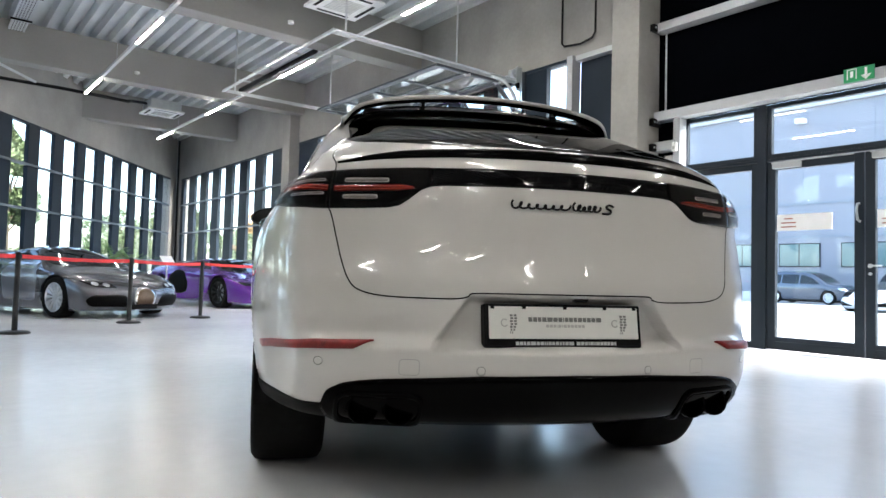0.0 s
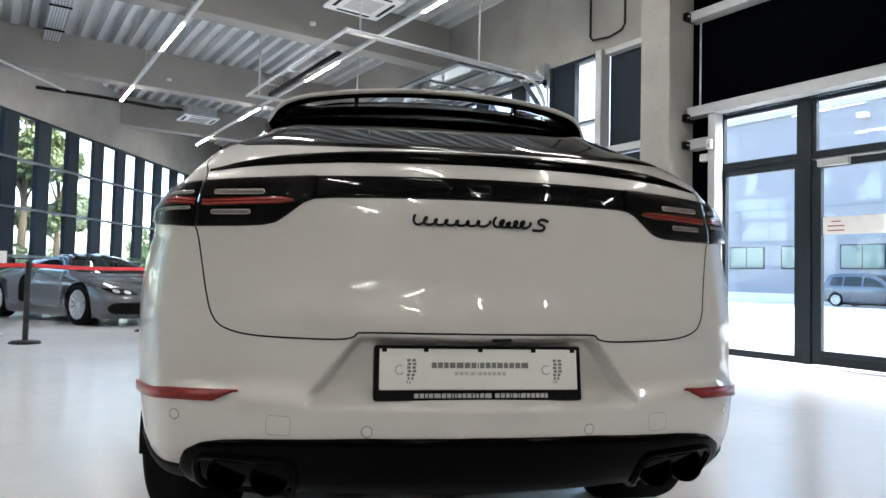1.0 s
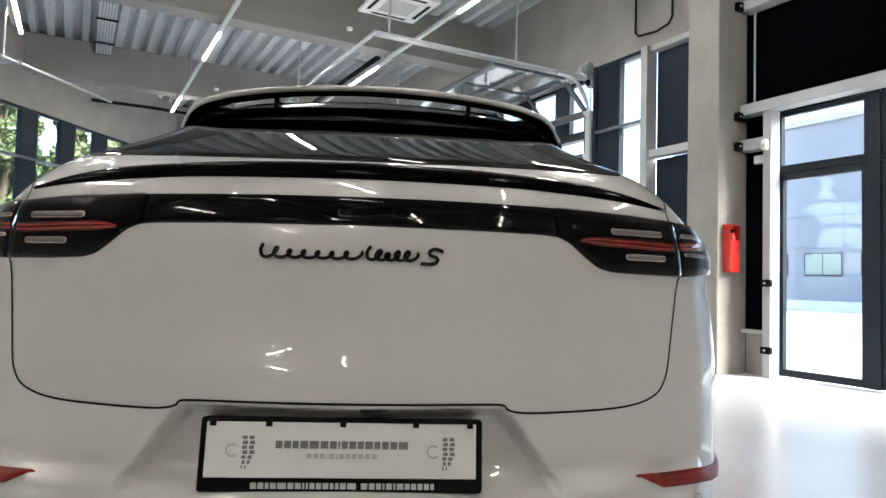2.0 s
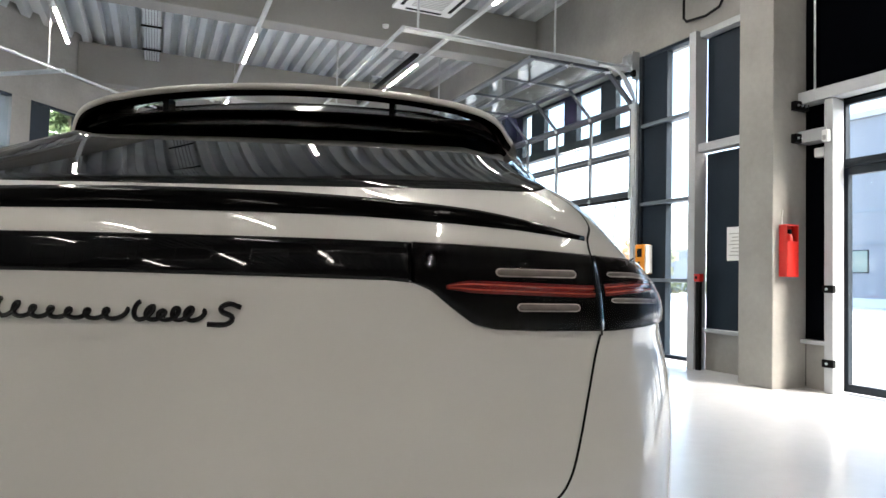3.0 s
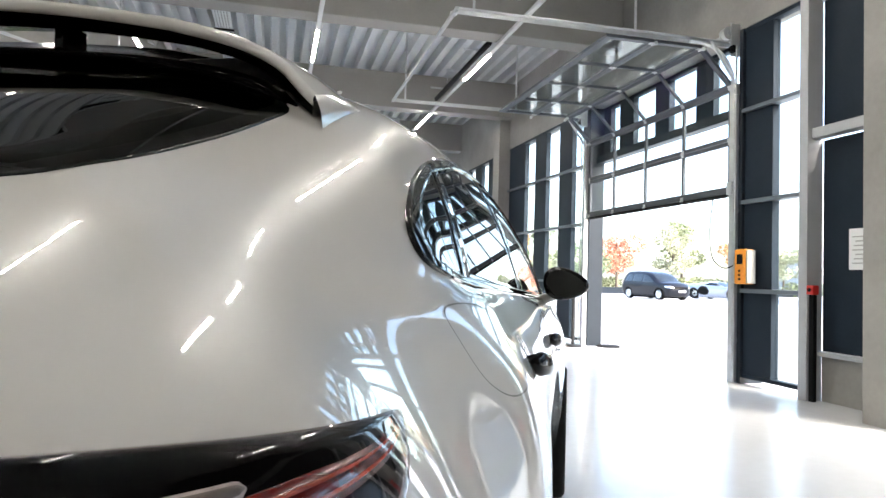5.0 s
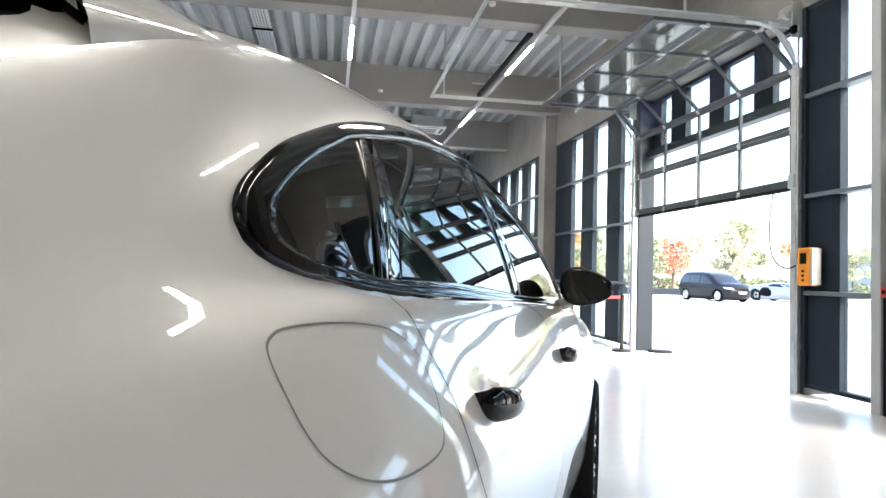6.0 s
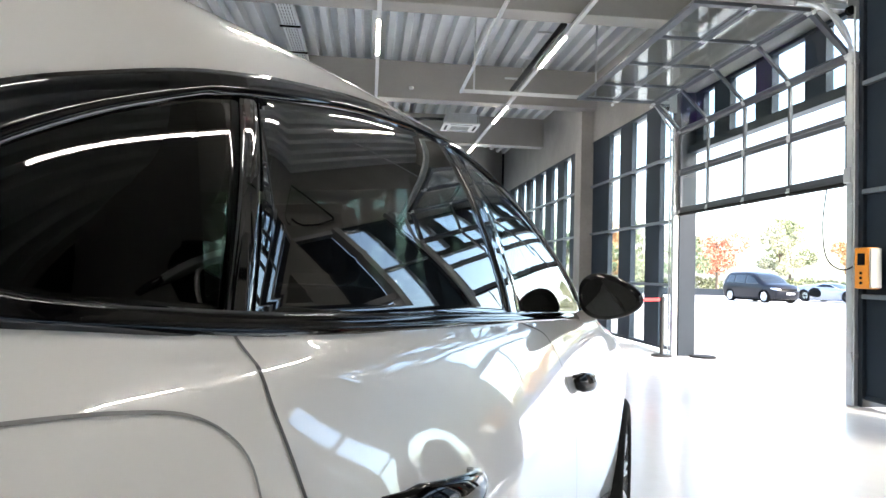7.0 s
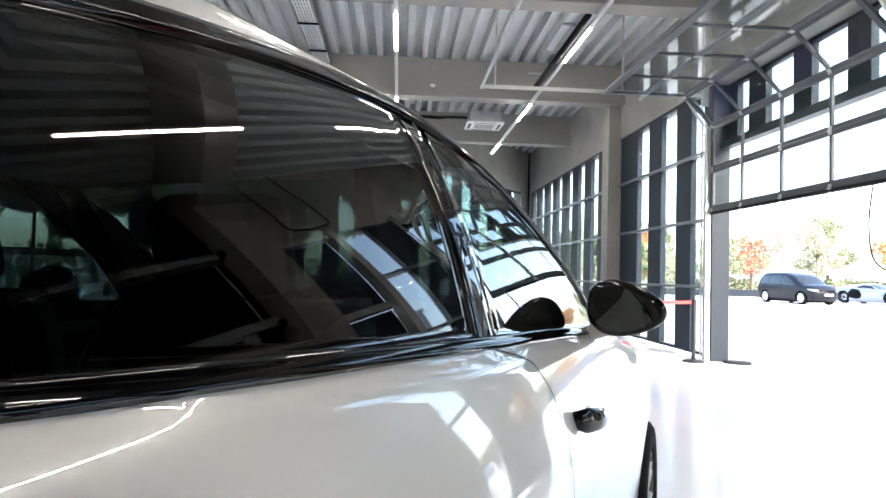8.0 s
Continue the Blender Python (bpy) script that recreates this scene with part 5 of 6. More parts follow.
flap = np.array((0.024, 0.0)) + closed([(0.962, 1.166), (0.979, 1.179), (1.008, 1.185), (1.071, 1.186), (1.15, 1.18), (1.205, 1.168), (1.232, 1.143), (1.222, 1.112), (1.19, 1.08), (1.15, 1.052), (1.06, 1.048), (1.0, 1.056), (0.965, 1.075), (0.952, 1.1), (0.953, 1.135)], 120)
part("fuel_flap_gap", seam(bmesh.new(), S, 'right', flap, 0.0024, 0.0012, True), material("soft_gap", (0.16, 0.157, 0.15), 0.7), suv)

# mirrors
for sg in (1, -1):
    bm = bmesh.new()
    bmesh.ops.create_uvsphere(bm, u_segments=28, v_segments=16, radius=1)
    for v in bm.verts:
        x, y, z = v.co
        y = y if y > 0 else y * 0.28
        w = 1.02 - 0.3 * x
        v.co = (sg * (1.02 + 0.099 * x), 3.0 + 0.12 * y, 1.207 + 0.068 * math.copysign(abs(z) ** 0.85, z) * w - 0.006 * x)
    mr = part("mirror", bm, BLACK_GLOSS, suv, "black door mirror", True)
    bm = bmesh.new()
    bmesh.ops.create_circle(bm, cap_ends=True, segments=32, radius=1)
    for v in bm.verts:
        x, z = v.co.x, v.co.y
        v.co = (sg * (1.018 + 0.082 * x), 2.954 - 0.012 * (1 - x * x - z * z), 1.206 + 0.054 * z * (1.02 - 0.3 * x) - 0.006 * x)
    ret = bmesh.ops.extrude_face_region(bm, geom=bm.faces[:])
    bmesh.ops.translate(bm, vec=(0, 0.006, 0), verts=[v for v in ret["geom"] if isinstance(v, bmesh.types.BMVert)])
    part("mirror_glass", bm, material("mirror_%d" % (sg + 1), (0.1, 0.11, 0.115), 0.01, 1.0), mr, "dark mirror glass")
    part("mirror_arm", tube([(sg * 0.86, 3.12, 1.12), (sg * 0.92, 3.08, 1.135), (sg * 0.985, 3.05, 1.16)], 0.022, 10), PAINT_WHITE, mr, "white mirror foot", True)


# wheels
def wheel(parent, x, y, r, w, rim_mat, sg, spokes=10, rim_r=None, dish=0.02, spoke_mat=None):
    """A wheel with tyre, rim, spokes, brake disc; sg is the outer side."""
    rr = rim_r or r * 0.72
    wh = part("wheel", lathe([(rr, -w / 2 + 0.01), (rr + 0.02, -w / 2), (r - 0.03, -w / 2), (r - 0.008, -w / 2 + 0.015), (r, -w / 2 + 0.045), (r, w / 2 - 0.045), (r - 0.008, w / 2 - 0.015), (r - 0.03, w / 2), (rr + 0.02, w / 2), (rr, w / 2 - 0.01)], 48, 'X', (0, 0, 0), True), TYRE, parent, "black tyre", True)
    wh.location = (x, y, r)
    o = sg * (w / 2 - dish)
    rim = part("rim", lathe([(rr + 0.004, o + sg * 0.008), (rr - 0.012, o + sg * 0.008), (rr - 0.022, o - sg * 0.02), (rr - 0.03, -sg * w * 0.4), (rr + 0.002, -sg * w * 0.4)], 48, 'X', (0, 0, 0), True), rim_mat, wh, "", True)
    for k in range(spokes):
        a = 2 * math.pi * k / spokes
        bm = bmesh.new()
        for da, wd in ((-0.09, 0.012), (0.09, 0.012)):
            ca, sa, cb, sb = math.cos(a), math.sin(a), math.cos(a + da), math.sin(a + da)
            add_tube(bm, [(o - sg * 0.03, 0.05 * ca, 0.05 * sa), (o - sg * 0.012, 0.5 * rr * math.cos(a + da * 0.6), 0.5 * rr * math.sin(a + da * 0.6)), (o - sg * 0.004, (rr - 0.012) * cb, (rr - 0.012) * sb)], wd, 6)
        part("spoke", bm, spoke_mat or rim_mat, wh)
    part("hub_cap", cyl((o - sg * 0.05, 0, 0), (o - sg * 0.008, 0, 0), 0.065, 0.05, 24), rim_mat, wh)
    part("brake_disc", cyl((-sg * 0.02, 0, 0), (sg * 0.01, 0, 0), rr * 0.8, seg=32), GALV, wh)
    return wh


for y in AXLES:
    for sg in (1, -1):
        wheel(suv, sg * (0.845 if y < 2 else 0.885), y, 0.37, 0.29, RIM_DARK, sg, 10, None, 0.02, RIM_SILVER)
        bm = lathe([(0.415, -0.2), (0.415, 0.16)], 40, 'X', (sg * 0.78, y, 0.37))
        bmesh.ops.delete(bm, geom=[f for f in bm.faces if f.calc_center_median().z < 0.3], context='FACES')
        part("arch_liner", bm, BLACK_PLASTIC, suv, "", True)

# cabin
cab = part("cabin_floor", box(-0.72, 0.72, 0.75, 3.5, 0.33, 0.5, 0.05), LEATHER, suv)
part("dashboard", box(-0.74, 0.74, 2.95, 3.5, 0.8, 1.1, 0.08), LEATHER, suv, "black dashboard")
part("centre_console", box(-0.14, 0.14, 1.75, 3.0, 0.48, 0.82, 0.04), LEATHER, suv)
part("parcel_shelf", box(-0.68, 0.68, 0.42, 1.2, 1.12, 1.16, 0.02), LEATHER, suv)
for x in (-0.38, 0.38):
    for y, lbl in ((2.42, "front_seat"), (1.45, "rear_seat")):
        st = part(lbl, box(x - 0.26, x + 0.26, y - 0.02, y + 0.52, 0.5, 0.68, 0.06), LEATHER, suv, "black leather seat")
        bm = bmesh.new()
        add_box(bm, x - 0.27, x + 0.27, -0.08, 0.08, 0.0, 0.64, 0.07, Matrix.Translation((0, y + 0.02, 0.62)) @ Matrix.Rotation(radians(18), 4, 'X'))
        part("backrest", bm, LEATHER, st)
        bm = bmesh.new()
        add_box(bm, x - 0.14, x + 0.14, -0.05, 0.05, 0.64, 0.83, 0.04, Matrix.Translation((0, y + 0.02, 0.62)) @ Matrix.Rotation(radians(16), 4, 'X'))
        part("headrest", bm, LEATHER, st)
bm = bmesh.new()
add_lathe(bm, [(0.185 + 0.015 * math.cos(a), 0.015 * math.sin(a)) for a in np.linspace(0, 2 * math.pi, 9)[:-1]], 40, 'Y', (0, 0, 0), True)
add_box(bm, -0.17, 0.17, -0.01, 0.02, -0.03, 0.03, 0.01)
add_cyl(bm, (0, 0.0, 0), (0, 0.3, 0), 0.03)
bmesh.ops.transform(bm, matrix=Matrix.Translation((-0.38, 2.78, 0.98)) @ Matrix.Rotation(radians(-22), 4, 'X'), verts=bm.verts)
part("steering_wheel", bm, LEATHER, suv, "black steering wheel", True)

part("headliner", box(-0.56, 0.56, 0.95, 2.72, 1.515, 1.56, 0.02), LEATHER, suv, "black roof lining")
for sg in (1, -1):
    for nm, c0, c1, w0, w1 in (("inner_centre_pillar", (0.765, 2.27, 1.1), (0.655, 2.3, 1.53), 0.07, 0.05), ("inner_rear_pillar", (0.74, 1.25, 1.12), (0.62, 1.42, 1.5), 0.2, 0.13), ("inner_front_pillar", (0.735, 3.18, 1.1), (0.58, 2.66, 1.54), 0.05, 0.045)):
        bm = bmesh.new()
        rows = [[bm.verts.new((sg * (c[0] + dx), c[1] + dy, c[2])) for dx, dy in ((-0.03, -w), (0.0, -w), (0.0, w), (-0.03, w))] for c, w in ((c0, w0), (c1, w1))]
        for k in range(4):
            bm.faces.new((rows[0][k], rows[0][(k + 1) % 4], rows[1][(k + 1) % 4], rows[1][k]))
        bm.faces.new(rows[0])
        bm.faces.new(rows[1])
        part(nm, bm, LEATHER, suv, "black pillar trim")
    part("door_lining", box(*sorted((sg * 0.7, sg * 0.76)), 1.3, 3.1, 0.5, 1.1, 0.03), LEATHER, suv, "black door lining")

# white side caps that close the roof spoiler down to the body, and its joint with the roof
tip = np.stack([bx, te_y, te_z], 1)
for sg, k in ((1, -1), (-1, 0)):
    bm = bmesh.new()
    rows = []
    for f in np.linspace(-0.12, 1.0, 15):
        a = front[k] * (1 - f) + tip[k] * f
        a[2] += 0.036 * max(f, 0) * (1 - f)
        b = S.on('top', [(a[0] + sg * 0.018, a[1] + 0.004 * f)], -0.006)[0]
        c = a + (b - a) * 0.4 + np.array((sg * 0.004, 0, 0.0))
        rows.append([bm.verts.new(p) for p in (a, c, b, b - np.array((sg * 0.03, 0, 0.02)))])
    for u, v in zip(rows, rows[1:]):
        for q in range(3):
            bm.faces.new((u[q], u[q + 1], v[q + 1], v[q]))
    part("spoiler_cap", bm, PAINT_WHITE, suv, "white spoiler side cap", True)
bm = bmesh.new()
for edge_ in (front[bx < -0.6], front[bx > 0.6]):
    band(bm, edge_ + (0, -0.003, 0.004), edge_ + (0, 0.004, 0.004))
part("spoiler_gap", bm, SEAM, suv)

# ---- fittings on walls and ceiling ----
def ac_unit(x, y):
    a = thing("ceiling_cassette", pose(x, y, 5.35), "white ceiling air-conditioning cassette hung under the deck", "air conditioner", "air conditioners")
    part("housing", box(-0.42, 0.42, -0.42, 0.42, 0.03, 0.3, 0.01), GALV, a, "galvanised housing")
    panel = part("panel", box(-0.5, 0.5, -0.5, 0.5, -0.02, 0.03, 0.012), WHITE_PLASTIC, a)
    for k in range(9):
        part("slat", box(-0.26, 0.26, -0.24 + 0.058 * k, -0.215 + 0.058 * k, -0.028, -0.021, 0.002), PRINT_GREY, panel)
    for s in (-1, 1):
        part("outlet", box(-0.3, 0.3, s * 0.4 - 0.03, s * 0.4 + 0.03, -0.024, -0.0205), BLACK_PLASTIC, panel)
        part("outlet", box(s * 0.4 - 0.03, s * 0.4 + 0.03, -0.3, 0.3, -0.024, -0.0205), BLACK_PLASTIC, panel)
    for u in (-0.4, 0.4):
        for v in (-0.4, 0.4):
            part("rod", cyl((u, v, 0.28), (u, v, 0.66), 0.005, seg=6), GALV, a)
    return a


ac_unit(5.5, 9.85)
ac_unit(5.48, 20.25)
INSULATION = material("black_pipe_insulation", (0.006, 0.006, 0.0065), 0.65, spec=0.15, vary=0.2, scale=12, fine=120, bump=0.001)


def pipe(pts, r, label):
    o = mesh_object("pipe", tube(pts, r, 12), INSULATION, True)
    return tagged(o, label, "pipe", "black pipes")


pipe([(5.95, 11.7, 5.14), (5.95, 15.5, 5.14)], 0.05, "black insulated pipe beside the light track")
pipe([(6.1, 22.0, 5.38), (7.0, 22.0, 5.38), (7.6, 22.0, 5.38), (7.68, 22.0, 5.45), (7.68, 22.0, 5.9)], 0.07, "black insulated duct with a bend")
pipe([(0.4, 18.5, 5.16), (2.7, 18.4, 5.14), (4.2, 18.6, 5.14), (4.35, 19.2, 5.3), (4.6, 19.8, 5.45), (4.98, 20.0, 5.5)], 0.04, "black insulated pipe to the cassette")
pipe([(8.13, 7.34, 5.98), (8.13, 7.34, 4.66), (8.13, 7.28, 4.6), (8.13, 6.95, 4.56), (8.13, 6.72, 4.6), (8.13, 6.66, 4.68), (8.13, 6.66, 5.98)], 0.017, "thin black conduit on the concrete wall")
pipe([(8.14, 27.4, 0.02), (8.14, 27.4, 5.98)], 0.04, "dark downpipe in the corner")
for k in range(3):
    structure("pipe_bracket", box(5.68, 5.96, 12.3 + 1.3 * k, 12.34 + 1.3 * k, 5.2, 5.23), GALV, "small galvanised bracket over the black pipe", "bracket")
for x, y in ((3.9, 16.6), (5.2, 11.25)):
    d = thing("smoke_detector", pose(x, y, 5.35), "small white smoke detector under a beam", "detector", "smoke detectors")
    part("base", lathe([(0.001, 0.0), (0.05, 0.0), (0.055, 0.02), (0.055, 0.05), (0.001, 0.05)], 20), WHITE_PLASTIC, d)
    part("bracket", box(-0.012, 0.012, 0.0, 0.06, 0.05, 0.06), GALV, d)

# red fire-extinguisher case on the column
ext = thing("extinguisher_case", pose(7.97, 5.62, 1.2), "red metal extinguisher case fixed to the concrete column", "extinguisher")
bm = bmesh.new()
add_box(bm, -0.09, 0.09, -0.012, -0.002, 0.0, 0.56, 0.003)
for u in (-0.09, 0.082):
    add_box(bm, u, u + 0.008, -0.1, -0.012, 0.0, 0.56, 0.002)
add_box(bm, -0.082, 0.082, -0.1, -0.012, 0.0, 0.01)
add_box(bm, -0.082, 0.082, -0.1, -0.012, 0.55, 0.56)
part("case", bm, RED_PAINT, ext, "open red steel case")
part("door_panel", box(-0.082, 0.082, -0.106, -0.1, 0.0, 0.38, 0.003), RED_PAINT, ext)
bt = part("bottle", lathe([(0.001, 0.02), (0.035, 0.02), (0.04, 0.04), (0.04, 0.4), (0.03, 0.45), (0.012, 0.47), (0.001, 0.47)], 24, 'Z', (0, -0.055, 0)), RED_PAINT, ext, "red extinguisher bottle", True)
part("valve", box(-0.016, 0.016, -0.08, -0.03, 0.46, 0.51, 0.006), BLACK_PLASTIC, bt)
part("wire", tube([(-0.05, -0.01, 0.56), (-0.055, -0.01, 0.64), (-0.04, -0.01, 0.72)], 0.004, 6), WHITE_PLASTIC, ext)

# orange control box beside the sectional door
ctl = thing("door_control", pose(8.13, 8.06, 1.22), "orange and grey door control box with a hanging cable", "control box")
part("housing", box(-0.09, 0.04, -0.09, 0.11, 0.0, 0.42, 0.015), material("orange_plastic", (0.85, 0.3, 0.02), 0.4, vary=0.06, scale=12), ctl, "orange plastic housing")
part("panel", box(-0.096, -0.09, -0.04, 0.06, 0.24, 0.36, 0.004), BLACK_PLASTIC, ctl)
part("side_cover", box(-0.085, 0.035, -0.12, -0.09, 0.01, 0.41, 0.01), PRINT_GREY, ctl, "grey side cover")
for k in range(3):
    part("button", cyl((-0.102, 0.01, 0.06 + 0.05 * k), (-0.09, 0.01, 0.06 + 0.05 * k), 0.014, seg=14), BLACK_PLASTIC, ctl)
part("cable", tube(opened([(0.0, 0.09, 0.38), (-0.02, 0.2, 0.24), (-0.03, 0.4, 0.2), (-0.03, 0.62, 0.34), (0.0, 0.72, 0.7), (0.06, 0.74, 1.12)], 40), 0.008, 6), BLACK_RUBBER, ctl, "black hanging cable", True)
alarm = thing("alarm_button", pose(8.15, 7.05, 1.13), "small red alarm push button on the post", "alarm button")
part("box", box(-0.04, 0.04, -0.045, 0.045, 0.0, 0.1, 0.006), RED_PAINT, alarm)
part("button", cyl((-0.05, 0, 0.05), (-0.04, 0, 0.05), 0.02, seg=14), BLACK_PLASTIC, alarm)
part("conduit", box(-0.02, 0.03, -0.03, 0.03, -1.13, -0.001, 0.004), BLACK_PLASTIC, alarm)
note = thing("paper_notice", pose(8.318, 6.6, 1.4), "white paper notice on the dark cladding", "notice")
part("sheet", box(-0.003, 0.0, -0.15, 0.15, 0.0, 0.42), PAPER, note)
for k in range(7):
    part("print_bar", box(-0.0045, -0.003, -0.11, 0.11 - 0.02 * (k % 3), 0.06 + 0.045 * k, 0.072 + 0.045 * k), PRINT_GREY, note)
sen = thing("motion_detector", pose(8.155, 5.25, 2.62), "small white detector on the entrance post", "detector")
part("body", box(-0.06, 0.0, -0.035, 0.035, 0.0, 0.13, 0.015), WHITE_PLASTIC, sen)
part("window", box(-0.064, -0.058, -0.02, 0.02, 0.02, 0.07, 0.004), PRINT_GREY, sen)
sw = thing("switch_box", pose(8.29, 5.42, 2.5), "white switch box beside the column", "switch")
part("box", box(-0.05, 0.03, -0.06, 0.06, 0.0, 0.1, 0.008), WHITE_PLASTIC, sw)
for z in (1.08, 0.31):
    c = thing("post_clamp", pose(8.16, 5.25, z), "black steel clamp on the entrance post", "clamp", "post clamps")
    part("body", box(-0.025, 0.02, -0.07, 0.06, -0.04, 0.04, 0.006), BLACK_PLASTIC, c)
    part("bolt", cyl((-0.04, 0.0, 0.0), (-0.02, 0.0, 0.0), 0.012, seg=8), GALV, c)
ex = thing("exit_sign", pose(8.12, 2.96, 3.1), "green emergency exit sign with white arrow on the girt", "exit sign")
part("plate", box(-0.015, 0.0, -0.155, 0.155, 0.0, 0.155, 0.004), material("sign_green", (0.01, 0.3, 0.1), 0.4), ex)
bm = bmesh.new()
add_box(bm, -0.018, -0.0155, -0.085, -0.06, 0.06, 0.14)
for k in range(6):
    add_box(bm, -0.018, -0.0155, -0.0725 - 0.05 * (1 - k / 6), -0.0725 + 0.05 * (1 - k / 6), 0.06 - 0.009 * k - 0.007, 0.06 - 0.009 * k)
part("arrow", bm, PAPER, ex, "white downward arrow")
bm = bmesh.new()
for u0, u1, w0, w1 in ((0.02, 0.03, 0.03, 0.145), (0.11, 0.12, 0.03, 0.145), (0.03, 0.11, 0.135, 0.145), (0.055, 0.085, 0.05, 0.12)):
    add_box(bm, -0.018, -0.0155, u0, u1, w0, w1)
part("door_mark", bm, PAPER, ex, "white doorway mark")
bd = tagged(mesh_object("base_disc", lathe([(0.001, 0.0), (0.21, 0.0), (0.21, 0.02), (0.19, 0.032), (0.001, 0.036)], 40, 'Z', (8.56, 12.3, 0.0)), BLACK_RUBBER), "black round base disc on the floor by the jamb", "base")


# ---- barrier posts with red belts ----
POSTS = [(-0.6, 8.2), (1.0, 9.56), (2.6, 10.91), (3.96, 11.78), (5.9, 12.1), (7.89, 12.37)]
BLACK_SATIN = material("satin_black", (0.006, 0.006, 0.0065), 0.5, vary=0.15, scale=14)
first = None
for k, (x, y) in enumerate(POSTS):
    if first is None:
        b = first = thing("barrier_post", pose(x, y, 0), "black barrier post on a round base holding a red belt", "barrier post", "barrier posts")
        part("base", lathe([(0.001, 0.0), (0.17, 0.0), (0.17, 0.014), (0.15, 0.03), (0.05, 0.042), (0.001, 0.045)], 36), BLACK_SATIN, b)
        part("post", cyl((0, 0, 0.04), (0, 0, 0.9), 0.032, seg=24), BLACK_SATIN, b)
        part("head", lathe([(0.001, 0.885), (0.036, 0.885), (0.038, 0.9), (0.038, 0.965), (0.03, 0.98), (0.001, 0.982)], 24), BLACK_SATIN, b)
        part("belt_slot", box(-0.041, 0.041, -0.012, 0.012, 0.905, 0.96, 0.004), BLACK_PLASTIC, b)
    else:
        copy_thing(first, pose(x, y, 0))
for k, ((x0, y0), (x1, y1)) in enumerate(zip(POSTS, POSTS[1:])):
    L = math.hypot(x1 - x0, y1 - y0)
    bm = bmesh.new()
    rows = []
    for i in range(13):
        s = 0.042 + (L - 0.084) * i / 12
        sag = -0.018 * 4 * (i / 12) * (1 - i / 12)
        rows.append([bm.verts.new((s, o, z + sag)) for o, z in ((-0.001, 0.908), (0.001, 0.908), (0.001, 0.957), (-0.001, 0.957))])
    for a, b in zip(rows, rows[1:]):
        for j in range(4):
            bm.faces.new((a[j], a[(j + 1) % 4], b[(j + 1) % 4], b[j]))
    o = mesh_object("barrier_belt", bm, RED_BELT)
    o.matrix_world = pose(x0, y0, 0, 0, 0, math.degrees(math.atan2(y1 - y0, x1 - x0)))
    tagged(o, "red webbing belt stretched between barrier posts", "belt", "barrier belts")

# information stand and potted palms
st = thing("info_stand", pose(0.64, 10.9, 0), "slim metal information stand with a tilted white panel", "info stand")
part("base", box(-0.16, 0.16, -0.12, 0.12, 0.0, 0.012, 0.003), GALV, st)
part("pole", cyl((0, 0, 0.01), (0, 0, 1.0), 0.016, seg=14), GALV, st)
bm = bmesh.new()
add_box(bm, -0.16, 0.16, -0.115, 0.115, -0.008, 0.008, 0.003, Matrix.Translation((0, -0.02, 1.03)) @ Matrix.Rotation(radians(50), 4, 'X'))
part("panel", bm, PAPER, st, "white tilted panel")
st2 = copy_thing(st, pose(4.35, 15.2, 0, 0, 0, 25))
LEAF = material("palm_leaf", (0.07, 0.16, 0.03), 0.45, vary=0.25, scale=6, per_object=0.2)


def palm(x, y, h, seed):
    rnd = random.Random(seed)
    p = thing("potted_palm", pose(x, y, 0), "green potted palm in a dark planter by the windows", "plant", "potted palms")
    part("planter", lathe([(0.001, 0.0), (0.15, 0.0), (0.2, 0.42), (0.21, 0.45), (0.18, 0.45), (0.17, 0.4), (0.001, 0.4)], 28), BLACK_SATIN, p)
    part("stem", tube([(0, 0, 0.38), (0.02, 0.01, 0.7), (0.0, 0.02, h * 0.62)], 0.025, 8), material("palm_stem_%d" % seed, (0.16, 0.12, 0.07), 0.8), p)
    for k in range(13):
        a, lean, L = rnd.uniform(0, 6.28), rnd.uniform(0.4, 1.1), rnd.uniform(0.55, 0.85)
        bm = bmesh.new()
        rows = []
        for i in range(8):
            t = i / 7
            r, z = L * t * math.sin(lean) * (1 + 0.2 * t), h * 0.62 + L * t * math.cos(lean) * (1 - 0.55 * t * lean)
            c = Vector((r * math.cos(a), r * math.sin(a), z))
            n = Vector((-math.sin(a), math.cos(a), 0))
            rows.append((c, n, 0.09 * math.sin(math.pi * (0.12 + 0.88 * t)) + 0.004))
        for (c, n, w), (d, m, v) in zip(rows, rows[1:]):
            for s in (-1, 1):
                for u in (0.0, 0.5):
                    q0, q1 = c.lerp(d, u), c.lerp(d, u + 0.36)
                    tip = c.lerp(d, u + 0.9) + n * s * w * 1.3 - Vector((0, 0, w * 0.5))
                    bm.faces.new([bm.verts.new(q) for q in (q0, q1, tip)])
        part("frond", bm, LEAF, p)


palm(4.3, 20.0, 1.65, 3)
palm(4.9, 20.6, 1.5, 5)


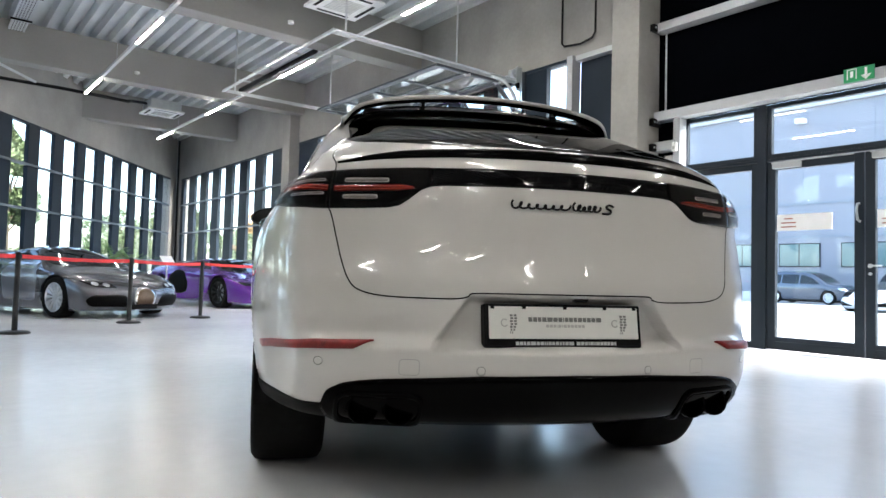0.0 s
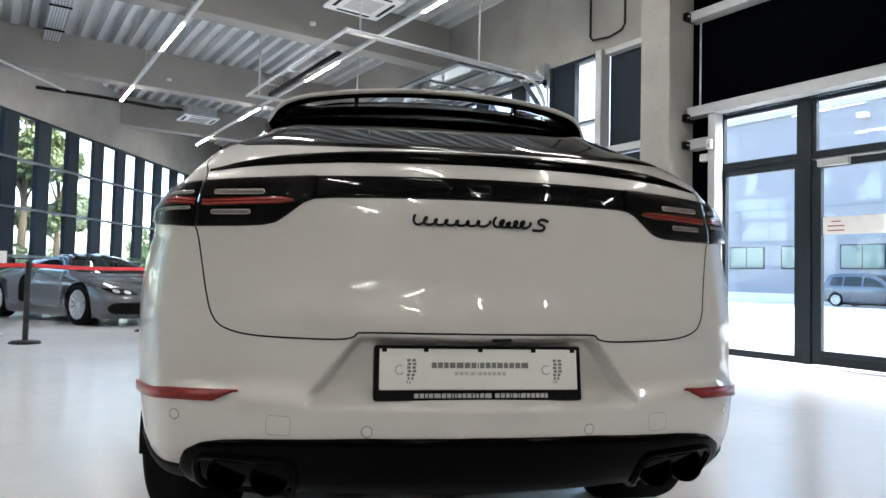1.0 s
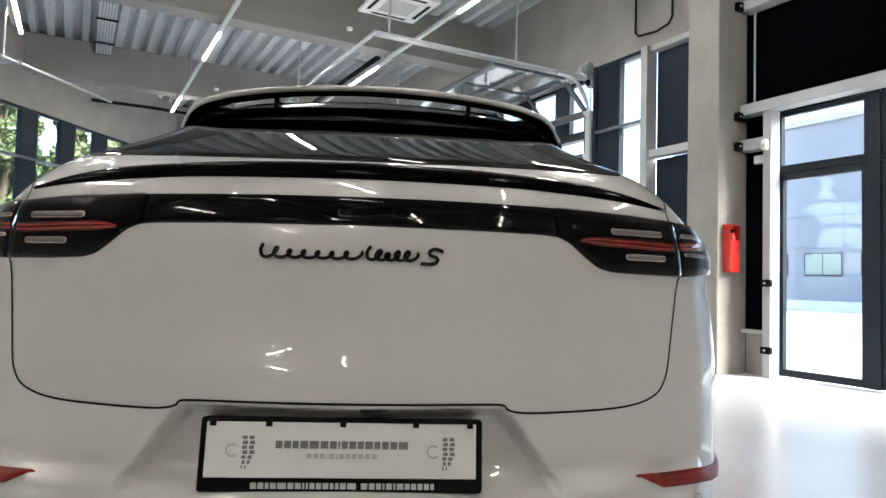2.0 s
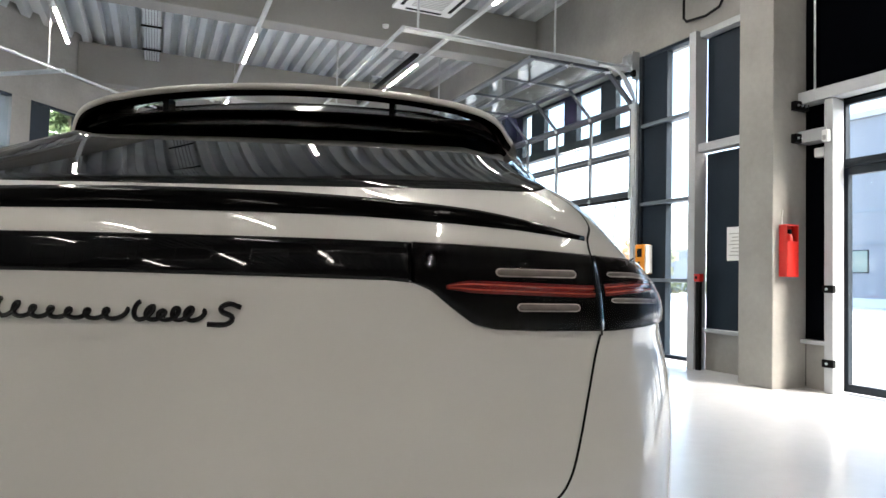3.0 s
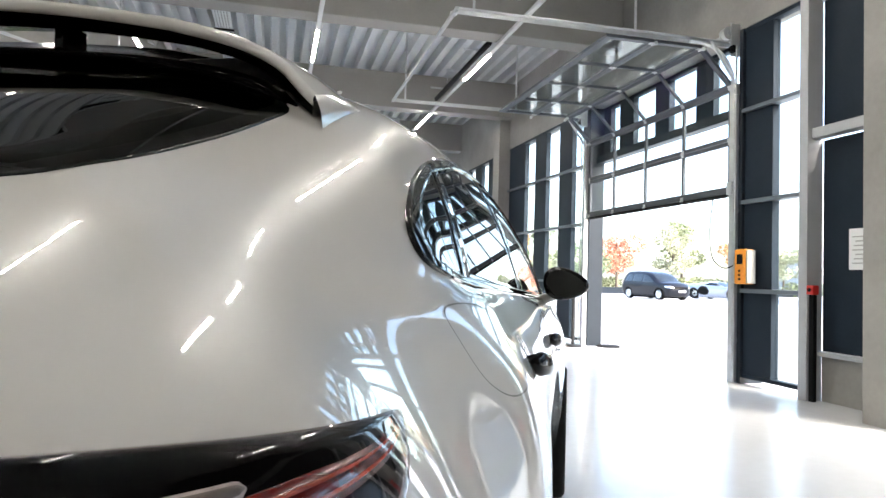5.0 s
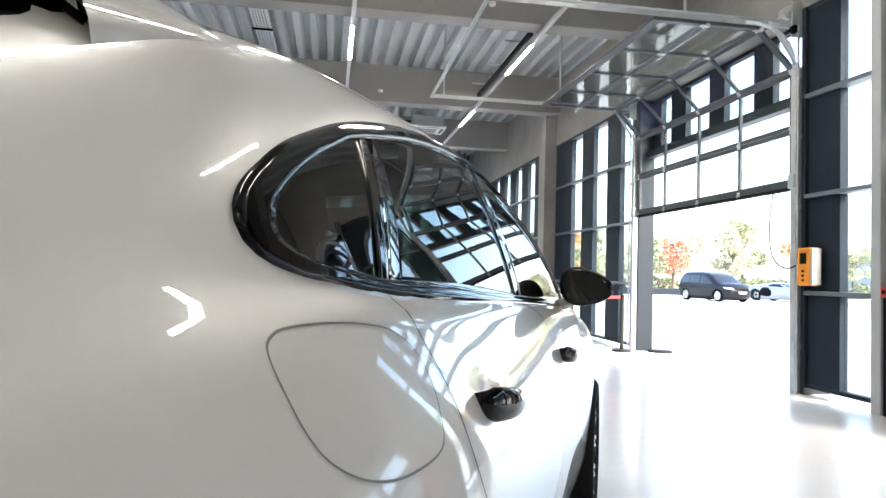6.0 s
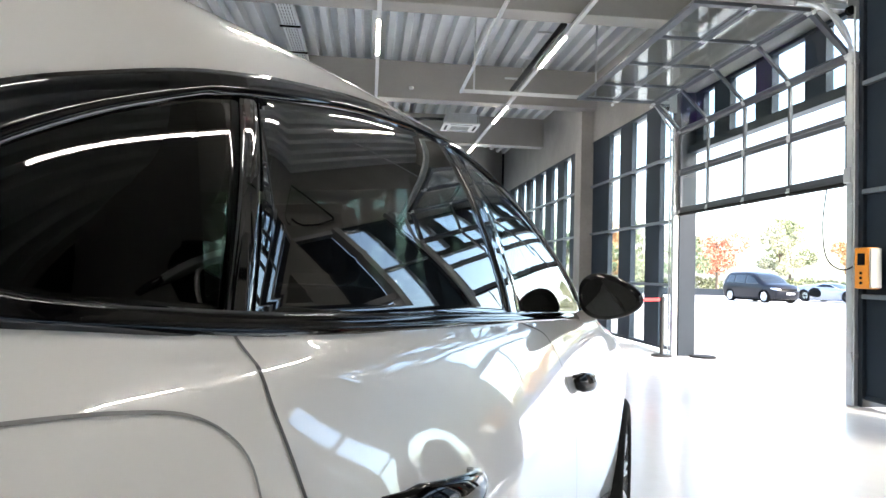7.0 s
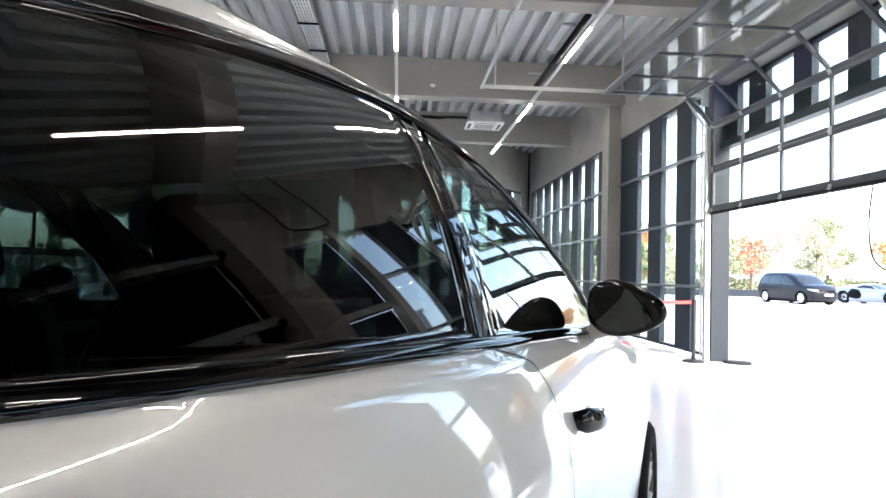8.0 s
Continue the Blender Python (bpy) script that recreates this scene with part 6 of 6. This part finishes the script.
# ---- other cars ----
def plain_car(name, m, label, paint, shell_args, axles, wheel_r, wheel_w, half, skin, screen, side_glass, rear_glass=None, front_parts=(), rim=RIM_SILVER, step=0.035, spokes=10, group=""):
    sh = Shell(**shell_args)
    c = thing(name, m, label, "car", group)
    cut = lambda s: wheel_cut(s, axles, wheel_r + 0.035, wheel_r, half * 0.6, step * 0.62)
    part("body", sh.skin(step, skin, cut), paint, c, "", True)
    if screen:
        part("windscreen", patch(bmesh.new(), sh, 'top', poly(screen, 80, 0.06), 0.004, 6, 0.01, 0.01), GLASS_DARK, c, "", True)
    if rear_glass:
        part("rear_window", patch(bmesh.new(), sh, 'top', poly(rear_glass, 60, 0.05), 0.004, 4, 0.01, 0.01), GLASS_DARK, c, "", True)
    for side in ("right", "left"):
        for g in side_glass:
            part("side_window", patch(bmesh.new(), sh, side, poly(g, 70, 0.05), 0.004, 5, 0.008, 0.01), GLASS_DARK, c, "", True)
    for nm, view, line, off, mat, lab in front_parts:
        part(nm, patch(bmesh.new(), sh, view, poly(line, 60, 0.13), off, 4, 0.01, 0.015), mat, c, lab, True)
    for y in axles:
        for sg in (1, -1):
            wheel(c, sg * (half - wheel_w / 2 - 0.02), y, wheel_r, wheel_w, rim, sg, spokes)
            bm = lathe([(wheel_r + 0.04, -0.16), (wheel_r + 0.04, 0.1)], 28, 'X', (sg * (half - wheel_w / 2 - 0.03), y, wheel_r))
            bmesh.ops.delete(bm, geom=[f for f in bm.faces if f.calc_center_median().z < wheel_r * 0.6], context='FACES')
            part("arch_liner", bm, BLACK_PLASTIC, c, "", True)
    part("underbody", box(-half * 0.75, half * 0.75, 0.5, axles[1] + 0.3, 0.1, 0.3, 0.03), BLACK_PLASTIC, c)
    return c, sh


GLASS_DARK = material("dark_car_glass", (0.008, 0.011, 0.012), 0.03, spec=0.5)
HEADLAMP = material("headlamp", (0.008, 0.008, 0.009), 0.2, spec=0.1)
MESH_BLACK = material("black_mesh", (0.0025, 0.0025, 0.0025), 0.6, spec=0.1)
sport = dict(rear=[(0.1, 0.25), (0.3, 0.08), (0.55, 0.0), (0.75, 0.03), (0.9, 0.12), (1.05, 0.4)], rear_bow=0.22, front=[(0.1, 4.3), (0.25, 4.44), (0.4, 4.46), (0.55, 4.38), (0.7, 4.1), (0.9, 3.5)], front_bow=0.34,
             top=[(0.0, 0.84), (0.5, 0.95), (1.2, 1.1), (1.8, 1.19), (2.2, 1.195), (2.6, 1.08), (3.1, 0.88), (3.6, 0.77), (4.2, 0.62), (4.6, 0.48)], crown=[(0, 0.1), (2, 0.16), (3.4, 0.05), (4.5, 0.08)],
             widths=[(0.1, 0.93), (0.35, 0.99), (0.6, 1.0), (0.75, 0.97), (0.88, 0.86), (1.0, 0.74), (1.2, 0.56)], plan=[(0.0, -0.1), (0.8, 0.0), (1.4, 0.0), (2.2, -0.05), (3.0, -0.02), (3.6, 0.0), (4.1, -0.04), (4.5, -0.16)],
             bottom=0.11, k_rear=0.1, k_top=0.09, k_front=0.12, spine=(0.7, 3.6, 0.5))
SK = ((-1.1, 1.1), (-0.2, 4.7), (0.05, 1.35))
GREY_PAINT = material("grey_metallic_paint", (0.1, 0.105, 0.12), 0.22, 0.4, vary=0.05, scale=3, fine=500, coat=1.0)
SILVER_PAINT = material("silver_blue_paint", (0.3, 0.32, 0.36), 0.25, 0.5, vary=0.04, scale=3, fine=500, coat=1.0)
PURPLE = material("purple_metallic_paint", (0.12, 0.012, 0.3), 0.25, 0.4, vary=0.05, scale=3, fine=500, coat=1.0)
BRONZE = material("bronze_mesh", (0.16, 0.11, 0.07), 0.5, 0.4, vary=0.3, scale=60, fine=300)
hyper_parts = []
for sg in (1, -1):
    hyper_parts += [("headlamp", 'front', [(sg * 0.42, 0.5), (sg * 0.76, 0.51), (sg * 0.9, 0.62), (sg * 0.56, 0.6)], 0.004, HEADLAMP, "dark narrow headlamp"),
                    ("air_intake", 'front', [(sg * 0.29, 0.19), (sg * 0.8, 0.2), (sg * 0.88, 0.3), (sg * 0.8, 0.385), (sg * 0.36, 0.39), (sg * 0.28, 0.3)], 0.003, MESH_BLACK, "black front air intake"),
                    ("side_intake", 'right' if sg > 0 else 'left', [(1.62, 0.3), (1.86, 0.34), (1.92, 0.6), (1.8, 0.86), (1.62, 0.82)], 0.004, MESH_BLACK, "black side air intake")]
hyper, hsh = plain_car("sports_car", pose(1.308, 15.95, 0, 0, 0, -156.4), "low grey two-tone sports car behind the barrier", GREY_PAINT, sport, (0.8, 3.47), 0.33, 0.26, 1.0, SK,
                       [(-0.62, 2.35), (0.62, 2.35), (0.72, 3.02), (0.4, 3.2), (-0.4, 3.2), (-0.72, 3.02)], [[(1.55, 0.93), (2.7, 0.93), (2.3, 1.1), (1.9, 1.12)]], None, hyper_parts, spokes=12)
shoe = [(0.21 * math.sin(a) * (1.0 if math.cos(a) > 0 else 0.92), 0.32 + 0.205 * math.copysign(abs(math.cos(a)) ** 0.8, math.cos(a))) for a in np.linspace(0, 2 * math.pi, 24, endpoint=False)]
gr = part("grille_rim", patch(bmesh.new(), hsh, 'front', np.array(shoe), 0.014, 4, 0.02, 0.02), CHROME, hyper, "polished horseshoe-shaped grille rim", True)
part("grille_mesh", patch(bmesh.new(), hsh, 'front', (np.array(shoe) - (0, 0.32)) * 0.84 + (0, 0.32), 0.018, 4, 0.01, 0.005), BRONZE, gr, "bronze mesh grille", True)
for sg in (1, -1):
    for u, w in ((0.58, 0.545), (0.72, 0.562)):
        ring = np.array([(sg * u + 0.045 * math.cos(a), w + 0.03 * math.sin(a)) for a in np.linspace(0, 2 * math.pi, 18, endpoint=False)])
        part("lamp_lens", patch(bmesh.new(), hsh, 'front', ring, 0.008, 2, 0.006, 0.0), GALV, hyper, "round silver lamp lens", True)
door_line = [(1.98, 0.26), (2.92, 0.26), (3.0, 0.6), (2.8, 0.9), (1.9, 0.9), (1.93, 0.6)]
for side in ("right", "left"):
    part("door_panel", patch(bmesh.new(), hsh, side, poly(door_line, 80, 0.06), 0.003, 6, 0.004, 0.01), SILVER_PAINT, hyper, "lighter silver-blue door panel", True)
    part("rear_flank", patch(bmesh.new(), hsh, side, poly([(1.3, 0.28), (1.6, 0.28), (1.6, 0.88), (0.9, 0.88), (0.62, 0.8), (1.1, 0.78), (1.28, 0.6)], 80, 0.05), 0.003, 6, 0.004, 0.01), SILVER_PAINT, hyper, "lighter silver-blue rear flank", True)
part("plate_board", box(-0.2, 0.3, 4.47, 4.48, 0.16, 0.24, 0.003), BLACK_PLASTIC, hyper, "dark dealer board under the nose")
part("rear_wing", box(-0.75, 0.75, 0.15, 0.5, 1.06, 1.09, 0.012), GREY_PAINT, hyper, "raised rear wing")
for x in (-0.5, 0.5):
    part("wing_post", box(x - 0.02, x + 0.02, 0.25, 0.4, 0.88, 1.065, 0.008), BLACK_PLASTIC, hyper)

wedge = dict(sport, top=[(0.0, 0.95), (0.6, 1.0), (1.3, 1.08), (1.9, 1.14), (2.3, 1.12), (2.8, 0.95), (3.3, 0.78), (3.8, 0.68), (4.4, 0.5), (4.7, 0.4)], front=[(0.1, 4.5), (0.25, 4.62), (0.4, 4.55), (0.55, 4.3), (0.7, 3.9), (0.9, 3.3)], k_top=0.04, k_rear=0.05)
wparts = []
for sg in (1, -1):
    wparts += [("headlamp", 'front', [(sg * 0.55, 0.5), (sg * 0.85, 0.52), (sg * 0.9, 0.6), (sg * 0.72, 0.58)], 0.004, HEADLAMP, "narrow headlamp"),
               ("air_intake", 'front', [(sg * 0.2, 0.2), (sg * 0.85, 0.2), (sg * 0.8, 0.38), (sg * 0.5, 0.3)], 0.003, MESH_BLACK, "black front air intake"),
               ("side_intake", 'right' if sg > 0 else 'left', [(1.3, 0.34), (1.75, 0.26), (2.0, 0.34), (2.05, 0.55), (1.85, 0.8), (1.45, 0.86), (1.25, 0.6)], 0.004, MESH_BLACK, "black side air intake")]
WS = [(-0.6, 2.3), (0.6, 2.3), (0.72, 3.0), (0.4, 3.25), (-0.4, 3.25), (-0.72, 3.0)]
SG = [[(1.6, 0.9), (2.8, 0.86), (2.35, 1.04), (1.9, 1.06)]]
SKW = ((-1.1, 1.1), (-0.2, 4.8), (0.05, 1.3))
purple, psh = plain_car("sports_car", pose(5.58, 18.48, 0, 0, 0, -166), "purple wedge-shaped sports car with black wheels behind the barrier", PURPLE, wedge, (0.95, 3.28), 0.345, 0.28, 1.0, SKW, WS, SG, None, wparts, rim=BLACK_SATIN)
WHITE_CAR = material("plain_white_paint", (0.7, 0.7, 0.7), 0.25, coat=1.0)
plain_car("sports_car", pose(-2.1, 15.6, 0, 0, 0, -150), "white low sports car behind the barrier", WHITE_CAR, wedge, (0.95, 3.65), 0.345, 0.28, 1.0, SKW, WS, SG, None, wparts, rim=RIM_DARK, step=0.05)

# ---- the yard ----
van_s = dict(rear=[(0.2, 0.1), (0.5, 0.0), (1.0, 0.05), (1.4, 0.2), (1.7, 0.45)], rear_bow=0.1, front=[(0.2, 4.4), (0.5, 4.5), (0.75, 4.45), (1.0, 4.2)], front_bow=0.3,
             top=[(0, 1.6), (0.6, 1.64), (1.6, 1.66), (2.4, 1.62), (3.0, 1.4), (3.45, 1.1), (4.0, 1.02), (4.5, 0.9)], crown=[(0, 0.05), (4, 0.08)], widths=[(0.2, 0.88), (0.6, 0.92), (0.9, 0.91), (1.05, 0.87), (1.6, 0.7)],
             plan=[(0, -0.05), (1, 0), (3.5, 0), (4.5, -0.15)], bottom=0.2, k_rear=0.12, k_top=0.1, k_front=0.15, spine=(0.7, 3.7, 0.7))
vparts = []
for sg in (1, -1):
    vparts += [("headlamp", 'front', [(sg * 0.5, 0.68), (sg * 0.8, 0.7), (sg * 0.84, 0.82), (sg * 0.56, 0.78)], 0.004, CHROME, "clear headlamp")]
vparts += [("grille", 'front', [(-0.48, 0.66), (0.48, 0.66), (0.5, 0.76), (-0.5, 0.76)], 0.004, MESH_BLACK, "black grille"), ("plate", 'front', [(-0.26, 0.46), (0.26, 0.46), (0.26, 0.57), (-0.26, 0.57)], 0.02, PAPER, "white plate")]
VGL = [[(0.45, 1.02), (1.15, 1.0), (1.15, 1.45), (0.6, 1.45)], [(1.22, 1.0), (2.1, 0.99), (2.1, 1.46), (1.22, 1.46)], [(2.17, 0.99), (3.2, 0.98), (2.75, 1.3), (2.3, 1.45), (2.17, 1.45)]]
NAVY = material("dark_navy_paint", (0.006, 0.007, 0.011), 0.3, spec=0.25)
VSC = [(-0.65, 2.6), (0.65, 2.6), (0.75, 3.2), (0.5, 3.45), (-0.5, 3.45), (-0.75, 3.2)]
SKV = ((-1.05, 1.05), (-0.2, 4.7), (0.1, 1.8))


def yard_car(name, x, y, rz, paint, label, args=None, low=False, scale=1.0):
    if low:
        c, _ = plain_car(name, pose(x, y, -0.015, 0, 0, rz), label, paint, wedge, (0.95, 3.65), 0.345, 0.28, 1.0, SKW, WS, SG, None, wparts, rim=RIM_DARK, step=0.07, spokes=6, group="cars in the yard")
    else:
        c, _ = plain_car(name, pose(x, y, -0.015, 0, 0, rz), label, paint, van_s, (0.85, 3.55), 0.33, 0.22, 0.92, SKV, VSC, VGL, None, vparts, step=0.07, spokes=6, group="cars in the yard")
    c.scale = (scale, scale, scale)
    return c


yard_car("minivan", 27.4, 44.5, -172, NAVY, "dark blue minivan parked in the yard", scale=1.15)
yard_car("sports_car", 33.6, 46.6, -160, SILVER_PAINT, "silver low sports car parked in the yard", low=True, scale=1.15)
yard_car("minivan", 36.0, 12.0, 172, NAVY, "dark family car parked across the yard")
yard_car("minivan", 36.2, 17.5, 175, material("slate_paint", (0.06, 0.075, 0.1), 0.25, 0.3, coat=1.0), "slate grey family car parked across the yard")
yard_car("sports_car", 30.5, 8.6, 80, WHITE_CAR, "white sports car parked across the yard", low=True)
yard_car("minivan", 36.0, 33.0, -100, WHITE_CAR, "white family car parked in the yard")


# trees and hedges
def leaves(name, parent, mat, blobs, n, size, seed):
    """Many small bent leaves gathered in uneven clumps."""
    rng = np.random.default_rng(seed)
    w = np.array([b[3] ** 2 for b in blobs])
    which = rng.choice(len(blobs), n, p=w / w.sum())
    c = np.array([b[:3] for b in blobs])[which]
    r = np.array([b[3] for b in blobs])[which]
    d = rng.normal(size=(n, 3))
    d /= np.linalg.norm(d, axis=1, keepdims=True)
    p = c + d * (r * rng.uniform(0.45, 1.05, n) ** 0.6)[:, None] * np.array([1, 1, 0.85])
    a, b = rng.normal(size=(n, 3)), rng.normal(size=(n, 3))
    a /= np.linalg.norm(a, axis=1, keepdims=True)
    b -= a * (a * b).sum(1, keepdims=True)
    b /= np.linalg.norm(b, axis=1, keepdims=True)
    s = size * rng.uniform(0.6, 1.4, n)[:, None]
    v = np.stack([p - a * s, p + b * s * 0.6, p + a * s + np.cross(a, b) * s * 0.4, p - b * s * 0.6], 1).reshape(-1, 3)
    me = bpy.data.meshes.new(name)
    me.from_pydata(v.tolist(), [], [(4 * i, 4 * i + 1, 4 * i + 2, 4 * i + 3) for i in range(n)])
    me.materials.append(mat)
    o = new(name, me)
    if parent:
        o.parent = parent
    return o


def foliage(name, colour, spread=0.35):
    m = material(name, colour, 0.6, vary=spread, scale=0.8, fine=14)
    return m


BARK = material("bark", (0.12, 0.095, 0.07), 0.9, vary=0.3, scale=6, fine=60, bump=0.01)
GREEN, OLIVE, RED_LEAF, ORANGE_LEAF, YELLOW_GREEN = foliage("green_leaves", (0.17, 0.22, 0.12)), foliage("olive_leaves", (0.22, 0.245, 0.13)), foliage("red_leaves", (0.5, 0.2, 0.12)), foliage("orange_leaves", (0.5, 0.3, 0.14)), foliage("yellow_green_leaves", (0.38, 0.385, 0.25))


def tree(x, y, h, r, mat, seed, label, n=3000, slim=1.0):
    rnd = random.Random(seed)
    t = thing("tree", pose(x, y, -0.02), label, "tree", "trees round the yard")
    bm = bmesh.new()
    add_cyl(bm, (0, 0, 0), (0.05, 0, h * 0.45), 0.035 * h ** 0.8, 0.02 * h ** 0.8, 10)
    add_cyl(bm, (0.05, 0, h * 0.45), (0.0, 0.05, h * 0.85), 0.02 * h ** 0.8, 0.006 * h ** 0.8, 8)
    blobs = []
    for k in range(11):
        a, z = rnd.uniform(0, 6.28), rnd.uniform(0.34, 0.93)
        rr = r * rnd.uniform(0.3, 0.85) * (1.15 - abs(z - 0.55))
        q = (rr * math.cos(a) * slim, rr * math.sin(a) * slim, h * z)
        add_cyl(bm, (0.03, 0.02, h * (z * 0.6 + 0.05)), q, 0.011 * h ** 0.8, 0.003 * h ** 0.8, 6)
        blobs.append((*q, r * rnd.uniform(0.28, 0.5)))
    part("trunk", bm, BARK, t)
    leaves("crown", t, mat, blobs, n, 0.07 + 0.008 * h, seed)
    return t


rnd = random.Random(11)
mats = [GREEN, OLIVE, YELLOW_GREEN]
DEEP = [foliage("deep_green_leaves", (0.075, 0.12, 0.05)), foliage("mid_green_leaves", (0.1, 0.14, 0.06)), foliage("light_green_leaves", (0.14, 0.18, 0.085))]
row = [(33.5, 58.0, 6.2, 2.3, RED_LEAF), (30.6, 57.5, 5.6, 1.9, GREEN), (40.0, 59.0, 6.6, 1.8, YELLOW_GREEN), (46.5, 58.0, 5.8, 2.1, ORANGE_LEAF), (43.0, 62.0, 7.5, 2.0, OLIVE), (51.0, 57.0, 5.5, 2.2, YELLOW_GREEN), (55, 52, 5.6, 2.2, OLIVE), (58, 46, 6.0, 2.4, GREEN), (60, 39, 5.6, 2.2, ORANGE_LEAF), (62, 33, 6.2, 2.4, OLIVE), (27.5, 60, 6.5, 2.2, OLIVE), (24, 60, 6.0, 2.0, ORANGE_LEAF)]
for k, (x, y, h, r, m) in enumerate(row):
    tree(x, y, h, r, m, 20 + k, {RED_LEAF: "small tree with red autumn leaves beyond the yard", ORANGE_LEAF: "small tree with orange autumn leaves beyond the yard"}.get(m, "small green-yellow tree beyond the yard"))
for k in range(16):
    s, o = 1.5 + 2.6 * k + rnd.uniform(-0.6, 0.6), rnd.uniform(7, 15)
    p = Vector((*CORNER, 0)) + skew_dir * s - skew_in * o
    tree(p.x, p.y, rnd.uniform(7.5, 12), rnd.uniform(1.8, 2.6), DEEP[k % 3], 60 + k, "tall green tree outside the window wall", 11000, 0.8)
for k in range(8):
    p = Vector((*CORNER, 0)) + skew_dir * (0.8 + 1.9 * k + rnd.uniform(-0.4, 0.4)) - skew_in * rnd.uniform(5.5, 9)
    tree(p.x, p.y, rnd.uniform(6.0, 9.5), rnd.uniform(1.3, 2.0), DEEP[(k + 1) % 3], 120 + k, "slim green tree outside the window wall", 7000, 0.8)
for k in range(9):
    tree(11.5 + 1.6 * k + rnd.uniform(-0.5, 0.5), 58 + rnd.uniform(-3, 4), rnd.uniform(4.5, 6.5), 1.8, DEEP[k % 3], 90 + k, "green tree outside the window wall")
blobs = [(20 + 46 * t + rnd.uniform(-1, 1), 60 - 30 * max(0, t - 0.6) + rnd.uniform(-0.8, 0.8), rnd.uniform(0.4, 1.0), rnd.uniform(0.6, 1.1)) for t in np.linspace(0, 1, 90)]
tagged(leaves("hedge", None, OLIVE, blobs, 9000, 0.16, 5), "low mixed hedge along the far edge of the yard", "hedge", kind="stuff")
blobs = []
for k in range(70):
    p = Vector((*CORNER, 0)) + skew_dir * (0.6 * k) - skew_in * rnd.uniform(4.5, 6.5)
    blobs.append((p.x, p.y, rnd.uniform(0.3, 1.0), rnd.uniform(0.6, 1.0)))
tagged(leaves("shrubs", None, GREEN, blobs, 7000, 0.14, 6), "green shrubs outside the window wall", "shrubs", kind="stuff")
wall = mesh_object("low_wall", box(18, 52, 56.0, 56.3, -0.2, 0.55), ANTHRACITE)
tagged(wall, "low dark wall at the back of the yard", "wall", kind="structure")


# neighbouring buildings
def hall_building(x0, x1, y0, y1, h, label, wall_mat, face):
    b = thing("hall_building", pose(0, 0, 0), label, "building", "buildings round the yard")
    part("wall", box(x0, x1, y0, y1, -0.2, h), wall_mat, b)
    part("roof", box(x0 - 0.2, x1 + 0.2, y0 - 0.2, y1 + 0.2, h, h + 0.35, 0.02), ALU, b)
    n = int((y1 - y0) / 3.2) if face == 'x' else int((x1 - x0) / 3.2)
    for k in range(n):
        for z0, z1 in ((1.9, 3.2),):
            if z1 > h - 0.4:
                continue
            if face == 'x':
                a = y0 + 0.8 + 3.2 * k
                w = part("window", box(x0 - 0.05, x0 + 0.02, a, a + 2.2, z0, z1, 0.01), ANTHRACITE, b)
                part("pane", box(x0 - 0.06, x0 - 0.05, a + 0.06, a + 1.07, z0 + 0.06, z1 - 0.06), GLASS_TEAL, w)
                part("pane", box(x0 - 0.06, x0 - 0.05, a + 1.13, a + 2.14, z0 + 0.06, z1 - 0.06), GLASS_TEAL, w)
            else:
                a = x0 + 0.8 + 3.2 * k
                w = part("window", box(a, a + 2.2, y0 - 0.05, y0 + 0.02, z0, z1, 0.01), ANTHRACITE, b)
                part("pane", box(a + 0.06, a + 2.14, y0 - 0.06, y0 - 0.05, z0 + 0.06, z1 - 0.06), GLASS_TEAL, w)
    return b


GLASS_TEAL = material("teal_window", (0.12, 0.19, 0.2), 0.05, coat=1.0)
PALE_WALL = material("pale_blue_cladding", (0.225, 0.233, 0.265), 0.55, vary=0.05, scale=1.5, stretch=(1, 1, 0.1))
hall_building(38, 60, -30, 34, 10.6, "pale blue-grey industrial hall across the yard", PALE_WALL, 'x')
hall_building(62, 90, 64, 78, 5.0, "distant grey industrial hall beyond the trees", material("grey_cladding", (0.3, 0.31, 0.33), 0.6, vary=0.08, scale=1), 'y')
hall = bpy.data.objects["hall_building"]
seam_mat = material("cladding_joint", (0.2, 0.23, 0.27), 0.7)
for k in range(18):
    part("panel_joint", box(37.985, 38.004, -29.0 + 3.5 * k, -28.96 + 3.5 * k, 0.3, 10.55), seam_mat, hall)
for z in (3.5, 5.3, 8.0):
    part("flashing", box(37.95, 38.004, -30, 34, z, z + 0.12), seam_mat, hall)
part("plinth", box(37.9, 38.004, -30, 34, -0.01, 0.5), material("pale_plinth", (0.6, 0.6, 0.6), 0.8, vary=0.06, scale=2), hall, "pale plinth")
fl = part("floodlight", box(37.5, 37.98, 16.3, 16.8, 9.75, 10.0, 0.03), WHITE_PLASTIC, hall, "twin floodlight on the facade")
for y in (16.33, 16.58):
    part("lens", box(37.48, 37.5, y, y + 0.2, 9.8, 9.94, 0.004), GALV, fl)
